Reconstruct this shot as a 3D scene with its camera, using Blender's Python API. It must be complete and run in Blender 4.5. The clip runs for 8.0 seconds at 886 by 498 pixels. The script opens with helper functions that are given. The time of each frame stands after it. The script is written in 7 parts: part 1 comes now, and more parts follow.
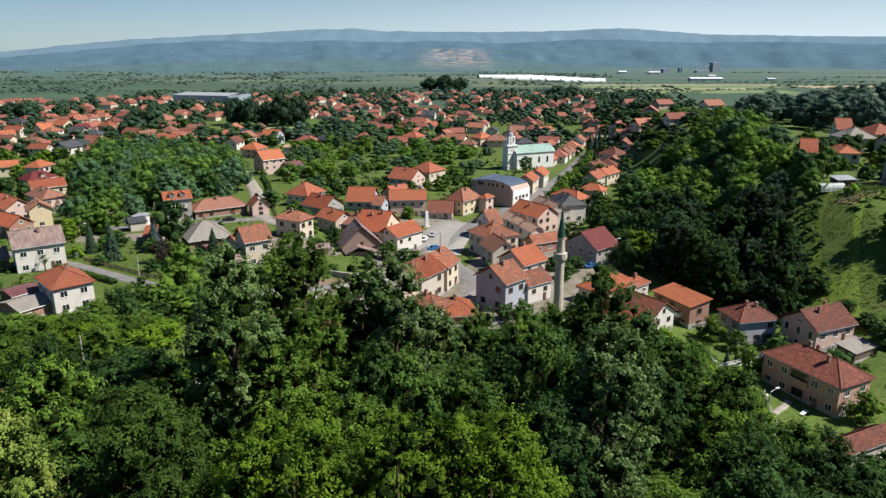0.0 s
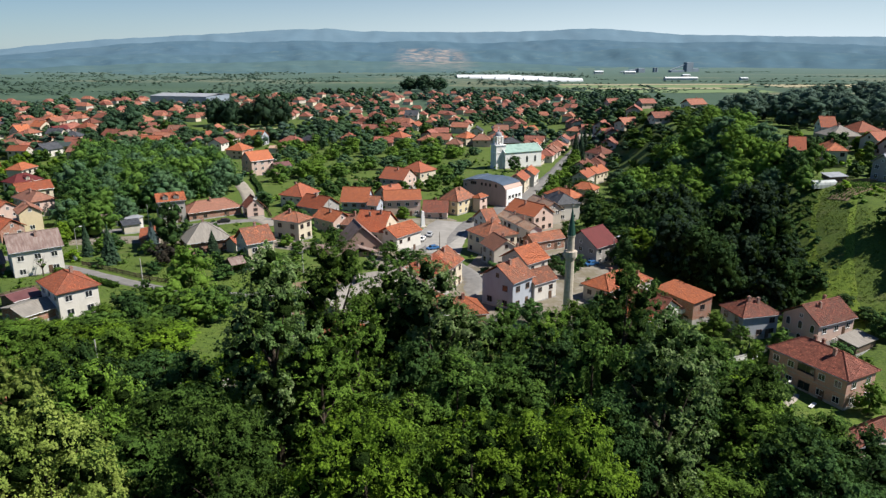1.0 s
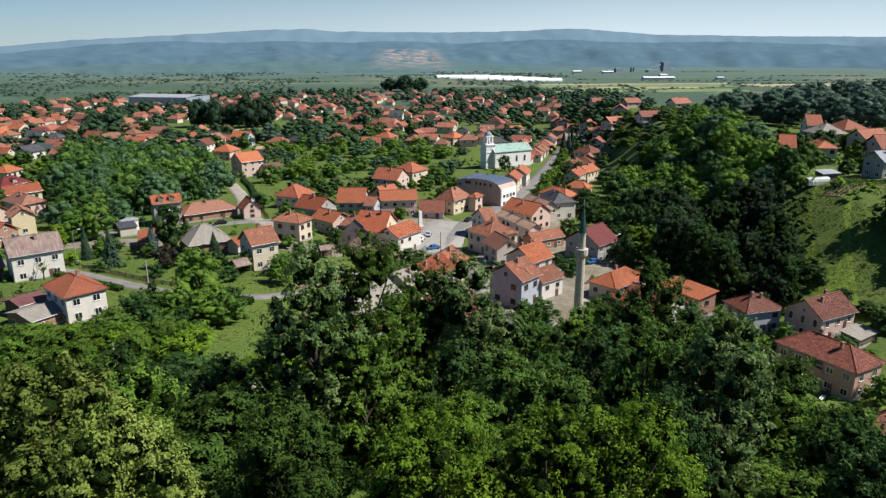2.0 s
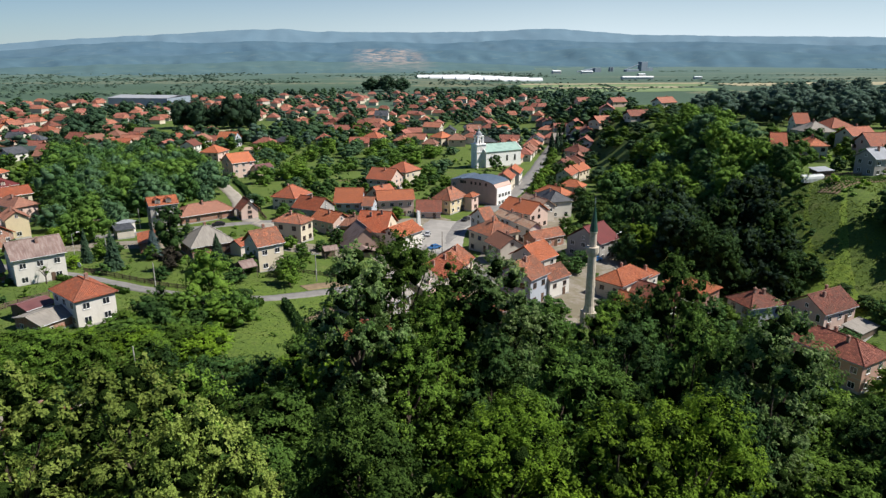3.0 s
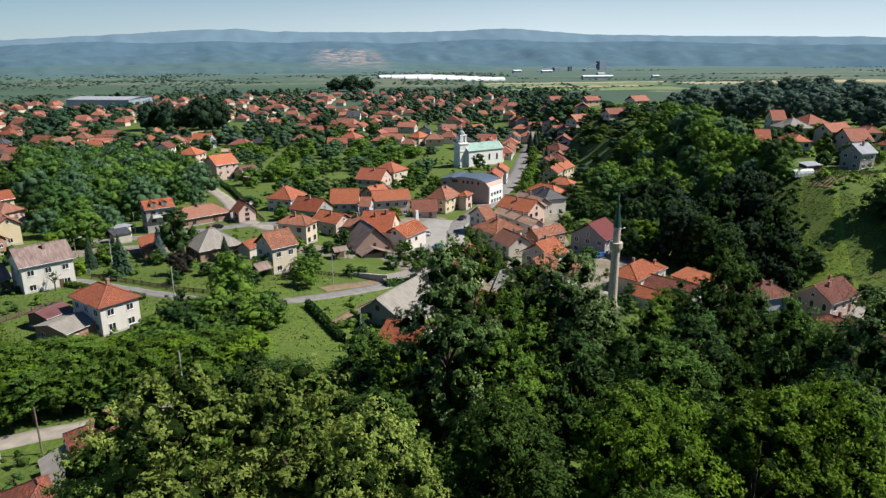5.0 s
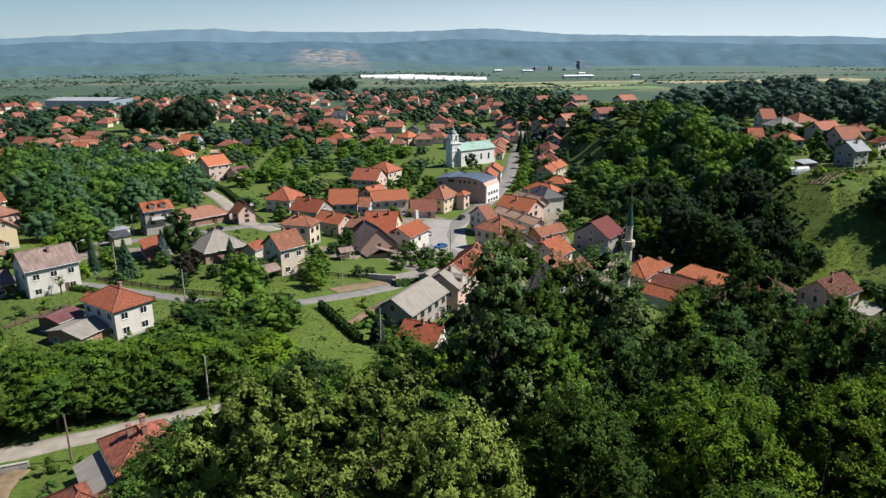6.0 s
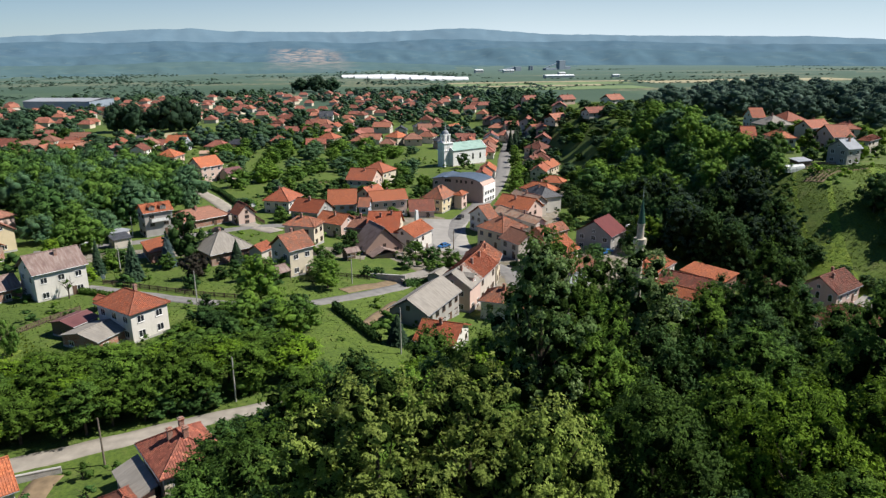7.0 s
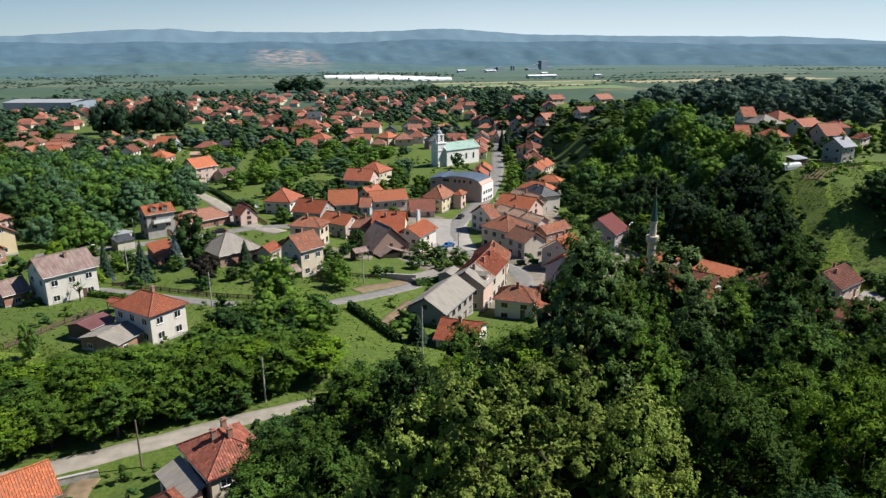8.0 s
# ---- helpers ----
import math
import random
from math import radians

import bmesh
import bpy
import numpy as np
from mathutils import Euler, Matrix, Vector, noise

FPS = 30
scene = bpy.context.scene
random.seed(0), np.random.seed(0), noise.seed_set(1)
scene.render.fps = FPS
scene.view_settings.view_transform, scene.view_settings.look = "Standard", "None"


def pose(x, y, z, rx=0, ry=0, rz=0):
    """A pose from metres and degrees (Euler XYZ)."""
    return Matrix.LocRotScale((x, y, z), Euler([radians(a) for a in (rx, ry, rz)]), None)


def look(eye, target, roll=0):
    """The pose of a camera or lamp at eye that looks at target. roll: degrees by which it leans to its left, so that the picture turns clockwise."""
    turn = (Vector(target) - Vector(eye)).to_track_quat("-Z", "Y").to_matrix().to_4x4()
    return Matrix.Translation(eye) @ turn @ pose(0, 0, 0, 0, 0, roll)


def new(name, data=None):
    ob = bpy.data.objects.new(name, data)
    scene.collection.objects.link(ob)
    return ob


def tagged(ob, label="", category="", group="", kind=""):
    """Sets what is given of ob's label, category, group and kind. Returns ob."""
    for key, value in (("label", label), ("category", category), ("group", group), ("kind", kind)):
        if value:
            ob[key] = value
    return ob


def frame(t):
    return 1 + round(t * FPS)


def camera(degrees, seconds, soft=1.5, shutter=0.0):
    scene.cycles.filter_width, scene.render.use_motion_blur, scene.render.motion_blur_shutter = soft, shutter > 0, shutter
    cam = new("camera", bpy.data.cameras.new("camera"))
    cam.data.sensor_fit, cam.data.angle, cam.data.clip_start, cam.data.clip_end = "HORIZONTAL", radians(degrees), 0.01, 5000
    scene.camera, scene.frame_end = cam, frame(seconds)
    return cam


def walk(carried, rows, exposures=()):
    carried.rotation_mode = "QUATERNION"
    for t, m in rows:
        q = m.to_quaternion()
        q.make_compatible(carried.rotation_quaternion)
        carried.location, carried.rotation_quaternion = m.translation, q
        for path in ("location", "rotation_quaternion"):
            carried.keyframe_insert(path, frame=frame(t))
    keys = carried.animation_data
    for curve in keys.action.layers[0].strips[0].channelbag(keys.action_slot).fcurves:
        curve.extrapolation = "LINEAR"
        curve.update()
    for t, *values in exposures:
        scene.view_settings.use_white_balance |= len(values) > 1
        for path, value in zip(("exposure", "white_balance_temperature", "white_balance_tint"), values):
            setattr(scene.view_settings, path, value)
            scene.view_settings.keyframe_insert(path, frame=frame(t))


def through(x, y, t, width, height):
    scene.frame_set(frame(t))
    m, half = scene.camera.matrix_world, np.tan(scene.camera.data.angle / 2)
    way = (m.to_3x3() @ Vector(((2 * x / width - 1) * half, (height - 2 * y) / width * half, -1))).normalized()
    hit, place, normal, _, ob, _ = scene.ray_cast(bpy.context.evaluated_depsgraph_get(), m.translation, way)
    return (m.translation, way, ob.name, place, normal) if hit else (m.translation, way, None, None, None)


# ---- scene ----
cam = camera(65.33, 8.0, 1.35)
ROWS = [
    (0.0, 0.000, 0.000, 60.000, 73.500, -0.000, 0.000),
    (0.5, -3.348, -0.010, 59.942, 73.505, 0.004, -1.010),
    (1.0, -6.675, 0.026, 59.870, 73.512, 0.026, -2.007),
    (1.5, -9.991, 0.098, 59.789, 73.521, 0.066, -2.953),
    (3.0, -19.866, 0.473, 59.689, 73.527, 0.125, -5.662),
    (3.5, -23.185, 0.674, 59.656, 73.521, 0.162, -6.552),
    (4.0, -26.528, 0.910, 59.610, 73.517, 0.193, -7.429),
    (4.5, -29.885, 1.261, 59.563, 73.515, 0.198, -8.299),
    (6.0, -39.948, 2.975, 59.554, 73.491, 0.248, -10.872),
    (6.5, -43.372, 3.528, 59.568, 73.480, 0.254, -11.736),
    (7.0, -46.843, 4.049, 59.599, 73.475, 0.255, -12.609),
    (7.5, -50.303, 4.572, 59.587, 73.484, 0.259, -13.457),
    (8.0, -53.755, 5.113, 59.531, 73.490, 0.277, -14.212),
]
walk(cam, [(t, pose(x, y, z, rx, ry, rz)) for t, x, y, z, rx, ry, rz in ROWS], [(0.0, 0.60), (8.0, 0.60)])

# ---- sky and sun ----
SUN_WAY = Vector((0.70, -0.10, 0.82)).normalized()   # towards the sun
world = bpy.data.worlds.new("sky")
scene.world = world
world.use_nodes = True
wn, wl = world.node_tree.nodes, world.node_tree.links
sky = wn.new("ShaderNodeTexSky")
sky.sky_type, sky.sun_disc = "NISHITA", False
sky.sun_elevation = math.asin(SUN_WAY.z)
sky.sun_rotation = math.atan2(SUN_WAY.x, SUN_WAY.y)
sky.altitude, sky.air_density, sky.dust_density, sky.ozone_density = 300, 1.0, 0.05, 4.0
tint = wn.new("ShaderNodeMix")
tint.data_type, tint.blend_type = "RGBA", "MULTIPLY"
tint.inputs[0].default_value, tint.inputs[7].default_value = 1.0, (0.72, 0.99, 1.30, 1)
wl.new(sky.outputs["Color"], tint.inputs[6])
# summer haze along the horizon, brighter on the sun's side
way = wn.new("ShaderNodeTexCoord")
axes = wn.new("ShaderNodeSeparateXYZ")
wl.new(way.outputs["Generated"], axes.inputs["Vector"])
low, side, veil = wn.new("ShaderNodeMapRange"), wn.new("ShaderNodeMapRange"), wn.new("ShaderNodeMath")
for n, axis, lo, hi, a, b in ((low, "Z", 0.13, 0.0, 0.0, 1.0), (side, "X", -0.6, 0.3, 0.22, 0.95)):
    n.inputs["From Min"].default_value, n.inputs["From Max"].default_value = lo, hi
    n.inputs["To Min"].default_value, n.inputs["To Max"].default_value = a, b
    wl.new(axes.outputs[axis], n.inputs["Value"])
veil.operation = "MULTIPLY"
wl.new(low.outputs["Result"], veil.inputs[0])
wl.new(side.outputs["Result"], veil.inputs[1])
haze = wn.new("ShaderNodeMix")
haze.data_type = "RGBA"
wl.new(veil.outputs[0], haze.inputs[0])
wl.new(tint.outputs[2], haze.inputs[6])
haze.inputs[7].default_value = (13.0, 15.4, 17.0, 1)
wl.new(haze.outputs[2], wn["Background"].inputs["Color"])
wn["Background"].inputs["Strength"].default_value = 0.038
sun = new("sun", bpy.data.lights.new("sun", "SUN"))
sun.data.energy, sun.data.angle, sun.data.color = 5.0, radians(0.6), (1.0, 0.945, 0.87)
sun.matrix_world = look(Vector((0, 200, 0)) + SUN_WAY * 400, (0, 200, 0))

# ---- materials ----
def node(m, kind, **inputs):
    n = m.node_tree.nodes.new(kind)
    for k, v in inputs.items():
        n.inputs[k.replace("_", " ")].default_value = v
    return n


def material(name, rough=0.8, metal=0.0):
    m = bpy.data.materials.new(name)
    m.use_nodes = True
    b = m.node_tree.nodes["Principled BSDF"]
    b.inputs["Roughness"].default_value, b.inputs["Metallic"].default_value = rough, metal
    b.inputs["Specular IOR Level"].default_value = 0.3
    return m, b


def rgba(c, k=1.0):
    return (c[0] * k, c[1] * k, c[2] * k, 1)


def mix(m, fac, a, b, mode="MIX"):
    """Mix two colours or sockets by fac (a number or a socket)."""
    n = m.node_tree.nodes.new("ShaderNodeMix")
    n.data_type, n.blend_type = "RGBA", mode
    for sock, v in ((n.inputs[0], fac), (n.inputs[6], a), (n.inputs[7], b)):
        if isinstance(v, bpy.types.NodeSocket):
            m.node_tree.links.new(v, sock)
        else:
            sock.default_value = v
    return n.outputs[2]


def ramp(m, src, lo, hi):
    n = m.node_tree.nodes.new("ShaderNodeMapRange")
    n.inputs["From Min"].default_value, n.inputs["From Max"].default_value = lo, hi
    m.node_tree.links.new(src, n.inputs["Value"])
    return n.outputs["Result"]


def coords(m, kind="Object", scale=(1, 1, 1)):
    tc = m.node_tree.nodes.new("ShaderNodeTexCoord")
    mp = m.node_tree.nodes.new("ShaderNodeMapping")
    mp.inputs["Scale"].default_value = scale
    m.node_tree.links.new(tc.outputs[kind], mp.inputs["Vector"])
    return mp.outputs["Vector"]


def world_coords(m, scale=(1, 1, 1)):
    g = m.node_tree.nodes.new("ShaderNodeNewGeometry")
    mp = m.node_tree.nodes.new("ShaderNodeMapping")
    mp.inputs["Scale"].default_value = scale
    m.node_tree.links.new(g.outputs["Position"], mp.inputs["Vector"])
    return mp.outputs["Vector"]


def noise_of(m, vec, scale, detail=4.0, rough=0.55):
    n = node(m, "ShaderNodeTexNoise", Scale=scale, Detail=detail, Roughness=rough)
    m.node_tree.links.new(vec, n.inputs["Vector"])
    return n.outputs["Fac"]


def bump(m, b, src, strength=0.3, distance=0.05):
    n = node(m, "ShaderNodeBump", Strength=strength, Distance=distance)
    m.node_tree.links.new(src, n.inputs["Height"])
    m.node_tree.links.new(n.outputs["Normal"], b.inputs["Normal"])


def object_random(m):
    return m.node_tree.nodes.new("ShaderNodeObjectInfo").outputs["Random"]


def island_random(m):
    return m.node_tree.nodes.new("ShaderNodeNewGeometry").outputs["Random Per Island"]


def colour(m, b, src):
    m.node_tree.links.new(src, b.inputs["Base Color"])


def tile_material(name, a, c, old, patch=0.35, row=0.34, width=0.24, rough=0.75):
    """Clay roof tiles in courses: each tile its own shade, older blotches, house by house a little different."""
    m, b = material(name, rough)
    uv = coords(m, "UV")
    br = node(m, "ShaderNodeTexBrick", Scale=1.0, Color1=rgba(a, 1.08), Color2=rgba(c, 0.64), Mortar=rgba(a, 0.30))
    br.inputs["Mortar Size"].default_value, br.inputs["Bias"].default_value = 0.025, 0.0
    br.inputs["Brick Width"].default_value, br.inputs["Row Height"].default_value = width, row
    m.node_tree.links.new(uv, br.inputs["Vector"])
    big = ramp(m, noise_of(m, world_coords(m), 0.8, 6.0, 0.7), 0.5 - patch * 0.2, 0.66 - patch * 0.2)
    col = mix(m, big, br.outputs["Color"], rgba(old), "MIX")
    fine = noise_of(m, world_coords(m), 3.2, 3.0)
    col = mix(m, ramp(m, fine, 0.40, 0.68), col, mix(m, 0.65, col, rgba(old, 0.55)))
    lichen = noise_of(m, world_coords(m), 1.9, 6.0, 0.75)
    col = mix(m, ramp(m, lichen, 0.60, 0.72), col, mix(m, min(0.8, patch), col, rgba((0.10, 0.062, 0.045) if a[0] > 0.2 else (0.03, 0.03, 0.03))))
    pale = noise_of(m, world_coords(m), 1.3, 4.0, 0.7)
    col = mix(m, ramp(m, pale, 0.52, 0.78), col, mix(m, 0.30, col, rgba((0.50, 0.24, 0.14) if a[0] > 0.2 else (0.2, 0.2, 0.21))))
    n = m.node_tree.nodes.new("ShaderNodeHueSaturation")
    m.node_tree.links.new(col, n.inputs["Color"])
    v = m.node_tree.nodes.new("ShaderNodeMapRange")
    v.inputs["To Min"].default_value, v.inputs["To Max"].default_value = 0.80, 1.16
    m.node_tree.links.new(object_random(m), v.inputs["Value"])
    m.node_tree.links.new(v.outputs["Result"], n.inputs["Value"])
    colour(m, b, n.outputs["Color"])
    wave = node(m, "ShaderNodeTexWave", Scale=1.0)
    wave.bands_direction, wave.wave_profile = "Y", "SAW"
    sc = m.node_tree.nodes.new("ShaderNodeMapping")
    sc.inputs["Scale"].default_value = (1, 0.314 / row, 1)
    m.node_tree.links.new(uv, sc.inputs["Vector"])
    m.node_tree.links.new(sc.outputs["Vector"], wave.inputs["Vector"])
    bump(m, b, wave.outputs["Fac"], 0.5, 0.05)
    return m


def sheet_material(name, base, rust, rough=0.5, pitch=0.2):
    """Ribbed or corrugated roofing sheet with streaks running down the slope."""
    m, b = material(name, rough)
    uv = coords(m, "UV")
    wave = node(m, "ShaderNodeTexWave", Scale=0.314 / pitch)
    wave.bands_direction = "X"
    m.node_tree.links.new(uv, wave.inputs["Vector"])
    streak = noise_of(m, coords(m, "UV", (1.6, 0.25, 1)), 1.4, 5.0, 0.7)
    blot = noise_of(m, world_coords(m), 0.45, 4.0)
    col = mix(m, ramp(m, streak, 0.42, 0.72), rgba(base), rgba(rust))
    col = mix(m, ramp(m, blot, 0.48, 0.7), col, rgba(base, 0.75))
    colour(m, b, col)
    bump(m, b, wave.outputs["Fac"], 0.4, 0.03)
    return m


def wall_material(name, c, dirt=0.5):
    m, b = material(name, 0.9)
    w = world_coords(m)
    st = ramp(m, noise_of(m, world_coords(m, (1, 1, 0.35)), 0.7, 5.0, 0.65), 0.45, 0.8)
    col = mix(m, st, rgba(c), rgba(c, 1 - 0.45 * dirt))
    col = mix(m, ramp(m, noise_of(m, w, 4.5, 3.0), 0.3, 0.8), col, mix(m, 0.25, col, rgba((0.30, 0.27, 0.22))))
    colour(m, b, col)
    bump(m, b, noise_of(m, w, 18.0, 2.0), 0.15, 0.02)
    return m


def brick_material(name, a, c, mortar):
    m, b = material(name, 0.9)
    br = node(m, "ShaderNodeTexBrick", Scale=1.0, Color1=rgba(a), Color2=rgba(c), Mortar=rgba(mortar))
    br.inputs["Mortar Size"].default_value = 0.012
    br.inputs["Brick Width"].default_value, br.inputs["Row Height"].default_value = 0.27, 0.16
    m.node_tree.links.new(coords(m, "UV"), br.inputs["Vector"])
    st = ramp(m, noise_of(m, world_coords(m), 0.6, 5.0, 0.65), 0.45, 0.75)
    colour(m, b, mix(m, st, br.outputs["Color"], rgba(mortar, 0.8)))
    bump(m, b, br.outputs["Fac"], -0.3, 0.02)
    return m


def leaf_material(name, a, c, dark, through=0.30):
    """Foliage: leaf by leaf and tree by tree a little different; light shines through the leaves."""
    m, b = material(name, 0.62)
    b.inputs["Specular IOR Level"].default_value = 0.08
    col = mix(m, island_random(m), rgba(a), rgba(c))
    big = ramp(m, noise_of(m, world_coords(m), 0.22, 3.0), 0.35, 0.7)
    col = mix(m, big, col, rgba(dark))
    sprays = noise_of(m, world_coords(m), 1.5, 3.0, 0.7)
    leaves = noise_of(m, world_coords(m), 5.5, 2.0, 0.7)
    col = mix(m, ramp(m, sprays, 0.40, 0.64), mix(m, 0.35, col, rgba(dark, 0.6)), col)
    col = mix(m, ramp(m, leaves, 0.40, 0.60), mix(m, 0.50, col, rgba(dark, 0.40)), col)
    bump(m, b, leaves, 0.7, 0.3)
    h = m.node_tree.nodes.new("ShaderNodeHueSaturation")
    v = m.node_tree.nodes.new("ShaderNodeMapRange")
    v.inputs["To Min"].default_value, v.inputs["To Max"].default_value = 0.66, 1.30
    m.node_tree.links.new(object_random(m), v.inputs["Value"])
    m.node_tree.links.new(v.outputs["Result"], h.inputs["Value"])
    m.node_tree.links.new(col, h.inputs["Color"])
    colour(m, b, h.outputs["Color"])
    t = m.node_tree.nodes.new("ShaderNodeBsdfTranslucent")
    m.node_tree.links.new(h.outputs["Color"], t.inputs["Color"])
    mx = m.node_tree.nodes.new("ShaderNodeMixShader")
    mx.inputs[0].default_value = through
    m.node_tree.links.new(b.outputs[0], mx.inputs[1])
    m.node_tree.links.new(t.outputs[0], mx.inputs[2])
    m.node_tree.links.new(mx.outputs[0], m.node_tree.nodes["Material Output"].inputs["Surface"])
    return m


def plain_material(name, c, rough=0.7, metal=0.0, var=0.25, scale=2.0):
    m, b = material(name, rough, metal)
    n = noise_of(m, world_coords(m), scale, 4.0)
    colour(m, b, mix(m, ramp(m, n, 0.35, 0.7), rgba(c), rgba(c, 1 - var)))
    return m


TILE = {
    "orange": tile_material("orange_tile", (0.62, 0.190, 0.078), (0.54, 0.150, 0.060), (0.34, 0.115, 0.060), 0.25),
    "orangered": tile_material("orange_red_tile", (0.50, 0.125, 0.052), (0.40, 0.095, 0.042), (0.26, 0.080, 0.042), 0.3),
    "redtile": tile_material("red_tile", (0.50, 0.140, 0.064), (0.42, 0.110, 0.052), (0.25, 0.088, 0.052), 0.35),
    "oldred": tile_material("old_red_tile", (0.34, 0.098, 0.058), (0.18, 0.056, 0.040), (0.15, 0.062, 0.044), 0.4, row=0.38, width=0.40),
    "mottled": tile_material("mottled_tile", (0.60, 0.200, 0.095), (0.32, 0.105, 0.058), (0.24, 0.115, 0.076), 0.5, row=0.40, width=0.42),
    "mottledred": tile_material("mottled_red_tile", (0.46, 0.150, 0.095), (0.17, 0.054, 0.040), (0.22, 0.075, 0.052), 0.3, row=0.42, width=0.46),
    "browntile": tile_material("brown_tile", (0.38, 0.170, 0.112), (0.30, 0.130, 0.086), (0.23, 0.112, 0.078), 0.5),
    "palemix": tile_material("faded_tile", (0.56, 0.250, 0.135), (0.48, 0.275, 0.175), (0.42, 0.310, 0.230), 0.6),
    # red and orange greyed with painted haze for the far houses
    "hazedred": tile_material("hazed_red_tile", (0.42, 0.150, 0.105), (0.36, 0.118, 0.082), (0.25, 0.100, 0.074), 0.35),
    "hazedorange": tile_material("hazed_orange_tile", (0.52, 0.200, 0.118), (0.44, 0.160, 0.094), (0.30, 0.125, 0.085), 0.3),
    "slate": tile_material("slate_grey_tile", (0.055, 0.062, 0.075), (0.04, 0.046, 0.056), (0.075, 0.08, 0.09), 0.4, rough=0.6),
    "weathered": sheet_material("weathered_brown_sheet", (0.185, 0.125, 0.110), (0.30, 0.25, 0.22), 0.85, 0.6),
    "greyslab": sheet_material("weathered_grey_sheet", (0.27, 0.25, 0.22), (0.165, 0.148, 0.125), 0.85, 0.18),
    "plumtin": sheet_material("plum_metal_sheet", (0.150, 0.062, 0.062), (0.12, 0.06, 0.06), 0.55, 0.3),
    "crimson": sheet_material("crimson_metal_sheet", (0.125, 0.022, 0.022), (0.09, 0.020, 0.020), 0.75, 0.3),
    "whitetin": sheet_material("white_metal_sheet", (0.30, 0.32, 0.35), (0.24, 0.25, 0.26), 0.85, 0.3),
    "bluetin": sheet_material("blue_metal_sheet", (0.075, 0.108, 0.155), (0.085, 0.11, 0.145), 0.6, 0.4),
    "greendark": sheet_material("dark_green_metal_sheet", (0.045, 0.062, 0.056), (0.060, 0.074, 0.066), 0.6, 0.5),
    "greentin": sheet_material("pale_green_copper_sheet", (0.24, 0.37, 0.32), (0.30, 0.42, 0.37), 0.7, 0.6),
}
WALL = {
    "white": wall_material("white_render", (0.632, 0.609, 0.558), 0.4),
    "cream": wall_material("cream_render", (0.595, 0.525, 0.400), 0.4),
    "pale": wall_material("pale_grey_render", (0.521, 0.474, 0.409), 0.5),
    "grey": wall_material("grey_render", (0.335, 0.321, 0.302), 0.5),
    "blue": wall_material("blue_grey_render", (0.372, 0.409, 0.465), 0.4),
    "pink": wall_material("pink_render", (0.605, 0.446, 0.381), 0.4),
    "rosy": wall_material("rosy_brown_render", (0.493, 0.349, 0.293), 0.4),
    "ochre": wall_material("ochre_render", (0.632, 0.530, 0.344), 0.4),
    "brown": wall_material("brown_render", (0.307, 0.205, 0.167), 0.4),
    "orange": wall_material("orange_render", (0.539, 0.223, 0.121), 0.4),
    "timber": wall_material("dark_timber_boards", (0.112, 0.074, 0.051), 0.6),
    "brick": brick_material("red_brick", (0.34, 0.14, 0.085), (0.26, 0.10, 0.065), (0.36, 0.31, 0.26)),
    "brickpink": brick_material("pinkish_brick", (0.50, 0.28, 0.21), (0.40, 0.21, 0.155), (0.42, 0.35, 0.30)),
}
FRAME_WHITE = plain_material("white_window_paint", (0.72, 0.72, 0.70), 0.5)
FRAME_BROWN = plain_material("brown_window_paint", (0.13, 0.08, 0.055), 0.6)
GLASS = plain_material("dark_window_glass", (0.022, 0.026, 0.032), 0.08)
GLASS.node_tree.nodes["Principled BSDF"].inputs["Specular IOR Level"].default_value = 0.6
CHIMNEY = brick_material("chimney_brick", (0.30, 0.12, 0.08), (0.22, 0.09, 0.06), (0.32, 0.28, 0.24))
CONCRETE = plain_material("concrete", (0.40, 0.39, 0.37), 0.9, 0, 0.35, 1.2)
STEEL = plain_material("galvanised_steel", (0.42, 0.43, 0.44), 0.45, 0.6)
WOOD_POLE = plain_material("grey_pole_wood", (0.20, 0.165, 0.13), 0.9, 0, 0.4, 3.0)
BARK = plain_material("bark", (0.085, 0.065, 0.048), 0.95, 0, 0.5, 3.0)
STONE = plain_material("pale_limestone", (0.52, 0.46, 0.37), 0.85, 0, 0.3, 1.5)
WHITE_PAINT = plain_material("white_masonry_paint", (0.80, 0.80, 0.78), 0.85, 0, 0.12, 0.8)
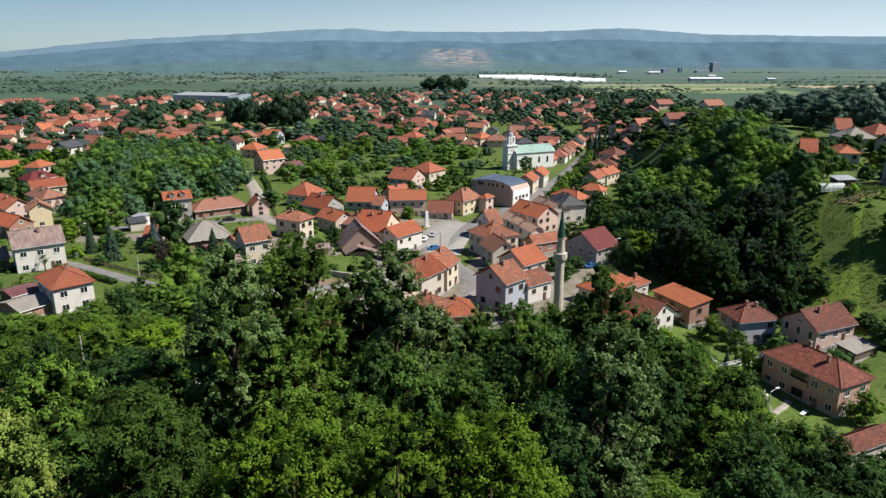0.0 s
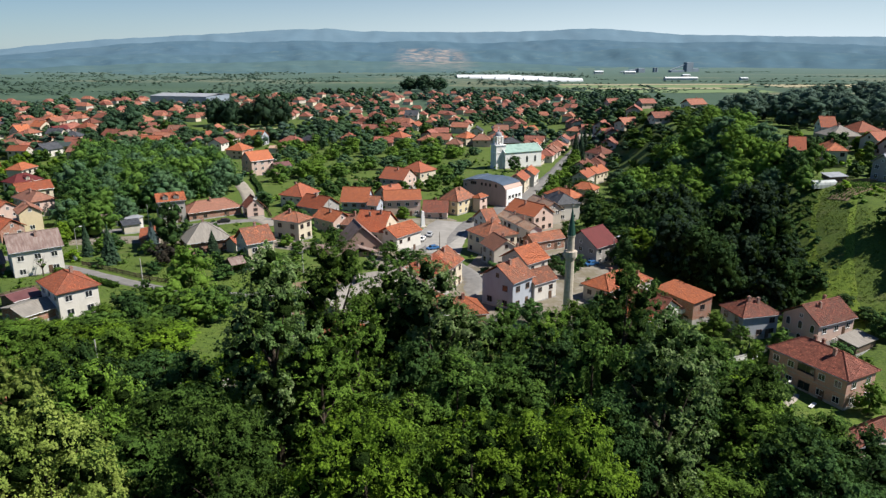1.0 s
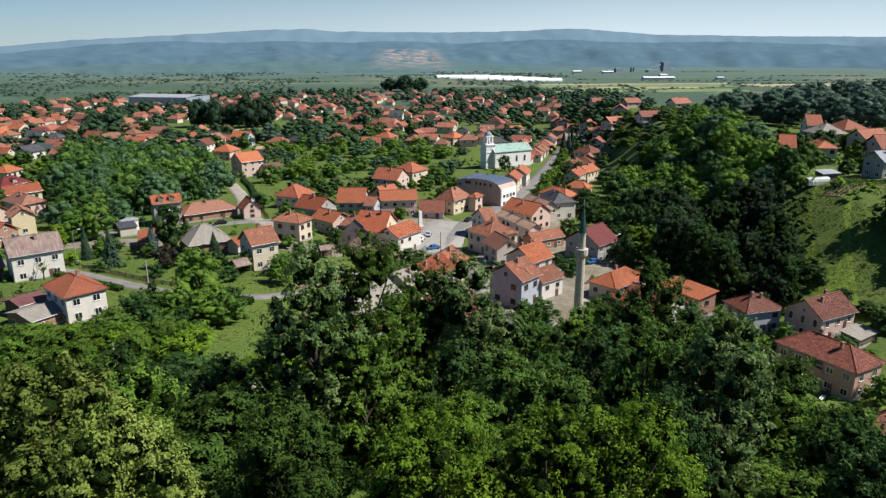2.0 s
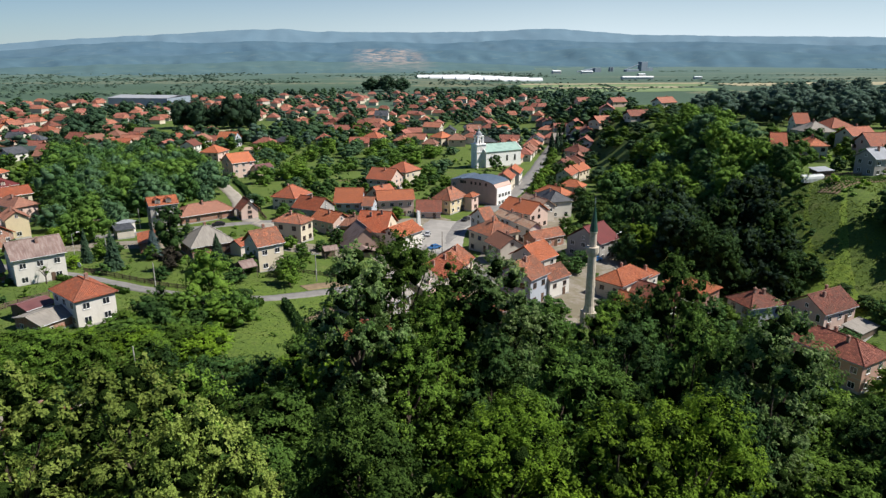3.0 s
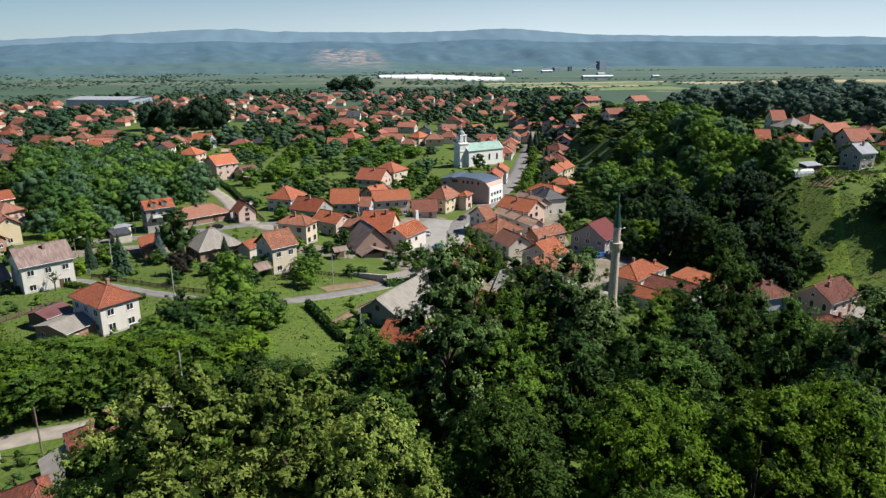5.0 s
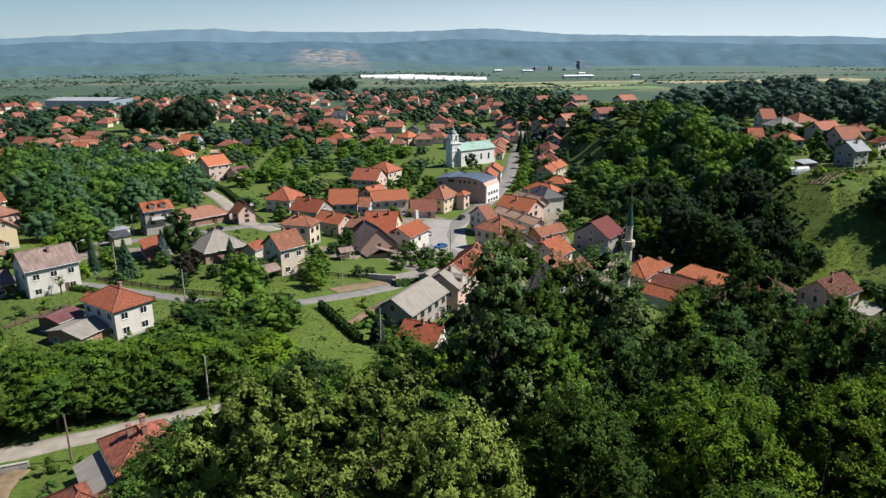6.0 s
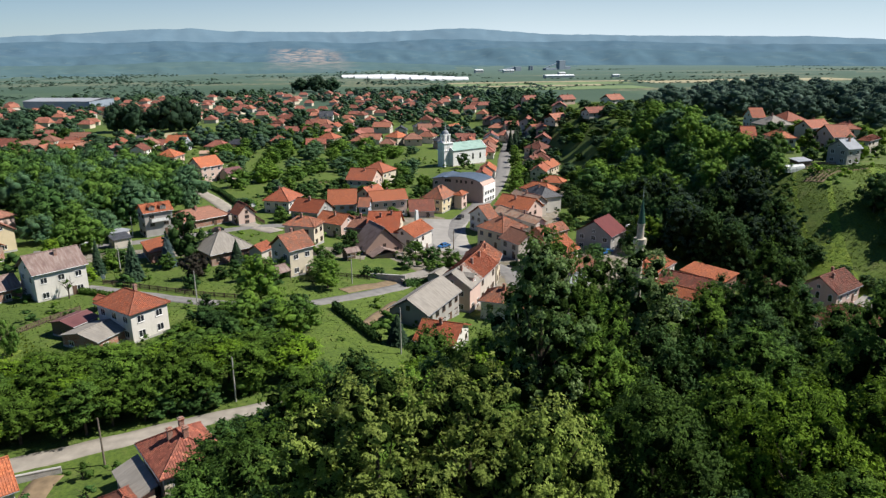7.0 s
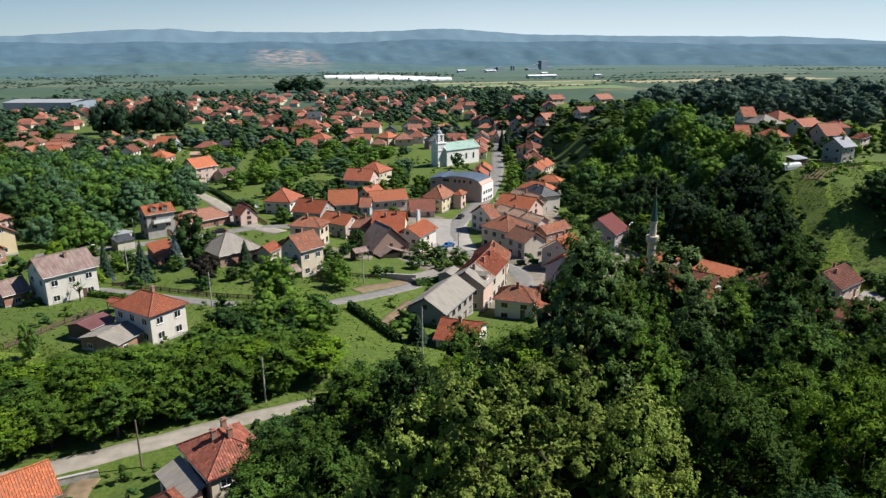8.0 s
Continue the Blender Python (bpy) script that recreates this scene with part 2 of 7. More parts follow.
LEAF = {
    "green": leaf_material("green_leaves", (0.114, 0.211, 0.034), (0.180, 0.304, 0.054), (0.063, 0.136, 0.028)),
    "bright": leaf_material("bright_green_leaves", (0.204, 0.350, 0.025), (0.288, 0.450, 0.040), (0.136, 0.254, 0.024)),
    "dark": leaf_material("dark_green_leaves", (0.059, 0.130, 0.032), (0.102, 0.194, 0.043), (0.036, 0.086, 0.025), 0.15),
    "lime": leaf_material("yellow_green_lime_leaves", (0.269, 0.349, 0.067), (0.422, 0.488, 0.128), (0.171, 0.251, 0.047)),
    "silver": leaf_material("grey_green_leaves", (0.125, 0.224, 0.050), (0.361, 0.447, 0.202), (0.077, 0.159, 0.039)),
    "fresh": leaf_material("fresh_green_leaves", (0.149, 0.263, 0.033), (0.221, 0.354, 0.049), (0.093, 0.184, 0.029)),
    # four leaf tones with the blue haze of distance mixed into the colour
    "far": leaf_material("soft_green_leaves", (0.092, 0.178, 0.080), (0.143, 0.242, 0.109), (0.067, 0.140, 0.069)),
    "grove": leaf_material("dark_hazed_leaves", (0.056, 0.112, 0.058), (0.082, 0.148, 0.074), (0.044, 0.092, 0.052)),
    "hazy": leaf_material("pale_hazed_scrub_leaves", (0.130, 0.205, 0.150), (0.172, 0.255, 0.178), (0.105, 0.178, 0.135), 0.15),
    "distant": leaf_material("pale_hazed_leaves", (0.109, 0.188, 0.128), (0.149, 0.235, 0.152), (0.083, 0.152, 0.111)),
    "spruce": leaf_material("spruce_needles", (0.043, 0.083, 0.040), (0.065, 0.112, 0.057), (0.027, 0.057, 0.033), 0.1),
    "bluespruce": leaf_material("blue_spruce_needles", (0.083, 0.127, 0.127), (0.121, 0.176, 0.171), (0.050, 0.083, 0.083), 0.1),
    "plum": leaf_material("dark_plum_leaves", (0.048, 0.043, 0.031), (0.070, 0.055, 0.038), (0.031, 0.031, 0.024), 0.2),
}


def ground_material():
    """Grass with mown, rank and dry patches near; strips of fields and scrub far out, tinted bluish for haze."""
    m, b = material("grass_and_fields", 0.95)
    w = world_coords(m)
    col = mix(m, ramp(m, noise_of(m, w, 0.035, 5.0, 0.6), 0.38, 0.62), rgba((0.100, 0.150, 0.019)), rgba((0.059, 0.098, 0.014)))
    col = mix(m, ramp(m, noise_of(m, w, 0.22, 6.0, 0.7), 0.53, 0.68), col, rgba((0.135, 0.150, 0.038)))
    col = mix(m, ramp(m, noise_of(m, w, 0.12, 6.0, 0.7), 0.56, 0.72), col, rgba((0.160, 0.135, 0.066)))
    cell = node(m, "ShaderNodeTexVoronoi", Scale=1.0)
    m.node_tree.links.new(world_coords(m, (0.0035, 0.0095, 0)), cell.inputs["Vector"])
    hue = m.node_tree.nodes.new("ShaderNodeSeparateColor")
    m.node_tree.links.new(cell.outputs["Color"], hue.inputs["Color"])
    # the far field and scrub colours carry a bluish haze tint
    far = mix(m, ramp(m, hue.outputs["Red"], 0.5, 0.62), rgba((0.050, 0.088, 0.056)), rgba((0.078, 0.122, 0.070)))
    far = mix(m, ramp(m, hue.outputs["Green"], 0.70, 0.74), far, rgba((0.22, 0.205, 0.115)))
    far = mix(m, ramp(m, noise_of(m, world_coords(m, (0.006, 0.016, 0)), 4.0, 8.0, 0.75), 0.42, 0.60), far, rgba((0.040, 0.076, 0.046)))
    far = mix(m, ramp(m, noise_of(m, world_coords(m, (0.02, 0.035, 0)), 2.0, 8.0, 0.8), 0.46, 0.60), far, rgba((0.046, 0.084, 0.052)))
    sep = m.node_tree.nodes.new("ShaderNodeSeparateXYZ")
    m.node_tree.links.new(w, sep.inputs["Vector"])
    col = mix(m, ramp(m, noise_of(m, w, 0.6, 6.0, 0.7), 0.42, 0.75), col, rgba((0.040, 0.070, 0.014)))
    col = mix(m, ramp(m, noise_of(m, w, 1.7, 5.0, 0.75), 0.40, 0.66), mix(m, 0.35, col, rgba((0.125, 0.185, 0.028))), mix(m, 0.62, col, rgba((0.026, 0.052, 0.010))))
    # past y 1250 the colour fades into painted blue-green haze
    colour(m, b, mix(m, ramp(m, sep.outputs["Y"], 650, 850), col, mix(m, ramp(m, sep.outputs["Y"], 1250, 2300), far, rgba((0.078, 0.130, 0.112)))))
    bump(m, b, noise_of(m, w, 2.2, 5.0, 0.7), 0.5, 0.2)
    return m


GRASS = ground_material()
ASPHALT = plain_material("worn_asphalt", (0.205, 0.198, 0.188), 0.9, 0, 0.3, 0.6)
GRAVEL = plain_material("pale_gravel", (0.32, 0.29, 0.245), 0.95, 0, 0.3, 0.5)
PAVING = plain_material("pale_square_paving", (0.30, 0.287, 0.265), 0.9, 0, 0.2, 0.4)
SOIL = plain_material("bare_soil", (0.21, 0.155, 0.095), 0.95, 0, 0.35, 0.8)


def smooth(a, b, v):
    """Smooth step from 0 at a to 1 at b."""
    k = np.clip((v - a) / (b - a), 0.0, 1.0)
    return k * k * (3 - 2 * k)


def height(x, y):
    """The lie of the land: a valley town, a wooded knoll near, a hill with a hamlet to the east."""
    x, y = np.asarray(x, float), np.asarray(y, float)
    z = np.interp(y, [0, 130, 165, 210, 260, 300, 370, 450, 700, 1500, 3000, 5000], [4.0, 3.5, 2.5, -0.5, -1.3, -2.0, -4.5, -6.0, -10.0, -15.0, -22.0, -22.0])
    z = z + 5.0 * smooth(5, -55, x) * (1 - 0.6 * smooth(240, 380, y)) * (1 - smooth(400, 900, y))
    z = z - 8.5 * smooth(22, 74, x) * (1 - smooth(135, 190, y))
    knoll = (1 - smooth(18, 112, y)) * smooth(-84, -34, x) * (1 - smooth(20, 64, x))
    z = z + 16.0 * knoll + 12 * (1 - smooth(-80, 0, y))
    east = smooth(74, 116, x - 0.10 * np.clip(y - 200, 0, 400)) * smooth(110, 185, y) * (1 - smooth(450, 800, y))
    z = z + east * (20.5 + 4 * smooth(150, 330, x) + 4 * smooth(210, 330, y))
    z = z - 1.8 * np.exp(-((x + 7) / 20.0) ** 2 - ((y - 146) / 20.0) ** 2)
    z = z + 0.4 * np.sin(x / 17.0 + 1.3) * np.cos(y / 23.0) * (1 - smooth(300, 500, y))
    return z


# ---- the land ----
def shade_smooth(me):
    me.polygons.foreach_set("use_smooth", np.ones(len(me.polygons), bool))


def mesh_of(name, verts, faces, mat, smooth_faces=False):
    me = bpy.data.meshes.new(name)
    me.from_pydata(verts, [], faces)
    me.materials.append(mat)
    if smooth_faces:
        shade_smooth(me)
    return me


def spread(near, far, step, growth):
    """Grid lines: even between -near and near, then widening out to far."""
    a = list(np.arange(-near, near + 0.1, step))
    s = step
    while a[-1] < far:
        s *= growth
        a.append(a[-1] + s)
        a.insert(0, a[0] - s)
    return np.array(a)


gx, gy = spread(200, 4900, 3.2, 1.17), spread(230, 4900, 3.2, 1.15) + 160
X, Y = np.meshgrid(gx, gy)
Z = height(X, Y)
nx, ny = len(gx), len(gy)
grid_faces = [(j * nx + i, j * nx + i + 1, (j + 1) * nx + i + 1, (j + 1) * nx + i) for j in range(ny - 1) for i in range(nx - 1)]
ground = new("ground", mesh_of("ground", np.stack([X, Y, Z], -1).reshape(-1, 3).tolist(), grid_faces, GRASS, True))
tagged(ground, "green grassy valley floor with gardens, meadows and distant fields", "ground", kind="structure")


def hill_material(name, a, c, light):
    m, b = material(name, 1.0)
    b.inputs["Specular IOR Level"].default_value = 0.0
    w = world_coords(m)
    sep = m.node_tree.nodes.new("ShaderNodeSeparateXYZ")
    m.node_tree.links.new(w, sep.inputs["Vector"])
    col = mix(m, ramp(m, noise_of(m, w, 0.004, 8.0, 0.7), 0.36, 0.66), rgba(a), rgba(c))
    col = mix(m, ramp(m, noise_of(m, w, 0.012, 7.0, 0.75), 0.54, 0.72), col, rgba(light))
    # bare quarry face on the middle slope
    for value, lo, hi, name in ((50, 80, 170, "X"), (14, 16, 30, "Z")):
        off = m.node_tree.nodes.new("ShaderNodeMath")
        off.operation = "SUBTRACT"
        off.inputs[1].default_value = value
        m.node_tree.links.new(sep.outputs[name], off.inputs[0])
        ab = m.node_tree.nodes.new("ShaderNodeMath")
        ab.operation = "ABSOLUTE"
        m.node_tree.links.new(off.outputs[0], ab.inputs[0])
        edge = ramp(m, ab.outputs[0], hi, lo)
        if name == "X":
            first = edge
    inside_quarry = m.node_tree.nodes.new("ShaderNodeMath")
    inside_quarry.operation = "MULTIPLY"
    m.node_tree.links.new(first, inside_quarry.inputs[0])
    m.node_tree.links.new(edge, inside_quarry.inputs[1])
    ahead = ramp(m, sep.outputs["Y"], 2000, 2100)
    both = m.node_tree.nodes.new("ShaderNodeMath")
    both.operation = "MULTIPLY"
    m.node_tree.links.new(inside_quarry.outputs[0], both.inputs[0])
    m.node_tree.links.new(ramp(m, noise_of(m, world_coords(m, (1, 1, 4)), 0.02, 6.0, 0.7), 0.44, 0.60), both.inputs[1])
    here = m.node_tree.nodes.new("ShaderNodeMath")
    here.operation = "MULTIPLY"
    m.node_tree.links.new(both.outputs[0], here.inputs[0])
    m.node_tree.links.new(ahead, here.inputs[1])
    colour(m, b, mix(m, here.outputs[0], col, rgba((0.30, 0.262, 0.24))))
    return m


# blue haze is put into the hill colours, paler for the farther ranges
HILLS_FAR = hill_material("far_wooded_hills_hazed", (0.118, 0.190, 0.245), (0.130, 0.202, 0.255), (0.145, 0.215, 0.262))
HILLS_MIDDLE = hill_material("middle_wooded_hills_hazed", (0.070, 0.128, 0.176), (0.088, 0.148, 0.192), (0.108, 0.168, 0.200))
HILLS_LOW = hill_material("low_wooded_hills_hazed", (0.068, 0.124, 0.164), (0.082, 0.142, 0.178), (0.118, 0.176, 0.190))
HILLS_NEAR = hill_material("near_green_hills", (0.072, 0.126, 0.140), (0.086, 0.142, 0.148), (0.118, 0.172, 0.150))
# ranges of hills, one behind the other: height of each crest in degrees, by compass angle from the view's first heading
CREST_FAR = ([-180, -60, -38, -32, -28, -23, -18, -13, -8, -4, 0, 4, 8, 11, 14, 17, 20, 26, 32, 40, 46, 60, 180],
             [0.5, 0.0, -0.6, -0.55, -0.1, 0.40, 0.62, 0.95, 1.22, 0.98, 0.95, 0.95, 0.95, 1.1, 1.22, 0.95, 0.72, 0.58, 0.50, 0.40, 0.0, 0.2, 0.5])
CREST_MIDDLE = ([-180, -50, -33, -28, -22.5, -17.4, -13, -9, -4, 0, 5, 12, 19, 25, 33, 45, 60, 180],
                [-0.2, -1.0, -0.95, -0.55, 0.0, 0.32, 0.1, 0.34, 0.12, 0.3, 0.05, 0.42, 0.1, 0.2, -0.1, -0.15, -0.2, -0.2])
CREST_LOW = ([-180, -50, -33, -21, -15, -10, -4, 0, 6, 12, 17, 21, 28, 33, 45, 180],
             [-0.9, -1.2, -1.15, -0.62, -0.80, -0.38, -0.6, -0.72, -0.35, -0.62, -0.2, -0.55, -0.45, -0.7, -0.6, -0.9])
CREST_NEAR = ([-180, -33, -27, -20, -14, -8, -2, 4, 10, 18, 33, 45, 180],
              [-1.7, -1.7, -1.5, -1.32, -1.36, -1.15, -1.35, -1.28, -1.55, -1.75, -1.85, -1.8, -1.8])


def hill_ring(name, mat, r0, r1, crest, seed, spur, steps=14):
    """One range of hills, from its foot at r0 to its wooded crest at r1, with spurs running down."""
    az = np.radians(np.arange(-180, 180.1, 0.3))
    el = np.interp(np.degrees(az), *crest)
    el = np.convolve(np.pad(el, 5, "edge"), np.ones(11) / 11, "valid")
    rough = np.array([noise.fractal(Vector((a * 30, seed, 0)), 0.8, 2.0, 5) for a in az])
    top = 60 + r1 * np.tan(np.radians(el + 0.07 * rough))
    verts = []
    for k in range(steps + 1):
        f = k / steps
        r = r0 + (r1 - r0) * f
        lift = np.array([0.3 - abs(noise.fractal(Vector((a * 13 + f * 0.3, f * 0.7, seed + 5)), 0.9, 2.0, 5)) for a in az])
        z = -24 + (np.maximum(top, -20) + 24) * (f ** 0.85) + lift * spur * math.sin(math.pi * f) ** 0.7
        verts += np.stack([r * np.sin(az), r * np.cos(az), z], 1).tolist()
    n = len(az)
    faces = [(k * n + i, k * n + i + 1, (k + 1) * n + i + 1, (k + 1) * n + i) for k in range(steps) for i in range(n - 1)]
    ob = new(name, mesh_of(name, verts, faces, mat, True))
    return tagged(ob, "wooded hills along the horizon with blue haze in their colour", "hills", kind="structure")


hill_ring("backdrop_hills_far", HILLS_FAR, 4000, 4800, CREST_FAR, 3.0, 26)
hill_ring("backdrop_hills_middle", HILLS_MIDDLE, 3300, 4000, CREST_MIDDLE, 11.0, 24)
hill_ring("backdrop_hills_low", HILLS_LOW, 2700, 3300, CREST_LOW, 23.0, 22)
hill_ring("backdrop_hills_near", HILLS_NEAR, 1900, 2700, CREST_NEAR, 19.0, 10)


def part(name, me, parent, m=None, label=""):
    """One mesh object under a thing or a part."""
    ob = new(name, me)
    ob.parent = parent
    if m is not None:
        ob.matrix_basis = m
    if label:
        ob["label"] = label
    return ob


def thing(name, x, y, z, yaw, label, category, group=""):
    ob = new(name)
    ob.empty_display_size = 0.5
    ob.matrix_basis = pose(x, y, z, 0, 0, yaw)
    return tagged(ob, label, category, group)


def auto_uv(bm):
    """Metres along and up each face."""
    layer = bm.loops.layers.uv.verify()
    for f in bm.faces:
        n = f.normal
        t = Vector((-n.y, n.x, 0))
        t = t.normalized() if t.length > 0.05 else Vector((1, 0, 0))
        s = n.cross(t)
        for lo in f.loops:
            lo[layer].uv = (lo.vert.co.dot(t), lo.vert.co.dot(s))


def done(name, bm, *mats):
    bm.normal_update()
    auto_uv(bm)
    me = bpy.data.meshes.new(name)
    bm.to_mesh(me)
    bm.free()
    for mt in mats:
        me.materials.append(mt)
    return me


def add_box(bm, x0, y0, z0, x1, y1, z1, mat=0):
    vs = [bm.verts.new(c) for c in ((x0, y0, z0), (x1, y0, z0), (x1, y1, z0), (x0, y1, z0), (x0, y0, z1), (x1, y0, z1), (x1, y1, z1), (x0, y1, z1))]
    for q in ((3, 2, 1, 0), (4, 5, 6, 7), (0, 1, 5, 4), (1, 2, 6, 5), (2, 3, 7, 6), (3, 0, 4, 7)):
        bm.faces.new([vs[i] for i in q]).material_index = mat


def add_slab(bm, pts, thick, mat=0):
    """A sheet of even thickness, its upper face through pts (counter-clockwise from above)."""
    up = [bm.verts.new(p) for p in pts]
    dn = [bm.verts.new((p[0], p[1], p[2] - thick)) for p in pts]
    bm.faces.new(up).material_index = mat
    bm.faces.new(dn[::-1]).material_index = mat
    for i in range(len(pts)):
        j = (i + 1) % len(pts)
        bm.faces.new((up[j], up[i], dn[i], dn[j])).material_index = mat


def add_tube(bm, p, q, r0, r1, sides=8, mat=0):
    p, q = Vector(p), Vector(q)
    d = (q - p).normalized()
    a = d.orthogonal().normalized()
    b = d.cross(a)
    ring = [[bm.verts.new(c + (a * math.cos(k * math.tau / sides) + b * math.sin(k * math.tau / sides)) * r) for k in range(sides)] for c, r in ((p, r0), (q, r1))]
    for k in range(sides):
        j = (k + 1) % sides
        bm.faces.new((ring[0][k], ring[0][j], ring[1][j], ring[1][k])).material_index = mat
    bm.faces.new(ring[0][::-1]).material_index = mat
    bm.faces.new(ring[1]).material_index = mat


# ---- houses ----
TAKEN = []   # footprints: x, y, radius
MESHES = {}


def window_mesh(w, h, brown):
    """A window frame with a mullion, one connected piece with a deeper sill bar."""
    key = ("window", w, h, brown)
    if key not in MESHES:
        bm = bmesh.new()
        t = 0.09
        xs, zs = (-w / 2, -w / 2 + t, -0.035, 0.035, w / 2 - t, w / 2), (0, t, h - t, h)
        solid = {(i, k) for i in range(5) for k in range(3) if k != 1 or i in (0, 2, 4)}
        vert = {}

        def at(i, k, front):
            if (i, k, front) not in vert:
                vert[i, k, front] = bm.verts.new((xs[i], (-0.14 if k == 0 else -0.07) if front else 0.02, zs[k]))
            return vert[i, k, front]

        for i, k in solid:
            bm.faces.new((at(i, k, 1), at(i + 1, k, 1), at(i + 1, k + 1, 1), at(i, k + 1, 1)))
            for (di, dk), (p, q) in (((-1, 0), ((0, 1), (0, 0))), ((1, 0), ((1, 0), (1, 1))), ((0, -1), ((0, 0), (1, 0))), ((0, 1), ((1, 1), (0, 1)))):
                if (i + di, k + dk) not in solid:
                    bm.faces.new((at(i + p[0], k + p[1], 1), at(i + p[0], k + p[1], 0), at(i + q[0], k + q[1], 0), at(i + q[0], k + q[1], 1)))
        MESHES[key] = done("window_frame", bm, FRAME_BROWN if brown else FRAME_WHITE)
    return MESHES[key]


def pane_mesh(w, h):
    key = ("pane", w, h)
    if key not in MESHES:
        bm = bmesh.new()
        add_box(bm, -w / 2 + 0.05, -0.025, 0.05, w / 2 - 0.05, 0.01, h - 0.05)
        MESHES[key] = done("pane", bm, GLASS)
    return MESHES[key]


def door_mesh():
    if "door" not in MESHES:
        bm = bmesh.new()
        add_box(bm, -0.5, -0.06, 0, 0.5, 0.02, 2.1)
        add_box(bm, -0.34, -0.08, 1.2, 0.34, -0.06, 1.9)
        add_box(bm, -0.34, -0.08, 0.25, 0.34, -0.06, 1.0)
        MESHES["door"] = done("door", bm, FRAME_BROWN)
    return MESHES["door"]


def chimney_mesh():
    if "chimney" not in MESHES:
        bm = bmesh.new()
        add_box(bm, -0.28, -0.28, -1.2, 0.28, 0.28, 1.0)
        add_box(bm, -0.36, -0.36, 1.0, 0.36, 0.36, 1.12)
        add_box(bm, -0.2, -0.2, 1.12, 0.2, 0.2, 1.24)
        MESHES["chimney"] = done("chimney", bm, CHIMNEY)
    return MESHES["chimney"]


def add_rib(bm, p, q, r):
    """A half-round run of roll tiles from the eaves p up to q."""
    p, q = Vector(p), Vector(q)
    along = (q - p).normalized()
    side = along.cross(Vector((0, 0, 1))).normalized() * r
    up = side.cross(along).normalized() * r
    a = [bm.verts.new(p + s) for s in (-side, -side * 0.5 + up, side * 0.5 + up, side)]
    b = [bm.verts.new(q + s) for s in (-side, -side * 0.5 + up, side * 0.5 + up, side)]
    for i in range(3):
        bm.faces.new((a[i], a[i + 1], b[i + 1], b[i]))
    bm.faces.new((a[3], a[2], a[1], a[0]))


def roof_mesh(kind, w, d, rise, tile, ribs=0.0):
    """The covering: eaves at z 0, ridge along x; runs of roll tiles every ribs metres."""
    bm = bmesh.new()
    a, b, t = w / 2, d / 2, 0.16
    if kind == "gable":
        add_slab(bm, [(-a, -b, 0), (a, -b, 0), (a, 0, rise), (-a, 0, rise)], t)
        add_slab(bm, [(-a, 0, rise), (a, 0, rise), (a, b, 0), (-a, b, 0)], t)
        add_tube(bm, (-a, 0, rise + 0.02), (a, 0, rise + 0.02), 0.13, 0.13, 6)
    elif kind == "hip":
        r = max(a - b * 0.95, 0.25)
        add_slab(bm, [(-a, -b, 0), (a, -b, 0), (r, 0, rise), (-r, 0, rise)], t)
        add_slab(bm, [(-r, 0, rise), (r, 0, rise), (a, b, 0), (-a, b, 0)], t)
        add_slab(bm, [(a, -b, 0), (a, b, 0), (r, 0, rise)], t)
        add_slab(bm, [(-a, b, 0), (-a, -b, 0), (-r, 0, rise)], t)
        add_tube(bm, (-r, 0, rise + 0.02), (r, 0, rise + 0.02), 0.13, 0.13, 6)
        for sx in (-1, 1):
            for sy in (-1, 1):
                add_tube(bm, (sx * r, 0, rise + 0.02), (sx * a, sy * b, 0.03), 0.12, 0.12, 5)
    else:
        add_slab(bm, [(-a, -b, 0), (a, -b, 0), (a, b, rise), (-a, b, rise)], t)
    if ribs and kind != "mono":
        r = a if kind == "gable" else max(a - b * 0.95, 0.25)
        n = int(2 * a / ribs)
        for i in range(n + 1):
            u = -a + 0.06 + (2 * a - 0.12) * i / n
            k = 1.0 if abs(u) <= r else (a - abs(u)) / (a - r)
            if k > 0.05:
                for s in (-1, 1):
                    add_rib(bm, (u, s * b, 0.0), (u, s * b * (1 - k), rise * k), 0.055)
        if kind == "hip":
            n = int(2 * b / ribs)
            for i in range(n + 1):
                v = -b + 0.06 + (2 * b - 0.12) * i / n
                k = 1 - abs(v) / b
                if k > 0.05:
                    for s in (-1, 1):
                        add_rib(bm, (s * a, v, 0.0), (s * (a - (a - r) * k), v, rise * k), 0.055)
    return done("roof", bm, TILE[tile])


def gutter_mesh(w):
    key = ("gutter", round(w, 1))
    if key not in MESHES:
        bm = bmesh.new()
        add_tube(bm, (-w / 2, 0, -0.12), (w / 2, 0, -0.12), 0.07, 0.07, 5)
        MESHES[key] = done("gutter", bm, STEEL)
    return MESHES[key]


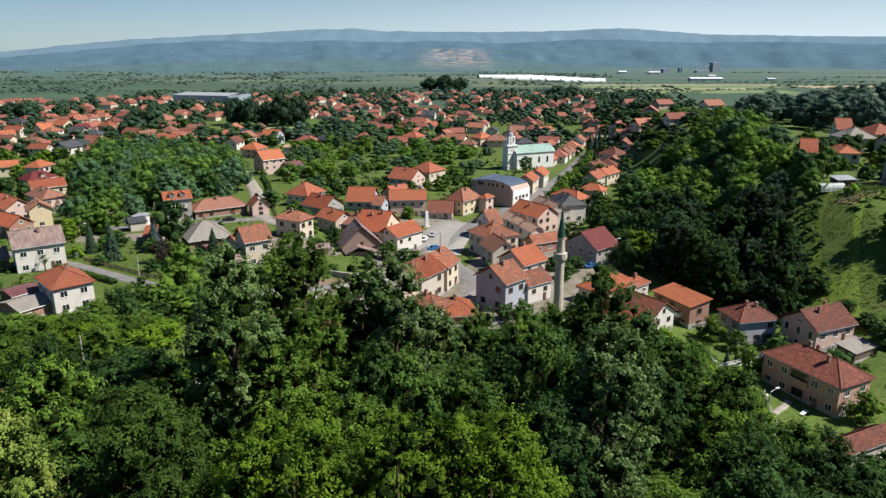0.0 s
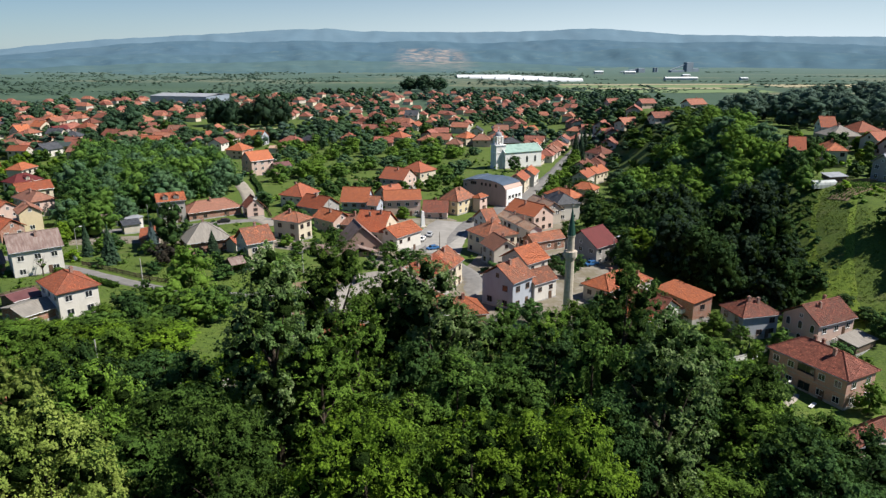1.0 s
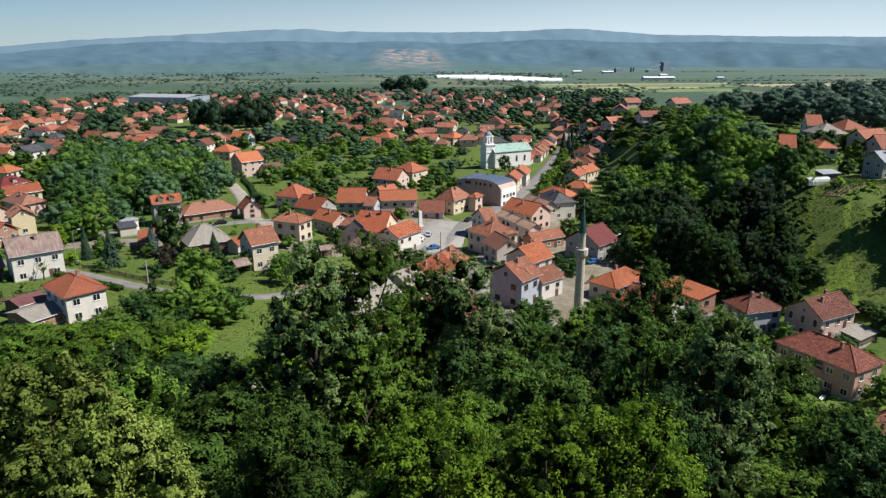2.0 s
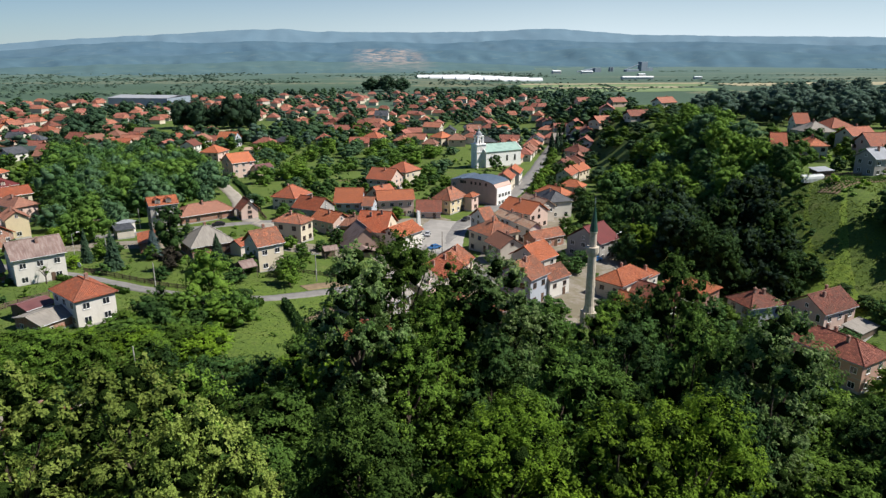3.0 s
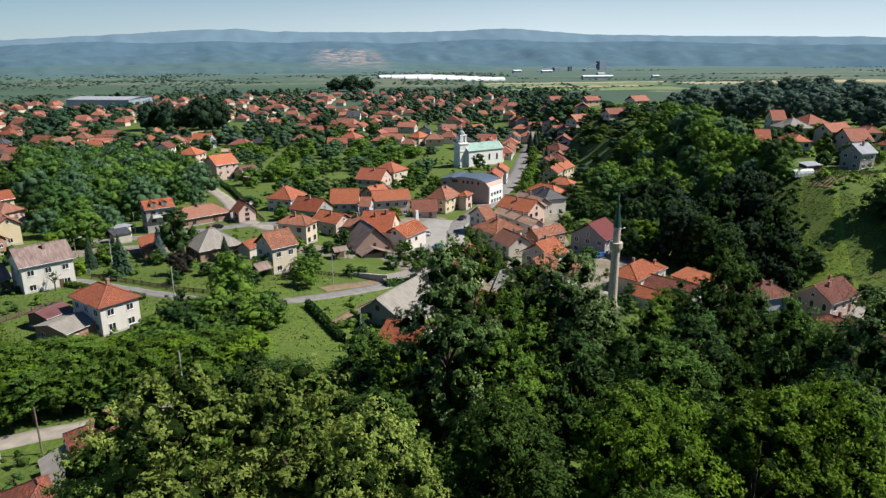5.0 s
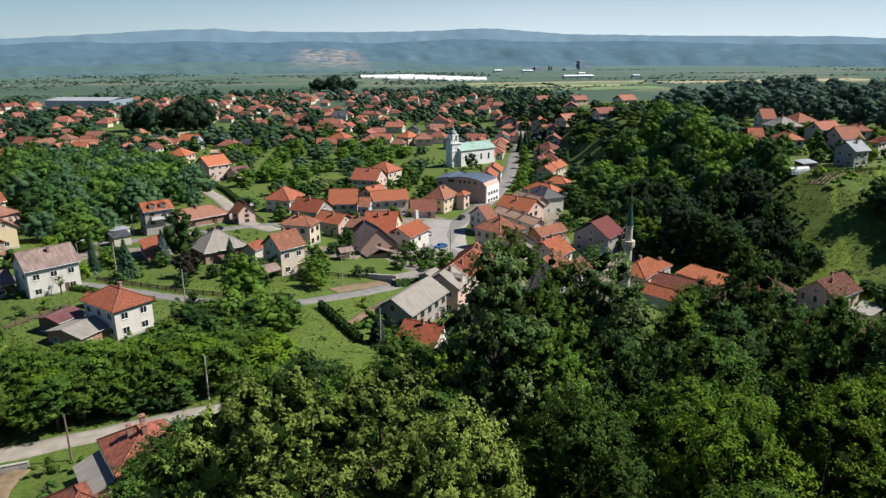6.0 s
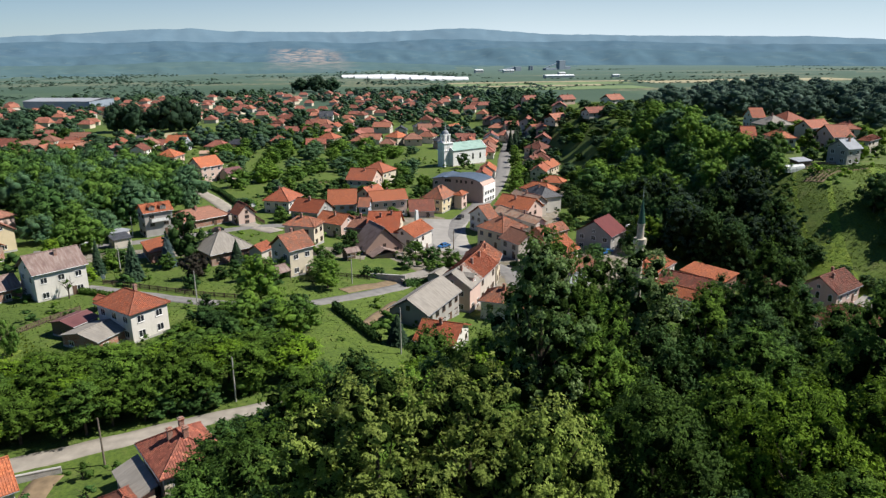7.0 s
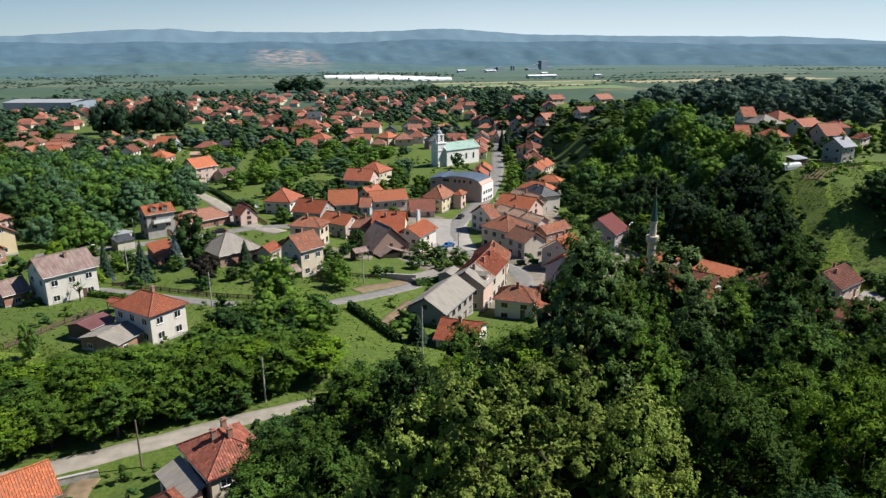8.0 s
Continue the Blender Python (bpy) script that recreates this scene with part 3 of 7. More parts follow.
def arch_window(w, h):
    """A round-headed window: surround and pane in one closed outline."""
    key = ("arch", w, h)
    if key not in MESHES:
        out = []
        for grow, y0, y1, mat in ((0.12, -0.05, 0.02, FRAME_WHITE), (0.0, -0.08, 0.0, GLASS)):
            bm = bmesh.new()
            r = w / 2 + grow
            pts = [(-r, -grow), (r, -grow)] + [(r * math.cos(a), h - w / 2 + r * math.sin(a)) for a in np.linspace(0, math.pi, 9)]
            f = [bm.verts.new((p[0], y0, p[1])) for p in pts]
            b = [bm.verts.new((p[0], y1, p[1])) for p in pts]
            bm.faces.new(f), bm.faces.new(b[::-1])
            for i in range(len(pts)):
                j = (i + 1) % len(pts)
                bm.faces.new((f[j], f[i], b[i], b[j]))
            out.append(done("arched_window", bm, mat))
        MESHES[key] = out
    return MESHES[key]


def put_arch(root, m, w, h):
    surround, pane = arch_window(w, h)
    wi = part("window", surround, root, m)
    part("pane", pane, wi)


def house(x, y, yaw, w, d, ez, kind, wall, tile, storeys, label, chim=0, dormers=0, balcony=False, pitch=0.0, full=False, arches=False, loggia=False):
    """A house under a roof w x d over the eaves, ridge along its length; ez: the eaves' height above datum."""
    rnd = random.Random(int(x * 13 + y * 7))
    c, s = math.cos(radians(yaw)), math.sin(radians(yaw))
    corner = [(x + u * c - v * s, y + u * s + v * c) for u in (-w / 2, w / 2) for v in (-d / 2, d / 2)]
    ground_z = [float(height(*p)) for p in corner]
    z0 = min(min(ground_z), ez - 2.2)
    TAKEN.append((x, y, 0.5 * math.hypot(w, d)))
    shed = storeys == 1 and min(w, d) < 7.5
    name = "shed" if shed and kind == "mono" else "house"
    root = thing(name, x, y, z0, yaw, label, "shed" if name == "shed" else "house", "houses of the town")
    e = ez - z0
    over = 0.35 if shed else 0.5
    a, b = w / 2 - over, d / 2 - over
    rise = (pitch or {"gable": 0.66, "hip": 0.60, "mono": 0.16}[kind]) * (d / 2 if kind != "mono" else d)
    # walls, with gable ends where the roof has them
    bm = bmesh.new()
    add_box(bm, -a, -b, -0.6, a, b, e - 0.1)
    if kind == "gable":
        g = rise * b / (d / 2)
        for x0, x1 in ((-a, -a + 0.25), (a - 0.25, a)):
            p = [bm.verts.new(q) for q in ((x0, -b, e - 0.1), (x0, b, e - 0.1), (x0, 0, e - 0.2 + g), (x1, -b, e - 0.1), (x1, b, e - 0.1), (x1, 0, e - 0.2 + g))]
            for q in ((2, 1, 0), (3, 4, 5), (0, 3, 5, 2), (1, 2, 5, 4)):
                bm.faces.new([p[i] for i in q])
    elif kind == "mono":
        p = [bm.verts.new(q) for q in ((-a, -b, e - 0.1), (a, -b, e - 0.1), (a, b, e - 0.1), (-a, b, e - 0.1), (a, b, e - 0.15 + rise * 0.93), (-a, b, e - 0.15 + rise * 0.93))]
        for q in ((1, 2, 4), (3, 0, 5), (2, 3, 5, 4)):
            bm.faces.new([p[i] for i in q])
    part("wall", done("wall", bm, WALL[wall]), root)
    bm = bmesh.new()
    add_box(bm, -a - 0.04, -b - 0.04, -0.6, a + 0.04, b + 0.04, 0.45 + max(0.0, max(ground_z) - z0) * 0.5)
    part("plinth", done("plinth", bm, CONCRETE), root, label="grey concrete plinth")
    part("roof", roof_mesh(kind, w, d, rise, tile, 0.30 if y < 230 and "tile" in TILE[tile].name else 0.0), root, pose(0, 0, e), TILE[tile].name.replace("_", " ") + " roof covering")
    if kind != "mono":
        for v in (-d / 2 - 0.06, d / 2 + 0.06):
            part("gutter", gutter_mesh(w), root, pose(0, v, e))
    # windows on the sides that can be seen from the south
    floor_h = (e - 0.3) / storeys if storeys > 1 else min(e, 2.9)
    brown = rnd.random() < 0.65
    ww, wh = (1.4, 1.35) if storeys > 1 else (1.2, 1.1)
    if floor_h < 2.5:
        wh = 1.0
    for turn, run, out in ((0, a, b), (90, b, a), (-90, b, a), (180, a, b)):
        face = radians(yaw + turn - 90)
        if math.sin(face) > 0.35 or run < 1.6:
            continue
        if name == "shed" and rnd.random() < 0.5:
            continue
        n = max(1, int((2 * run - 0.4) / 2.9))
        for k in range(storeys):
            for i in range(n):
                if rnd.random() < 0.2 and not full:
                    continue
                if loggia and turn == 0 and abs((i + 0.5) / n * 2 - 1) < 0.35:
                    continue
                u = (i + 0.5) / n * 2 * run - run
                zz = e - 0.3 - floor_h * (storeys - k) + floor_h * 0.36
                if zz < 0.4 or zz + wh > e - 0.15:
                    continue
                m = pose(0, 0, 0, 0, 0, turn) @ pose(u, -out, zz)
                if arches and turn == -90:
                    put_arch(root, m, 0.9, 1.7)
                    continue
                wi = part("window", window_mesh(ww, wh, brown), root, m)
                part("pane", pane_mesh(ww, wh), wi)
        if kind == "gable" and turn in (90, -90) and rise > 2.2:
            m = pose(0, 0, 0, 0, 0, turn) @ pose(0, -out, e + 0.25)
            wi = part("window", window_mesh(0.9, 1.0, brown), root, m)
            part("pane", pane_mesh(0.9, 1.0), wi)
    if e > 2.4 and math.sin(radians(yaw - 90)) < 0.35 and name == "house":
        part("door", door_mesh(), root, pose(a * 0.45, -b, max(0.1, ground_z[2] - z0)), "brown panelled door")
    for k in range(chim):
        u = ((k + 0.5) / chim * 2 - 1 + rnd.uniform(-0.2, 0.2)) * a * (0.5 if kind == "hip" else 0.75)
        v = rnd.choice((-1, 1)) * rnd.uniform(0.1, 0.3) * b
        h = rise * (1 - abs(v) / (d / 2)) if kind != "mono" else rise * 0.5
        if kind == "hip":
            h = min(h, rise * (a + over - abs(u)) / max(d / 2 * 0.95, 0.1))
        part("chimney", chimney_mesh(), root, pose(u, v, e + h + 0.1), "brick chimney stack")
    for k in range(dormers):
        u = ((k + 0.5) / dormers * 2 - 1) * a * 0.8
        bm = bmesh.new()
        add_box(bm, -0.8, -b + 0.2, 0, 0.8, -b * 0.2, 1.35)
        dm = part("dormer", done("dormer", bm, WALL[wall]), root, pose(u, 0, e + 0.3))
        bm = bmesh.new()
        add_slab(bm, [(-1.1, -b, 1.25), (0, -b, 2.0), (0, 0, 2.0), (-1.1, 0, 1.25)], 0.1)
        add_slab(bm, [(0, -b, 2.0), (1.1, -b, 1.25), (1.1, 0, 1.25), (0, 0, 2.0)], 0.1)
        part("dormer_roof", done("dormer_roof", bm, TILE[tile]), dm)
        wi = part("window", window_mesh(0.9, 1.0, brown), dm, pose(0, -b + 0.2, 0.25))
    # dark glass on the flat wall stands for the shade inside a recess
    if loggia:
        for zz, lw, lh in ((e - 2.55, 3.6, 2.0), (max(0.3, ground_z[2] - z0), 2.4, 2.2)):
            wi = part("loggia", window_mesh(lw, lh, True), root, pose(0, -b, zz), "flat brown-framed dark pane standing for a shaded opening")
            part("pane", pane_mesh(lw, lh), wi)
        bm = bmesh.new()
        add_box(bm, -2.1, -b - 0.5, e - 2.95, 2.1, -b - 0.02, e - 2.8)
        add_box(bm, -2.1, -b - 0.5, e - 2.8, 2.1, -b - 0.38, e - 2.05)
        part("parapet", done("parapet", bm, WALL[wall]), root)
        for zz in (e - 0.45, e * 0.5):
            bm = bmesh.new()
            add_box(bm, -a - 0.05, -b - 0.05, zz, a + 0.05, -b - 0.01, zz + 0.14)
            part("string_course", done("string_course", bm, CONCRETE), root)
    if balcony:
        bm = bmesh.new()
        zb = e - 0.3 - floor_h
        add_box(bm, -a * 0.6, -b - 1.2, zb - 0.15, a * 0.6, -b, zb)
        bl = part("balcony", done("balcony", bm, CONCRETE), root)
        bm = bmesh.new()
        add_box(bm, -a * 0.6, -b - 1.2, zb, a * 0.6, -b - 1.12, zb + 0.95)
        for sx in (-1, 1):
            add_box(bm, sx * a * 0.6 - 0.04, -b - 1.12, zb, sx * a * 0.6 + 0.04, -b, zb + 0.95)
        part("parapet", done("parapet", bm, FRAME_WHITE), bl)
    return root


house(-61.2, 78.7, -64, 9.1, 7.7, 15.0, "hip", "cream", "mottledred", 2, "two-storey cream house with a mottled red hipped tile roof", chim=3)
house(-77.0, 133.1, -46, 11.3, 8.4, 14.2, "hip", "white", "redtile", 2, "cream white two-storey house with a red hipped roof above a garden", chim=1)
house(-87.5, 134.5, 55, 6.0, 6.2, 11.3, "gable", "timber", "plumtin", 1, "low wooden shed with a plum-brown metal roof", pitch=0.24)
house(-82.7, 128.6, 56, 7.3, 8.9, 10.9, "gable", "brick", "greyslab", 1, "low brick outbuilding under a weathered grey sheet roof", pitch=0.22)
house(-98.4, 161.0, 35.8, 11.4, 9.8, 14.3, "gable", "white", "weathered", 2, "white two-storey house with a blotched weathered grey-brown roof", chim=1, pitch=0.66)
house(-108.4, 159.5, 39, 5.8, 7.0, 10.7, "gable", "brick", "weathered", 1, "old brick shed with a worn brown roof")
house(-88.1, 224.0, 26.3, 9.2, 7.8, 11.6, "gable", "grey", "orange", 3, "narrow three-storey house with balconies and a bright orange roof", dormers=2, balcony=True, pitch=0.53)
house(-77.0, 231.0, 33, 18.4, 9.4, 7.0, "hip", "brick", "browntile", 1, "long low brick building with a brown tiled roof", chim=1, pitch=0.6)
house(-82.9, 191.3, -71, 13.1, 5.4, 8.8, "mono", "brick", "orange", 1, "low garage under an orange tile lean-to roof")
house(-107.6, 219.3, 21, 7.9, 5.0, 6.7, "mono", "pale", "weathered", 1, "row of low sheds under a dull brown roof")
house(-95.6, 209.5, 32, 5.4, 5.0, 7.2, "mono", "pale", "slate", 1, "small shed with a dark flat roof")
house(-96.9, 215.4, -37, 5.0, 4.1, 7.3, "mono", "white", "whitetin", 1, "small white shed with a white metal roof")
house(-65.3, 184.0, 30.5, 12.1, 11.4, 9.7, "hip", "brick", "greyslab", 1, "low brick house under an old grey sheet roof", chim=1, pitch=0.7)
house(-47.7, 167.0, 35.4, 7.6, 8.3, 13.6, "gable", "cream", "mottled", 2, "cream house with a mottled orange tile roof", chim=1, full=True, pitch=0.76)
house(-55.6, 180.8, 55, 5.5, 4.5, 9.4, "gable", "pale", "redtile", 1, "small annex with a dark red roof")
house(-44.1, 199.1, -28, 10.0, 7.2, 10.8, "hip", "cream", "mottled", 2, "cream two-storey house with a mottled tile roof", chim=1, full=True)
house(-49.9, 247.0, 62.8, 11.4, 10.1, 8.4, "hip", "white", "redtile", 2, "white two-storey house with a red-orange hipped roof", chim=1, full=True, pitch=0.71)
house(-40.8, 230.1, -35, 11.1, 10.3, 7.8, "gable", "grey", "orangered", 1, "house with a plain red-orange gable roof", chim=1)
house(-62.6, 229.5, -63, 6.4, 6.6, 7.9, "gable", "pink", "oldred", 2, "small pale pink gabled house with a dish", chim=0, pitch=1.0)
house(-24.2, 191.0, -72, 10.0, 12.2, 5.6, "gable", "brown", "weathered", 2, "brown gabled chalet with a steep grey-brown roof", pitch=0.95, balcony=True)
chalet = bpy.data.objects[next(o.name for o in bpy.data.objects if o.get("label", "").startswith("brown gabled chalet"))]
bm = bmesh.new()
add_box(bm, 4.6, -4.6, -0.4, 7.4, 1.2, 2.6)
porch = part("porch", done("porch", bm, WALL["brown"]), chalet)
bm = bmesh.new()
add_slab(bm, [(4.2, -5.4, 2.5), (8.3, -5.4, 2.5), (8.3, -1.6, 4.3), (4.2, -1.6, 4.3)], 0.16)
add_slab(bm, [(4.2, -1.6, 4.3), (8.3, -1.6, 4.3), (8.3, 4.2, 2.0), (4.2, 4.2, 2.0)], 0.16)
part("porch_roof", done("porch_roof", bm, TILE["weathered"]), porch)
for v in (1.8, 3.9):
    bm = bmesh.new()
    add_box(bm, 7.7, v - 0.09, -0.4, 7.88, v + 0.09, 2.3)
    part("porch_post", done("porch_post", bm, FRAME_WHITE), porch)
house(-20.0, 204.6, -17, 10.0, 14.5, 6.9, "gable", "cream", "orangered", 1, "old house with a red-orange roof and two chimneys", chim=2)
house(-29.3, 247.5, -7, 10.4, 11.6, 6.0, "gable", "blue", "orange", 2, "blue-grey two-storey house with a broad orange roof", chim=0, full=True, pitch=0.75)
house(-22.2, 239.5, -15, 4.2, 8.0, 6.1, "gable", "blue", "mottled", 2, "narrow infill house with a mottled roof", chim=0)
house(-13.1, 249.9, 6, 13.9, 9.0, 5.8, "gable", "pink", "orange", 2, "pale pink town house with a balcony and orange roof", chim=1, full=True)
house(-0.6, 249.0, -5, 9.6, 10.0, 1.4, "gable", "pink", "oldred", 1, "low pink brick house with an old red roof", chim=1, pitch=0.71)
house(7.9, 256.0, 50, 11.8, 8.8, 4.3, "hip", "ochre", "mottled", 2, "yellow corner house with a mottled hipped roof", chim=1, pitch=0.9)
house(16.4, 257.1, 54, 6.4, 4.1, 4.4, "hip", "pink", "orange", 2, "small pink house with an orange hipped roof", chim=0)
house(-21.1, 137.0, 52, 16.3, 9.5, 8.5, "gable", "grey", "greyslab", 2, "long grey gabled house under a weathered sheet roof", chim=0, pitch=0.6)
house(-11.7, 147.0, 55, 8.0, 9.5, 8.5, "gable", "pink", "greyslab", 2, "pink house with a grey-brown roof and a dormer", dormers=1, chim=1, pitch=0.65)
house(-6.6, 154.5, 56, 12.9, 9.4, 8.5, "gable", "pale", "orangered", 2, "long street house with a bright red-orange roof", chim=2)
house(-1.4, 163.5, 66, 8.0, 9.4, 8.3, "gable", "cream", "mottled", 2, "narrow street house with a dark mottled roof", chim=1)
house(-3.5, 138.5, -32, 9.4, 7.6, 6.9, "hip", "white", "mottled", 2, "white house with a brown and orange hipped roof", chim=1)
house(2.1, 140.3, 12, 10.0, 9.0, 4.9, "hip", "orange", "orange", 1, "low orange-walled house with a red-orange roof under the trees", chim=1)
house(-21.0, 121.0, -31.5, 8.2, 10.6, 7.8, "gable", "white", "orangered", 1, "low house with a red-orange roof under the trees", chim=1, pitch=0.42)
house(-34.1, 212.5, -45, 10.7, 8.0, 7.7, "gable", "pink", "orange", 1, "low old house with an orange tile roof", chim=1)
house(-26.9, 210.5, -26, 8.9, 8.0, 6.5, "gable", "brown", "browntile", 1, "low old house with a faded brown tile roof", chim=1)
house(-12.9, 200.0, 50.4, 11.9, 8.8, 6.2, "gable", "white", "orange", 1, "white gabled house with an orange roof beside the square", chim=0, pitch=0.57)
house(19.5, 291.1, 58, 14.5, 10.3, 5.0, "gable", "pink", "bluetin", 2, "pink block with a flat blue metal roof beside the hall", pitch=0.2)
house(13.2, 148.8, 44, 8.0, 9.9, 9.5, "gable", "blue", "mottled", 2, "blue-grey gabled house with a mottled orange roof", chim=1)
house(20.1, 167.7, 40, 8.8, 9.6, 7.8, "gable", "pale", "orange", 2, "house with a stepped orange roof and two chimneys", chim=2)
house(20.4, 152.3, 36, 7.8, 7.0, 7.5, "gable", "white", "mottled", 1, "low white house with a mottled roof", chim=0)
house(15.6, 183.9, -71, 9.2, 8.4, 6.3, "gable", "pale", "browntile", 2, "old gabled house with a brown roof", chim=1)
house(15.0, 198.9, -61, 11.6, 11.5, 6.2, "hip", "cream", "mottled", 2, "long shop house with a broad mottled roof", chim=2)
house(15.4, 220.9, 22, 5.0, 11.0, 4.5, "gable", "white", "mottled", 2, "white gabled house with a patched roof", chim=0)
house(25.2, 212.5, -70, 22.0, 5.2, 5.6, "gable", "white", "palemix", 2, "long white house with a pale and orange patched roof", chim=2)
house(31.1, 230.6, -53, 14.5, 10.4, 4.9, "gable", "pink", "orange", 2, "row house with an orange roof", chim=1)
house(37.7, 240.4, -68, 14.5, 7.4, 4.8, "gable", "pale", "palemix", 2, "row house with a faded orange roof", chim=1)
house(45.2, 246.4, -77, 14.5, 9.8, 5.2, "hip", "white", "slate", 2, "white house with a dark slate-grey hipped roof", chim=1)
house(37.9, 235.6, 47, 8.1, 5.7, 2.7, "mono", "white", "slate", 1, "low white annex with a dark grey roof")
house(48.6, 257.0, -54, 14.0, 8.6, 4.9, "hip", "cream", "orange", 2, "cream house with an orange hipped roof", chim=1)
house(60.3, 272.6, -34, 10.0, 7.8, 4.4, "hip", "cream", "orange", 2, "cream house with a sharp orange hipped roof", chim=0)
house(30.9, 200.6, 27, 12.2, 6.0, 3.6, "gable", "brick", "mottled", 1, "long brick shed with an orange tile roof", chim=0)
house(42.0, 187.6, 39, 10.3, 12.1, 6.3, "gable", "grey", "crimson", 2, "grey gabled house with a crimson metal roof", chim=0)
house(38.7, 153.1, 39, 13.4, 8.1, 6.1, "hip", "cream", "orange", 1, "low prayer house with orange hipped roofs", chim=1)
house(46.4, 159.7, 39, 7.8, 5.0, 4.1, "hip", "pale", "orange", 1, "small house with a faded orange hipped roof", chim=1)
house(44.4, 146.2, -53, 14.1, 8.6, 3.4, "gable", "white", "oldred", 1, "white gabled house with a dark red-brown roof", chim=0)
house(38.3, 138.0, -58, 14.0, 5.5, 4.5, "gable", "white", "orange", 1, "white annex with an orange roof", chim=0)
house(56.5, 153.8, -65, 12.9, 6.8, 2.7, "mono", "brick", "orange", 2, "unfinished brick house with an orange lean-to roof and terrace", balcony=True)
house(69.8, 147.5, 12, 10.3, 9.0, 0.8, "hip", "blue", "oldred", 2, "blue-grey house with an old red hipped roof", chim=2)
house(83.2, 142.4, 23, 12.5, 10.1, 1.4, "gable", "pink", "oldred", 2, "pink gabled house with arched windows and a dark red-brown roof", chim=2, full=True, arches=True)
house(87.7, 134.6, 30, 8.4, 4.7, -1.3, "mono", "timber", "greyslab", 1, "dark shed with a grey sheet roof")
house(71.2, 120.2, -64, 17.2, 9.7, 1.4, "hip", "brickpink", "mottledred", 2, "large two-storey brick house with a mottled red tile roof", chim=3, full=True, loggia=True)
house(65.5, 96.1, 25, 13.0, 4.5, -0.1, "gable", "pale", "oldred", 1, "low house with a red-brown roof beside a lawn", chim=0)
house(-127.8, 213.0, -54, 8.5, 7.1, 10.7, "gable", "ochre", "browntile", 2, "ochre house with a white balcony and brown gable roof", balcony=True, chim=1)
house(-138.5, 236.5, -39, 14.5, 8.5, 9.7, "hip", "pink", "browntile", 2, "pinkish house with a pale brown hipped roof", chim=1)
house(-165.2, 278.7, 59, 12.3, 9.0, 7.9, "hip", "pale", "crimson", 2, "house with a bright crimson metal roof and a dormer", dormers=1)
house(-185.5, 315.3, 81, 11.2, 8.4, 6.6, "hip", "pale", "orange", 2, "house with a steep orange hipped roof", chim=0)
house(-151.7, 260.6, 42, 12.6, 8.0, 8.1, "gable", "cream", "orangered", 1, "house with a low red-orange roof", chim=1)
house(-204.4, 322.9, 24, 9.0, 8.0, 5.2, "gable", "cream", "orange", 1, "low house with an orange roof", chim=0)
house(-233.6, 401.4, -7, 12.1, 8.0, 2.4, "gable", "pale", "redtile", 2, "house with a red roof and wooden gable", chim=0)
house(-141.4, 221.3, -41, 14.5, 9.0, 9.7, "gable", "pink", "redtile", 2, "house with a dark red roof", chim=1)
house(-129.6, 200.2, -32, 14.5, 8.0, 9.3, "gable", "brick", "orangered", 1, "house with an orange-red roof", chim=0)
house(-302.1, 481.9, 41, 9.9, 8.0, 0.5, "gable", "cream", "orange", 2, "house with an orange roof", chim=1)
house(-294.0, 513.4, 61, 11.2, 12.5, 0.4, "gable", "pale", "orange", 2, "white gabled house with an orange roof", chim=1)
house(-298.5, 550.5, -24, 12.5, 12.5, -0.4, "gable", "cream", "orange", 2, "tall cream gabled house with an orange roof", chim=1)
house(-271.8, 524.0, 62, 12.5, 9.0, -0.3, "gable", "white", "crimson", 2, "white house with a crimson roof", chim=1)
house(-260.6, 544.5, 68, 12.5, 12.4, -0.7, "hip", "pink", "redtile", 2, "house with an orange-red hipped roof", chim=1)
house(-340.7, 610.3, 78, 12.5, 9.0, -2.2, "gable", "cream", "redtile", 2, "house with a red roof", chim=1)
house(-330.3, 631.5, 75, 12.5, 9.0, -2.6, "hip", "cream", "orange", 2, "house with an orange roof", chim=1)
house(-325.4, 673.1, 28, 12.5, 9.0, -3.6, "gable", "pale", "redtile", 2, "house with a faded red roof", chim=1)
house(-179.0, 496.8, -37, 12.5, 10.2, -0.8, "hip", "cream", "orange", 1, "low house with an orange hipped roof among trees", chim=1)
house(-114.5, 466.6, -14, 12.5, 12.5, 1.4, "gable", "blue", "orange", 2, "grey-white gabled house with an orange roof", chim=0)
house(-110.5, 404.0, 71, 12.5, 11.6, 2.0, "hip", "pink", "orange", 2, "pinkish house with an orange hipped roof", chim=1)
house(-85.0, 336.1, 39, 12.1, 11.8, 6.9, "gable", "pink", "orange", 3, "tall plain pink gabled house with an orange roof", chim=0)
house(-73.5, 334.3, 44, 9.5, 6.0, 3.5, "gable", "pink", "plumtin", 1, "pink garage with a plum-red metal roof", chim=0)
house(-92.6, 423.5, 0, 10.0, 6.0, -0.1, "mono", "white", "palemix", 1, "unfinished white block building", chim=0)
house(-15.8, 299.7, -29, 12.5, 12.5, 4.3, "gable", "pink", "redtile", 2, "brick-pink house with an orange-red roof and porch", chim=1, balcony=True)
house(-7.0, 319.3, -40, 12.5, 12.5, 4.1, "hip", "cream", "redtile", 2, "cream house with a red hipped roof", chim=1)
house(-19.8, 470.2, -31, 12.5, 12.5, 0.4, "hip", "cream", "redtile", 2, "cream house with stepped red roofs", chim=1)
house(-12.5, 630.2, -8, 12.5, 12.5, -0.6, "gable", "white", "slate", 3, "large white building with a dark grey roof", chim=0, dormers=1)
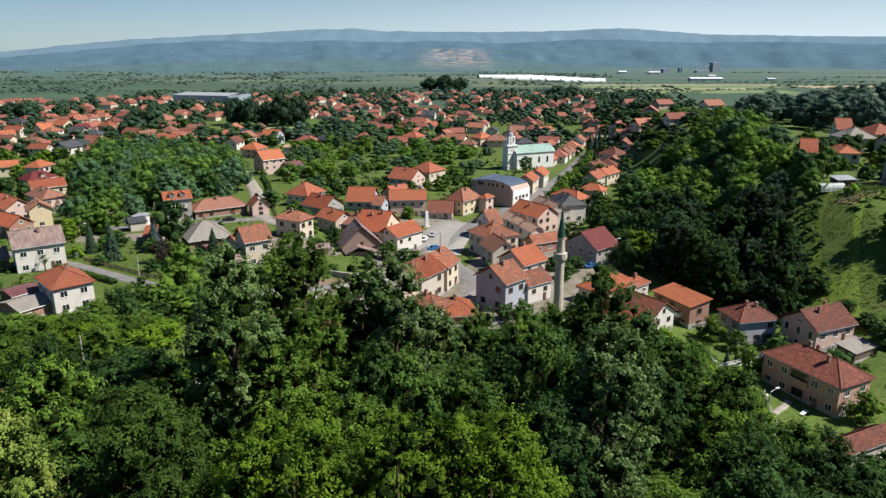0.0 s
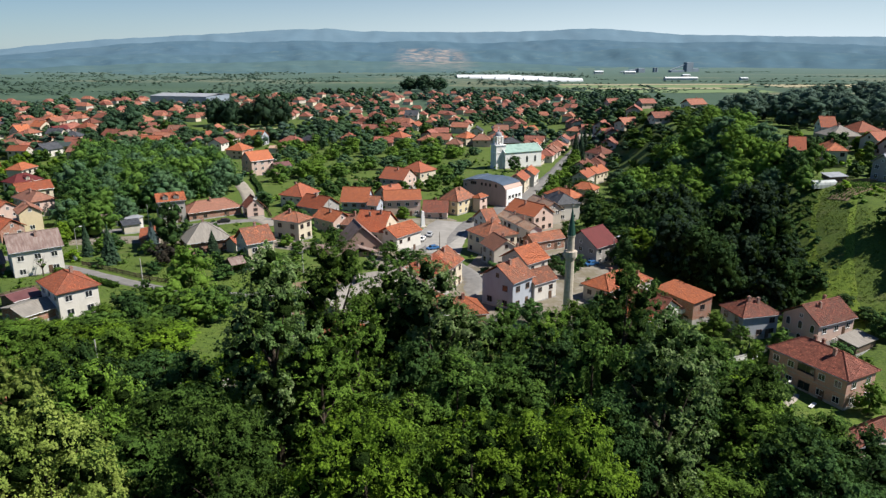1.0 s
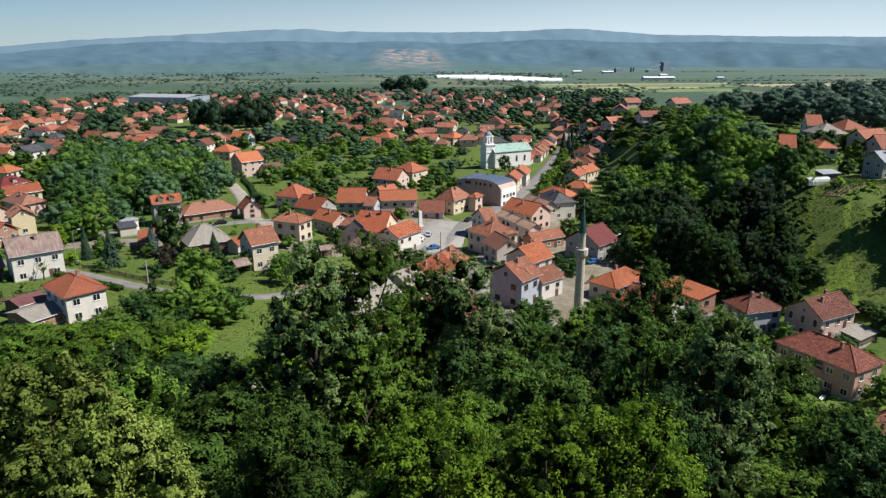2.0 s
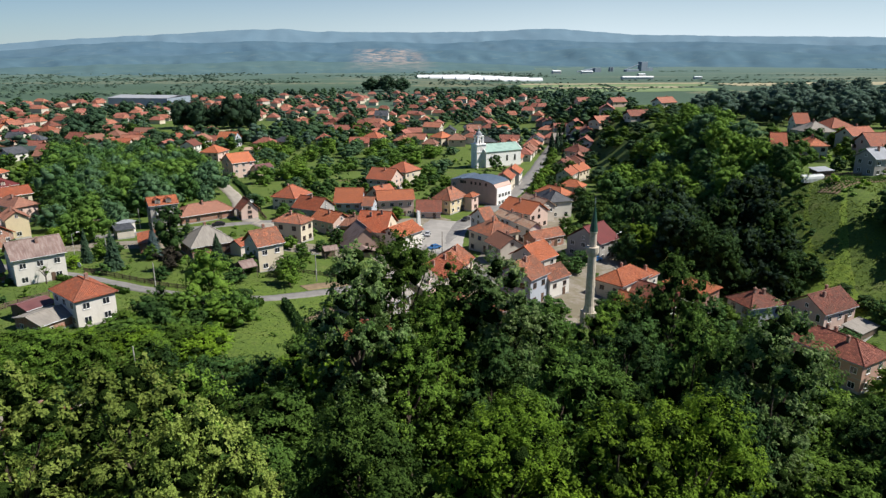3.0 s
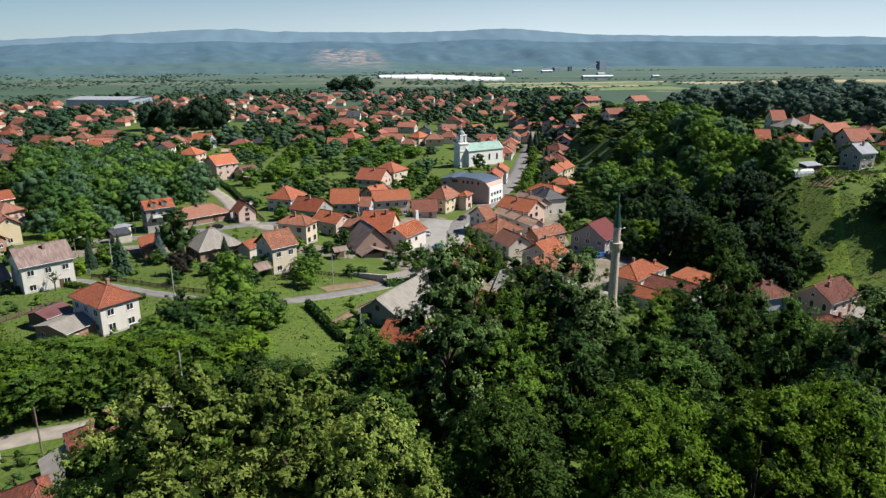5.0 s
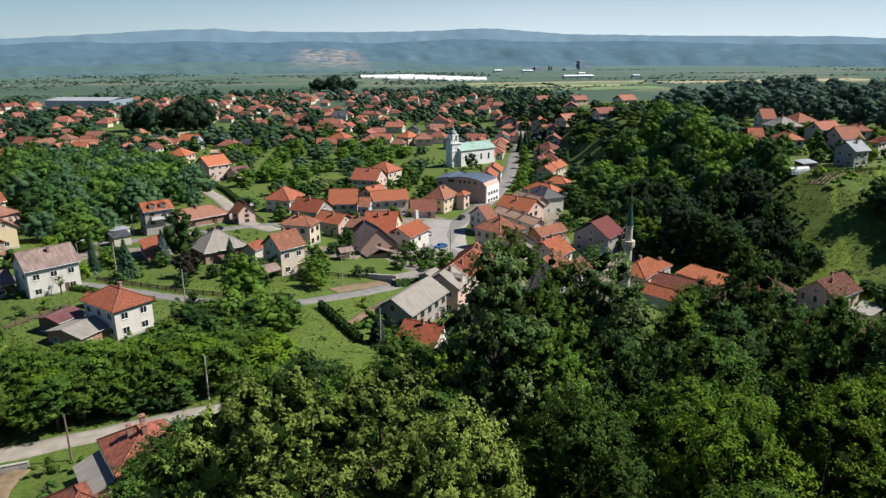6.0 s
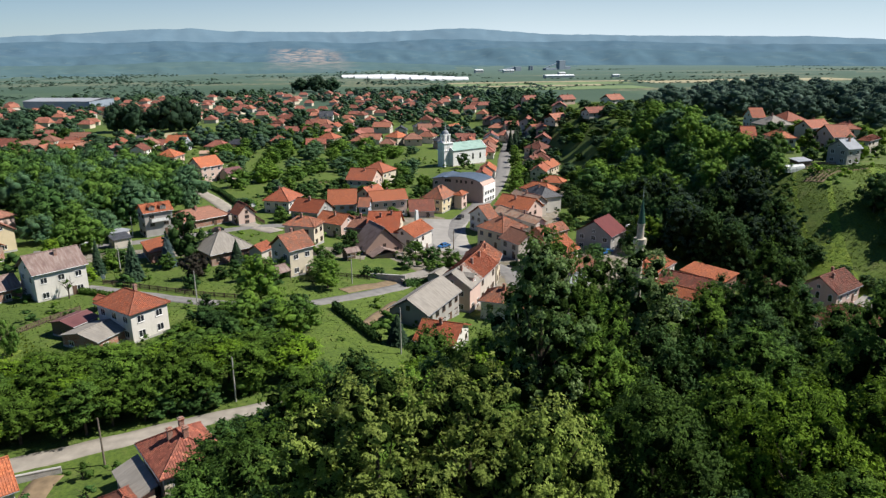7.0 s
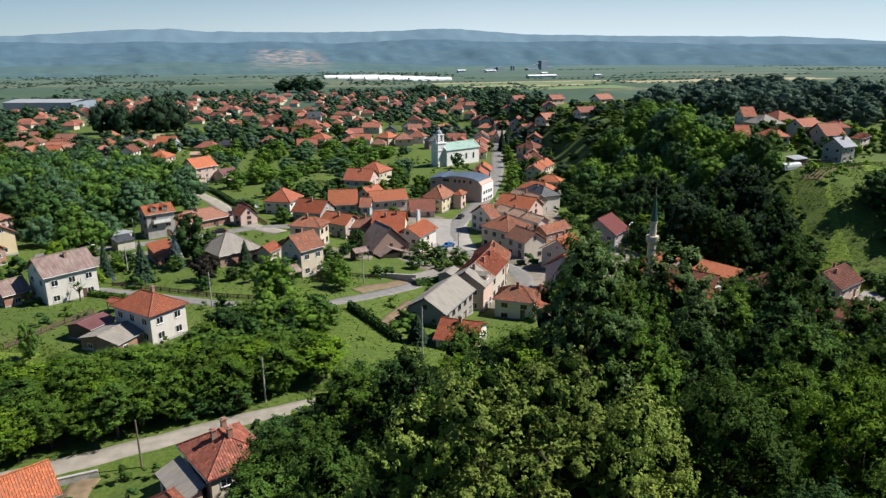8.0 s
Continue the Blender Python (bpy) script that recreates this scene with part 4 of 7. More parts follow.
house(26.6, 478.8, -53, 12.5, 12.5, -1.3, "hip", "cream", "orange", 2, "cream house with orange hipped roofs", chim=1)
house(75.0, 514.2, 36, 12.5, 9.0, -0.9, "gable", "pale", "orange", 2, "house with a plain orange roof by the main street", chim=0)
house(-17.7, 259.6, 38, 8.5, 10.0, 5.4, "gable", "cream", "redtile", 2, "house with a red roof", chim=1)
house(114.3, 439.0, 15, 12.5, 12.5, 4.8, "gable", "pale", "redtile", 2, "house with a red roof on the main street", chim=1)
house(58.8, 424.8, 73, 12.5, 8.0, 0.5, "gable", "pink", "oldred", 2, "street house with an old red roof", chim=1)
house(65.9, 432.4, 72, 12.5, 8.0, 0.4, "gable", "pink", "redtile", 2, "pink street house with a red roof", chim=1)
house(37.2, 298.5, 70, 12.5, 8.0, 3.6, "gable", "cream", "redtile", 2, "cream street house with a red roof", chim=1)
house(44.0, 314.5, 71, 12.5, 8.0, 3.1, "gable", "white", "orange", 2, "white street house with an orange roof", chim=1)
house(95.9, 387.9, -51, 12.5, 12.5, 1.2, "hip", "pink", "oldred", 2, "large house with a dull dark red roof", chim=2)
house(75.7, 342.5, 58, 12.5, 8.0, 1.8, "gable", "pink", "oldred", 2, "house with a steep red roof", chim=1)
house(68.5, 310.3, 59, 12.5, 8.0, 2.6, "gable", "pale", "redtile", 2, "house with a red gable roof", chim=1)
house(76.7, 320.9, 49, 12.5, 8.0, 2.4, "gable", "cream", "orange", 1, "house with an orange roof", chim=1)
house(106.9, 464.3, -0, 12.5, 12.0, -2.1, "gable", "pale", "greyslab", 1, "long hall with a pale grey roof", chim=0)
house(129.6, 245.4, -23, 5.8, 12.5, 24.0, "gable", "brick", "orangered", 1, "small house with an orange roof in the hamlet", chim=0)
house(135.9, 234.1, 79, 12.5, 7.4, 25.4, "hip", "pale", "orange", 2, "hamlet house with an orange hipped roof", chim=1)
house(159.1, 269.3, -88, 12.5, 12.5, 25.7, "hip", "pale", "greyslab", 2, "hamlet house with a grey-brown roof", chim=1)
house(167.8, 293.5, -16, 6.5, 12.5, 26.3, "gable", "white", "redtile", 2, "hamlet house with a red roof", chim=0)
house(174.9, 280.2, -82, 12.5, 12.5, 26.0, "hip", "pale", "redtile", 2, "hamlet house with a red hipped roof", chim=0)
house(165.8, 252.9, 13, 12.5, 8.7, 26.1, "gable", "pale", "redtile", 2, "hamlet house with a long red roof", chim=1)
house(156.1, 230.0, -5, 8.9, 12.2, 25.6, "gable", "grey", "redtile", 2, "grey gabled hamlet house with a red roof", chim=0)
house(133.8, 199.5, 11, 7.2, 8.4, 26.1, "gable", "grey", "whitetin", 2, "grey gabled hamlet house with a light metal roof and porch", chim=1)
house(176.7, 246.7, 70, 12.5, 6.9, 26.1, "hip", "pale", "redtile", 2, "hamlet house with a dark red roof", chim=1)
house(162.2, 219.6, 30, 12.5, 4.5, 25.3, "hip", "pale", "redtile", 2, "hamlet house with a low red roof", chim=0)
house(115.7, 197.4, 10, 6.5, 4.0, 22.8, "mono", "timber", "whitetin", 1, "garden shed with a white sheet roof")
house(-84.7, 79.5, -151, 10.0, 7.5, 12.4, "gable", "white", "orange", 1, "low white house with an orange roof beside the gravel road", chim=1)
house(-66.6, 72.8, -58, 8.2, 7.2, 12.0, "hip", "pale", "oldred", 1, "small outbuilding with an old red hipped roof")
house(-66.0, 76.2, -64, 7.6, 3.0, 13.1, "mono", "cream", "greyslab", 1, "lean-to with a patched grey sheet roof against the cream house", pitch=0.36)


house(-13.4, 158.5, 50, 5.2, 4.6, 6.6, "gable", "grey", "greyslab", 1, "small grey-roofed outbuilding behind the street houses", pitch=0.4)
house(-19.0, 161.5, 22, 8.0, 4.2, 5.4, "mono", "pale", "greyslab", 1, "flat-roofed garage beside a retaining wall", pitch=0.05)


# ---- landmarks ----
def church(x, y, yaw):
    """White church: nave with a pale green roof, tower with belfry and cupola at its west end."""
    z0 = float(height(x, y)) - 0.3
    root = thing("church", x, y, z0, yaw, "white church with a pale green roof and bell tower", "church")
    TAKEN.append((x, y, 16))
    a, b, e = 11.4, 5.6, 9.2
    bm = bmesh.new()
    add_box(bm, -a, -b, -0.5, a, b, e)
    for x0, x1 in ((-a, -a + 0.4), (a - 0.4, a)):
        p = [bm.verts.new(q) for q in ((x0, -b, e), (x0, b, e), (x0, 0, e + 3.2), (x1, -b, e), (x1, b, e), (x1, 0, e + 3.2))]
        for q in ((2, 1, 0), (3, 4, 5), (0, 3, 5, 2), (1, 2, 5, 4)):
            bm.faces.new([p[i] for i in q])
    part("nave", done("nave", bm, WHITE_PAINT), root)
    bm = bmesh.new()
    add_box(bm, -a - 0.1, -b - 0.1, -0.5, a + 0.1, b + 0.1, 1.0)
    part("plinth", done("plinth", bm, STONE), root)
    bm = bmesh.new()
    add_box(bm, -a - 0.25, -b - 0.25, e - 0.45, a + 0.25, b + 0.25, e - 0.05)
    part("cornice", done("cornice", bm, WHITE_PAINT), root)
    part("roof", roof_mesh("gable", 2 * a + 0.8, 2 * b + 0.9, 3.5, "greentin"), root, pose(0, 0, e + 0.05), "pale green copper roof")
    bm = bmesh.new()
    for sx in (-1, 1):
        for sy in (-1, 1):
            add_slab(bm, [(sx * (a + 0.42) - 0.16, 0, e + 3.85), (sx * (a + 0.42) - 0.16, sy * (b + 0.5), e + 0.25), (sx * (a + 0.42) + 0.16, sy * (b + 0.5), e + 0.25), (sx * (a + 0.42) + 0.16, 0, e + 3.85)][::(1 if sy > 0 else -1)], 0.35)
    part("gable_coping", done("gable_coping", bm, WHITE_PAINT), root)
    for k in range(4):
        put_arch(root, pose(-8.2 + k * 5.2, -b, 3.6), 1.1, 3.2)
    put_arch(root, pose(0, 0, 0, 0, 0, 90) @ pose(0, -a, 3.4), 1.2, 3.4)
    t = 2.9
    tower = pose(-a - 1.6, -0.6, 0)
    bm = bmesh.new()
    add_box(bm, -t, -t, -0.5, t, t, 13.0)
    tw = part("tower", done("tower", bm, WHITE_PAINT), root, tower)
    bm = bmesh.new()
    add_box(bm, -t - 0.25, -t - 0.25, 9.0, t + 0.25, t + 0.25, 9.4)
    part("string_course", done("string_course", bm, WHITE_PAINT), tw)
    bm = bmesh.new()
    add_box(bm, -t - 0.35, -t - 0.35, 12.9, t + 0.35, t + 0.35, 13.4)
    part("tower_cornice", done("tower_cornice", bm, WHITE_PAINT), tw)
    for turn in (0, 90, -90):
        for zz, w, h in ((2.0, 1.2, 3.0), (5.6, 1.2, 2.6), (9.9, 1.3, 2.5)):
            surround, pane = arch_window(w, h)
            wi = part("tower_window", surround, tw, pose(0, 0, 0, 0, 0, turn) @ pose(0, -t, zz))
    # open belfry: corner piers and arches under a drum and cupola
    for sx in (-1, 1):
        for sy in (-1, 1):
            bm = bmesh.new()
            add_box(bm, sx * 1.55 - 0.42, sy * 1.55 - 0.42, 13.4, sx * 1.55 + 0.42, sy * 1.55 + 0.42, 17.3)
            part("belfry_pier", done("belfry_pier", bm, WHITE_PAINT), tw)
    bm = bmesh.new()
    add_box(bm, -2.15, -2.15, 17.3, 2.15, 2.15, 17.8)
    part("belfry_top", done("belfry_top", bm, WHITE_PAINT), tw)
    bm = bmesh.new()
    add_tube(bm, (0, 0, 13.4), (0, 0, 15.6), 0.75, 0.45, 10)
    part("bell", done("bell", bm, FRAME_BROWN), tw, None, "dark bronze bell")
    bm = bmesh.new()
    prof = [(1.95, 17.8), (1.9, 18.4), (1.6, 19.1), (1.05, 19.7), (0.45, 20.1), (0.4, 20.7), (0.55, 20.9), (0.12, 21.3)]
    for (r0, h0), (r1, h1) in zip(prof, prof[1:]):
        add_tube(bm, (0, 0, h0), (0, 0, h1), r0, r1, 12)
    part("cupola", done("cupola", bm, TILE["whitetin"]), tw, None, "pale metal cupola")
    bm = bmesh.new()
    add_box(bm, -0.06, -0.06, 21.3, 0.06, 0.06, 22.9)
    add_box(bm, -0.5, -0.05, 22.1, 0.5, 0.05, 22.25)
    part("cross", done("cross", bm, FRAME_WHITE), tw)


church(47.5, 375.0, 24)


def minaret(x, y):
    """Slender stone minaret with one balcony and a green metal spire."""
    z0 = float(height(x, y)) - 0.3
    root = thing("minaret", x, y, z0, 0, "slender pale stone minaret with a green spire and balcony", "minaret")
    TAKEN.append((x, y, 3))
    k = 20.0 - z0

    def ring(name, prof, mat, sides=14, label=""):
        bm = bmesh.new()
        for (r0, h0), (r1, h1) in zip(prof, prof[1:]):
            add_tube(bm, (0, 0, h0), (0, 0, h1), r0, r1, sides)
        return part(name, done(name, bm, mat), root, None, label)

    bm = bmesh.new()
    add_box(bm, -1.35, -1.35, -0.5, 1.35, 1.35, 3.6)
    part("base", done("base", bm, STONE), root)
    ring("lower_shaft", [(1.25, 3.6), (0.96, 5.0), (0.86, k - 1.3)], STONE)
    ring("balcony", [(0.86, k - 1.3), (1.0, k - 0.9), (1.25, k - 0.6), (1.28, k - 0.3)], STONE)
    ring("parapet", [(1.34, k - 0.3), (1.34, k + 0.75)], STONE, 14, "pale carved balcony parapet")
    ring("upper_shaft", [(0.74, k + 0.7), (0.70, k + 3.5), (0.82, k + 3.75), (0.82, k + 4.0)], STONE)
    ring("spire", [(0.84, k + 4.0), (0.50, k + 6.3), (0.08, k + 9.4)], plain_material("green_spire_metal", (0.035, 0.095, 0.07), 0.45, 0.3), 12, "dark green metal spire")
    ring("finial", [(0.05, k + 9.4), (0.13, k + 9.8), (0.05, k + 10.1), (0.11, k + 10.4), (0.03, k + 10.7), (0.03, k + 11.2)], STEEL, 8)


minaret(23.1, 130.0)


def arched_block(x, y, yaw, w, d, e):
    """Large brownish block with a barrel roof of blue metal and a white shop front."""
    z0 = float(height(x, y)) - 0.5
    root = thing("commercial_block", x, y, z0, yaw, "large pinkish-brown block with a rounded blue metal roof", "building")
    TAKEN.append((x, y, 14))
    h = e - z0
    a, b = w / 2, d / 2
    prof = [(-a, 0), (-a * 0.98, h - 3.2)] + [(-a * 0.98 + a * 1.96 * f, h - 3.2 + 2.6 * math.sin(math.pi * f) ** 0.45) for f in np.linspace(0.06, 0.94, 13)] + [(a * 0.98, h - 3.2), (a, 0)]
    bm = bmesh.new()
    f = [bm.verts.new((p[0], -b, p[1])) for p in prof]
    g = [bm.verts.new((p[0], b, p[1])) for p in prof]
    bm.faces.new(f), bm.faces.new(g[::-1])
    for i in range(len(prof)):
        j = (i + 1) % len(prof)
        bm.faces.new((f[j], f[i], g[i], g[j]))
    part("wall", done("wall", bm, WALL["rosy"]), root)
    bm = bmesh.new()
    arc = prof[2:-2]
    for (x0, h0), (x1, h1) in zip(arc, arc[1:]):
        add_slab(bm, [(x0, -b - 0.25, h0 + 0.2), (x1, -b - 0.25, h1 + 0.2), (x1, b + 0.25, h1 + 0.2), (x0, b + 0.25, h0 + 0.2)], 0.15)
    bmesh.ops.remove_doubles(bm, verts=bm.verts, dist=0.001)
    part("roof", done("roof", bm, TILE["bluetin"]), root, None, "curved blue metal roof")
    for u in (-0.72, -0.62, -0.52, -0.2, 0.0, 0.22, 0.5):
        wi = part("window", window_mesh(0.9, 1.2, True), root, pose(u * a, -b, h - 3.0))
        part("pane", pane_mesh(0.9, 1.2), wi)
    bm = bmesh.new()
    add_box(bm, a - 0.05, -b + 0.3, 0.4, a + 0.12, b - 0.3, h - 3.4)
    part("shop_front", done("shop_front", bm, WHITE_PAINT), root, None, "white shop front")
    for zz in (0.8, 3.6, 6.2):
        for v in (-0.6, -0.2, 0.2, 0.6):
            if zz + 1.6 < h - 3.2:
                wi = part("window", window_mesh(1.6, 1.5, False), root, pose(0, 0, 0, 0, 0, 90) @ pose(v * b, -a - 0.12, zz))
                part("pane", pane_mesh(1.6, 1.5), wi)


arched_block(23.6, 273.8, -42, 19.6, 11.5, 9.0)


def hall(x, y, yaw, w, d, e):
    z0 = float(height(x, y)) - 0.3
    root = thing("industrial_hall", x, y, z0, yaw, "long grey-blue industrial hall with a pale flat roof", "hall")
    TAKEN.append((x, y, 60))
    bm = bmesh.new()
    add_box(bm, -w / 2, -d / 2, -0.5, w / 2, d / 2, e)
    part("wall", done("wall", bm, plain_material("grey_cladding", (0.30, 0.36, 0.42), 0.5, 0.2, 0.15, 0.1)), root)
    bm = bmesh.new()
    add_slab(bm, [(-w / 2 - 0.6, -d / 2 - 0.6, e + 0.2), (w / 2 + 0.6, -d / 2 - 0.6, e + 0.2), (w / 2 + 0.6, 0, e + 2.2), (-w / 2 - 0.6, 0, e + 2.2)], 0.3)
    add_slab(bm, [(-w / 2 - 0.6, 0, e + 2.2), (w / 2 + 0.6, 0, e + 2.2), (w / 2 + 0.6, d / 2 + 0.6, e + 0.2), (-w / 2 - 0.6, d / 2 + 0.6, e + 0.2)], 0.3)
    part("roof", done("roof", bm, TILE["whitetin"]), root, None, "pale metal roof")
    for k in range(5):
        bm = bmesh.new()
        add_box(bm, -1.8, -0.15, 0, 1.8, 0.1, 4.2)
        part("gate", done("gate", bm, FRAME_WHITE), root, pose(w * (-0.4 + 0.2 * k), -d / 2, 0))


hall(-287.0, 880.0, -16, 76.0, 52.0, 12.0)


def plastic_house(x, y, yaw, length, wide, high, label, sheet=None):
    """A long tunnel of white sheeting on hoops."""
    root = thing("greenhouse", x, y, float(height(x, y)), yaw, label, "greenhouse", "plastic greenhouses")
    bm = bmesh.new()
    arc = [(wide / 2 * math.cos(a), high * math.sin(a) ** 0.8) for a in np.linspace(0, math.pi, 9)]
    f = [bm.verts.new((-length / 2, p[0], p[1])) for p in arc]
    g = [bm.verts.new((length / 2, p[0], p[1])) for p in arc]
    for i in range(len(arc) - 1):
        bm.faces.new((f[i], f[i + 1], g[i + 1], g[i]))
    bm.faces.new(f[::-1]), bm.faces.new(g)
    part("cover", done("cover", bm, sheet or PLASTIC), root)
    for k in range(5):
        bm = bmesh.new()
        for p, q in zip(arc, arc[1:]):
            add_tube(bm, (0, p[0] * 1.01, p[1] * 1.01), (0, q[0] * 1.01, q[1] * 1.01), 0.04, 0.04, 4)
        part("hoop", done("hoop", bm, STEEL), root, pose(length * (-0.4 + 0.2 * k), 0, 0))


PLASTIC = plain_material("white_plastic_sheeting", (0.80, 0.82, 0.82), 0.35, 0, 0.08, 0.3)
plastic_house(110.6, 194.2, 8, 7.5, 3.2, 2.2, "small tunnel greenhouse of dull clear sheeting in a garden", plain_material("dull_clear_sheeting", (0.36, 0.40, 0.39), 0.4, 0, 0.25, 1.2))
for k in range(7):
    plastic_house(150 + k * 24, 1700 - k * 34, 0, 128 - 6 * k, 30, 6.5, "long white plastic greenhouses on the far plain")


def works(x, y):
    """Far works on the plain: a block tower, silos and low sheds."""
    z = float(height(x, y))
    root = thing("cement_works", x, y, z, 20, "distant grey works with a block tower, silos and conveyors", "works")
    cladding = plain_material("grey_works_cladding", (0.20, 0.25, 0.30), 0.9, 0, 0.2, 0.05)
    for u, v, w, d, h in ((0, 0, 24, 16, 27), (22, 0, 24, 16, 9), (-172, 0, 22, 16, 12), (-196, 4, 30, 14, 7), (-60, -20, 46, 14, 6)):
        bm = bmesh.new()
        add_box(bm, u - w / 2, v - d / 2, -1, u + w / 2, v + d / 2, h)
        bmesh.ops.bevel(bm, geom=bm.edges[:], offset=0.4, segments=1, affect="EDGES")
        part("block", done("block", bm, cladding), root)
    for u in (-118, -110):
        bm = bmesh.new()
        add_tube(bm, (u, 6, -1), (u, 6, 13), 4, 4, 14)
        part("silo", done("silo", bm, cladding), root)
    for a, b in (((-70, 0, 3), (-8, 0, 22)), ((-240, 0, 2), (-182, 0, 10))):
        bm = bmesh.new()
        add_tube(bm, a, b, 1.8, 1.8, 6)
        part("conveyor", done("conveyor", bm, cladding), root)


works(790, 2080)


def long_stand(x, y, yaw, length):
    """A long low building with a dark green flat roof over white arches."""
    z = float(height(x, y))
    root = thing("market_hall", x, y, z, yaw, "long low hall with a dark green roof above white arches", "hall")
    TAKEN.append((x, y, 16))
    bm = bmesh.new()
    add_box(bm, -length / 2, 0.6, -0.5, length / 2, 9.0, 3.4)
    part("wall", done("wall", bm, WALL["pale"]), root)
    n = 12
    for k in range(n):
        u = -length / 2 + (k + 0.5) * length / n
        put_arch(root, pose(u, 0.6, 0.1), length / n * 0.74, 2.6)
    for k in range(n + 1):
        bm = bmesh.new()
        add_box(bm, -0.22, -0.3, -0.4, 0.22, 0.3, 3.4)
        part("pier", done("pier", bm, WHITE_PAINT), root, pose(-length / 2 + k * length / n, 0.0, 0))
    bm = bmesh.new()
    add_slab(bm, [(-length / 2 - 1, -1.2, 3.5), (length / 2 + 1, -1.2, 3.5), (length / 2 + 1, 10, 4.8), (-length / 2 - 1, 10, 4.8)], 0.25)
    part("roof", done("roof", bm, TILE["greendark"]), root, None, "dark green metal roof")


long_stand(-222.0, 437.0, 22, 56.0)


# ---- roads ----
def road(name, pts, width, mat, label, lift=0.12, clear=True):
    """A draped strip with a slight camber, following a few way points smoothly."""
    p = [Vector((a, b, 0)) for a, b in pts]
    line = []
    for i in range(len(p) - 1):
        p0, p1, p2, p3 = p[max(i - 1, 0)], p[i], p[i + 1], p[min(i + 2, len(p) - 1)]
        n = max(2, int((p2 - p1).length / 2.0))
        for k in range(n):
            t = k / n
            line.append(0.5 * (2 * p1 + (p2 - p0) * t + (2 * p0 - 5 * p1 + 4 * p2 - p3) * t * t + (3 * p1 - p0 - 3 * p2 + p3) * t ** 3))
    line.append(p[-1])
    verts, faces = [], []
    for i, c in enumerate(line):
        d = (line[min(i + 1, len(line) - 1)] - line[max(i - 1, 0)]).normalized()
        s = Vector((d.y, -d.x, 0))
        wob = 0.12 * math.sin(i * 1.7) + 0.1 * math.sin(i * 0.61)
        for f in (-0.5, -0.47, -0.2, 0.2, 0.47, 0.5):
            q = c + s * (f * width + (wob if abs(f) > 0.45 else 0))
            drop = 0.35 if abs(f) == 0.5 else 0.0
            verts.append((q.x, q.y, float(height(q.x, q.y)) + lift - drop + 0.04 * (1 - abs(f) * 2)))
    for i in range(len(line) - 1):
        for k in range(5):
            a = i * 6 + k
            faces.append((a, a + 1, a + 7, a + 6))
    ob = new(name, mesh_of(name, verts, faces, mat, True))
    for c in line[::3] if clear else ():
        TAKEN.append((c.x, c.y, width * 0.5 + 2.2))
    return tagged(ob, label, "road", kind="structure")


road("road_gravel", [(-140, 84), (-110, 87), (-88, 89.5), (-73, 92.5), (-57, 95.5), (-44, 98.5), (-30, 104), (-22, 109)], 4.0, GRAVEL, "pale gravel road along the foot of the knoll")
road("road_lane", [(-125, 180), (-106, 170), (-91, 162), (-80, 155.5), (-70, 149.5), (-58, 144.5), (-46.5, 143), (-36.5, 147.5), (-25, 156), (-12, 170), (-6, 185)], 3.6, ASPHALT, "narrow grey lane between the gardens")
road("road_street", [(-5, 196), (1, 214), (8, 232), (21, 253), (40, 291.5), (61.4, 345.6), (74, 384), (90, 430), (101, 462)], 7.4, ASPHALT, "pale grey main street climbing past the church")
road("road_lower", [(-3, 205), (2, 185), (7, 166), (4, 154), (5, 145), (12, 136)], 6.0, ASPHALT, "grey street running down between the houses")
road("road_garden", [(-52, 214), (-64, 232), (-73, 266), (-88, 308), (-105, 354), (-132, 420)], 5.6, GRAVEL, "straight pale lane beside a hedge")
road("road_front", [(-118, 208), (-98, 213), (-80, 217), (-62, 222), (-48, 222)], 5.0, ASPHALT, "grey lane before the long brick building")
road("road_valley", [(30, 150), (40, 141), (50, 132), (55, 124), (53.4, 104), (51.6, 92), (45, 76)], 5.0, GRAVEL, "pale lane down to the brick house")
road("road_square", [(-3, 196), (-1, 210), (2, 226), (7, 240)], 17.0, PAVING, "pale paved town square", 0.10)
road("path_gate", [(-78.2, 86.6), (-79.0, 82.0), (-78.0, 77.0)], 3.6, SOIL, "bare earth drive behind a gate", 0.08)
road("path_lawn", [(56.6, 107.4), (62.4, 113.5), (65.2, 116.6)], 1.3, GRAVEL, "narrow pale footpath across a lawn", 0.08)
road("path_soil", [(-37, 152), (-33, 155), (-28, 157.5), (-24, 161)], 3.6, SOIL, "bare brown soil path across a garden", 0.10)

# trodden yards and courts between the street houses
YARD, yard_shader = material("trodden_yard", 0.95)
trod = mix(YARD, ramp(YARD, noise_of(YARD, world_coords(YARD), 0.16, 6.0, 0.7), 0.44, 0.58), rgba((0.235, 0.212, 0.178)), rgba((0.155, 0.140, 0.095)))
colour(YARD, yard_shader, mix(YARD, ramp(YARD, noise_of(YARD, world_coords(YARD), 0.9, 4.0), 0.4, 0.8), trod, rgba((0.15, 0.125, 0.085))))
road("path_yards", [(14, 158), (18, 176), (24, 196), (30, 218), (38, 244), (48, 268)], 26.0, YARD, "trodden gravel yards between the street houses", 0.10, False)
road("path_mosque", [(10, 132), (20, 141), (30, 154), (38, 170), (43, 186)], 17.0, YARD, "trodden yard round the minaret", 0.09, False)
road("path_drive", [(-34.4, 130.5), (-30, 138.5), (-25.3, 146.1)], 2.6, SOIL, "brown earth drive beside a grey house", 0.10, False)
road("path_court", [(-40, 232), (-24, 233), (-8, 238), (4, 246)], 10.0, YARD, "trodden gravel court behind the town houses", 0.05, False)
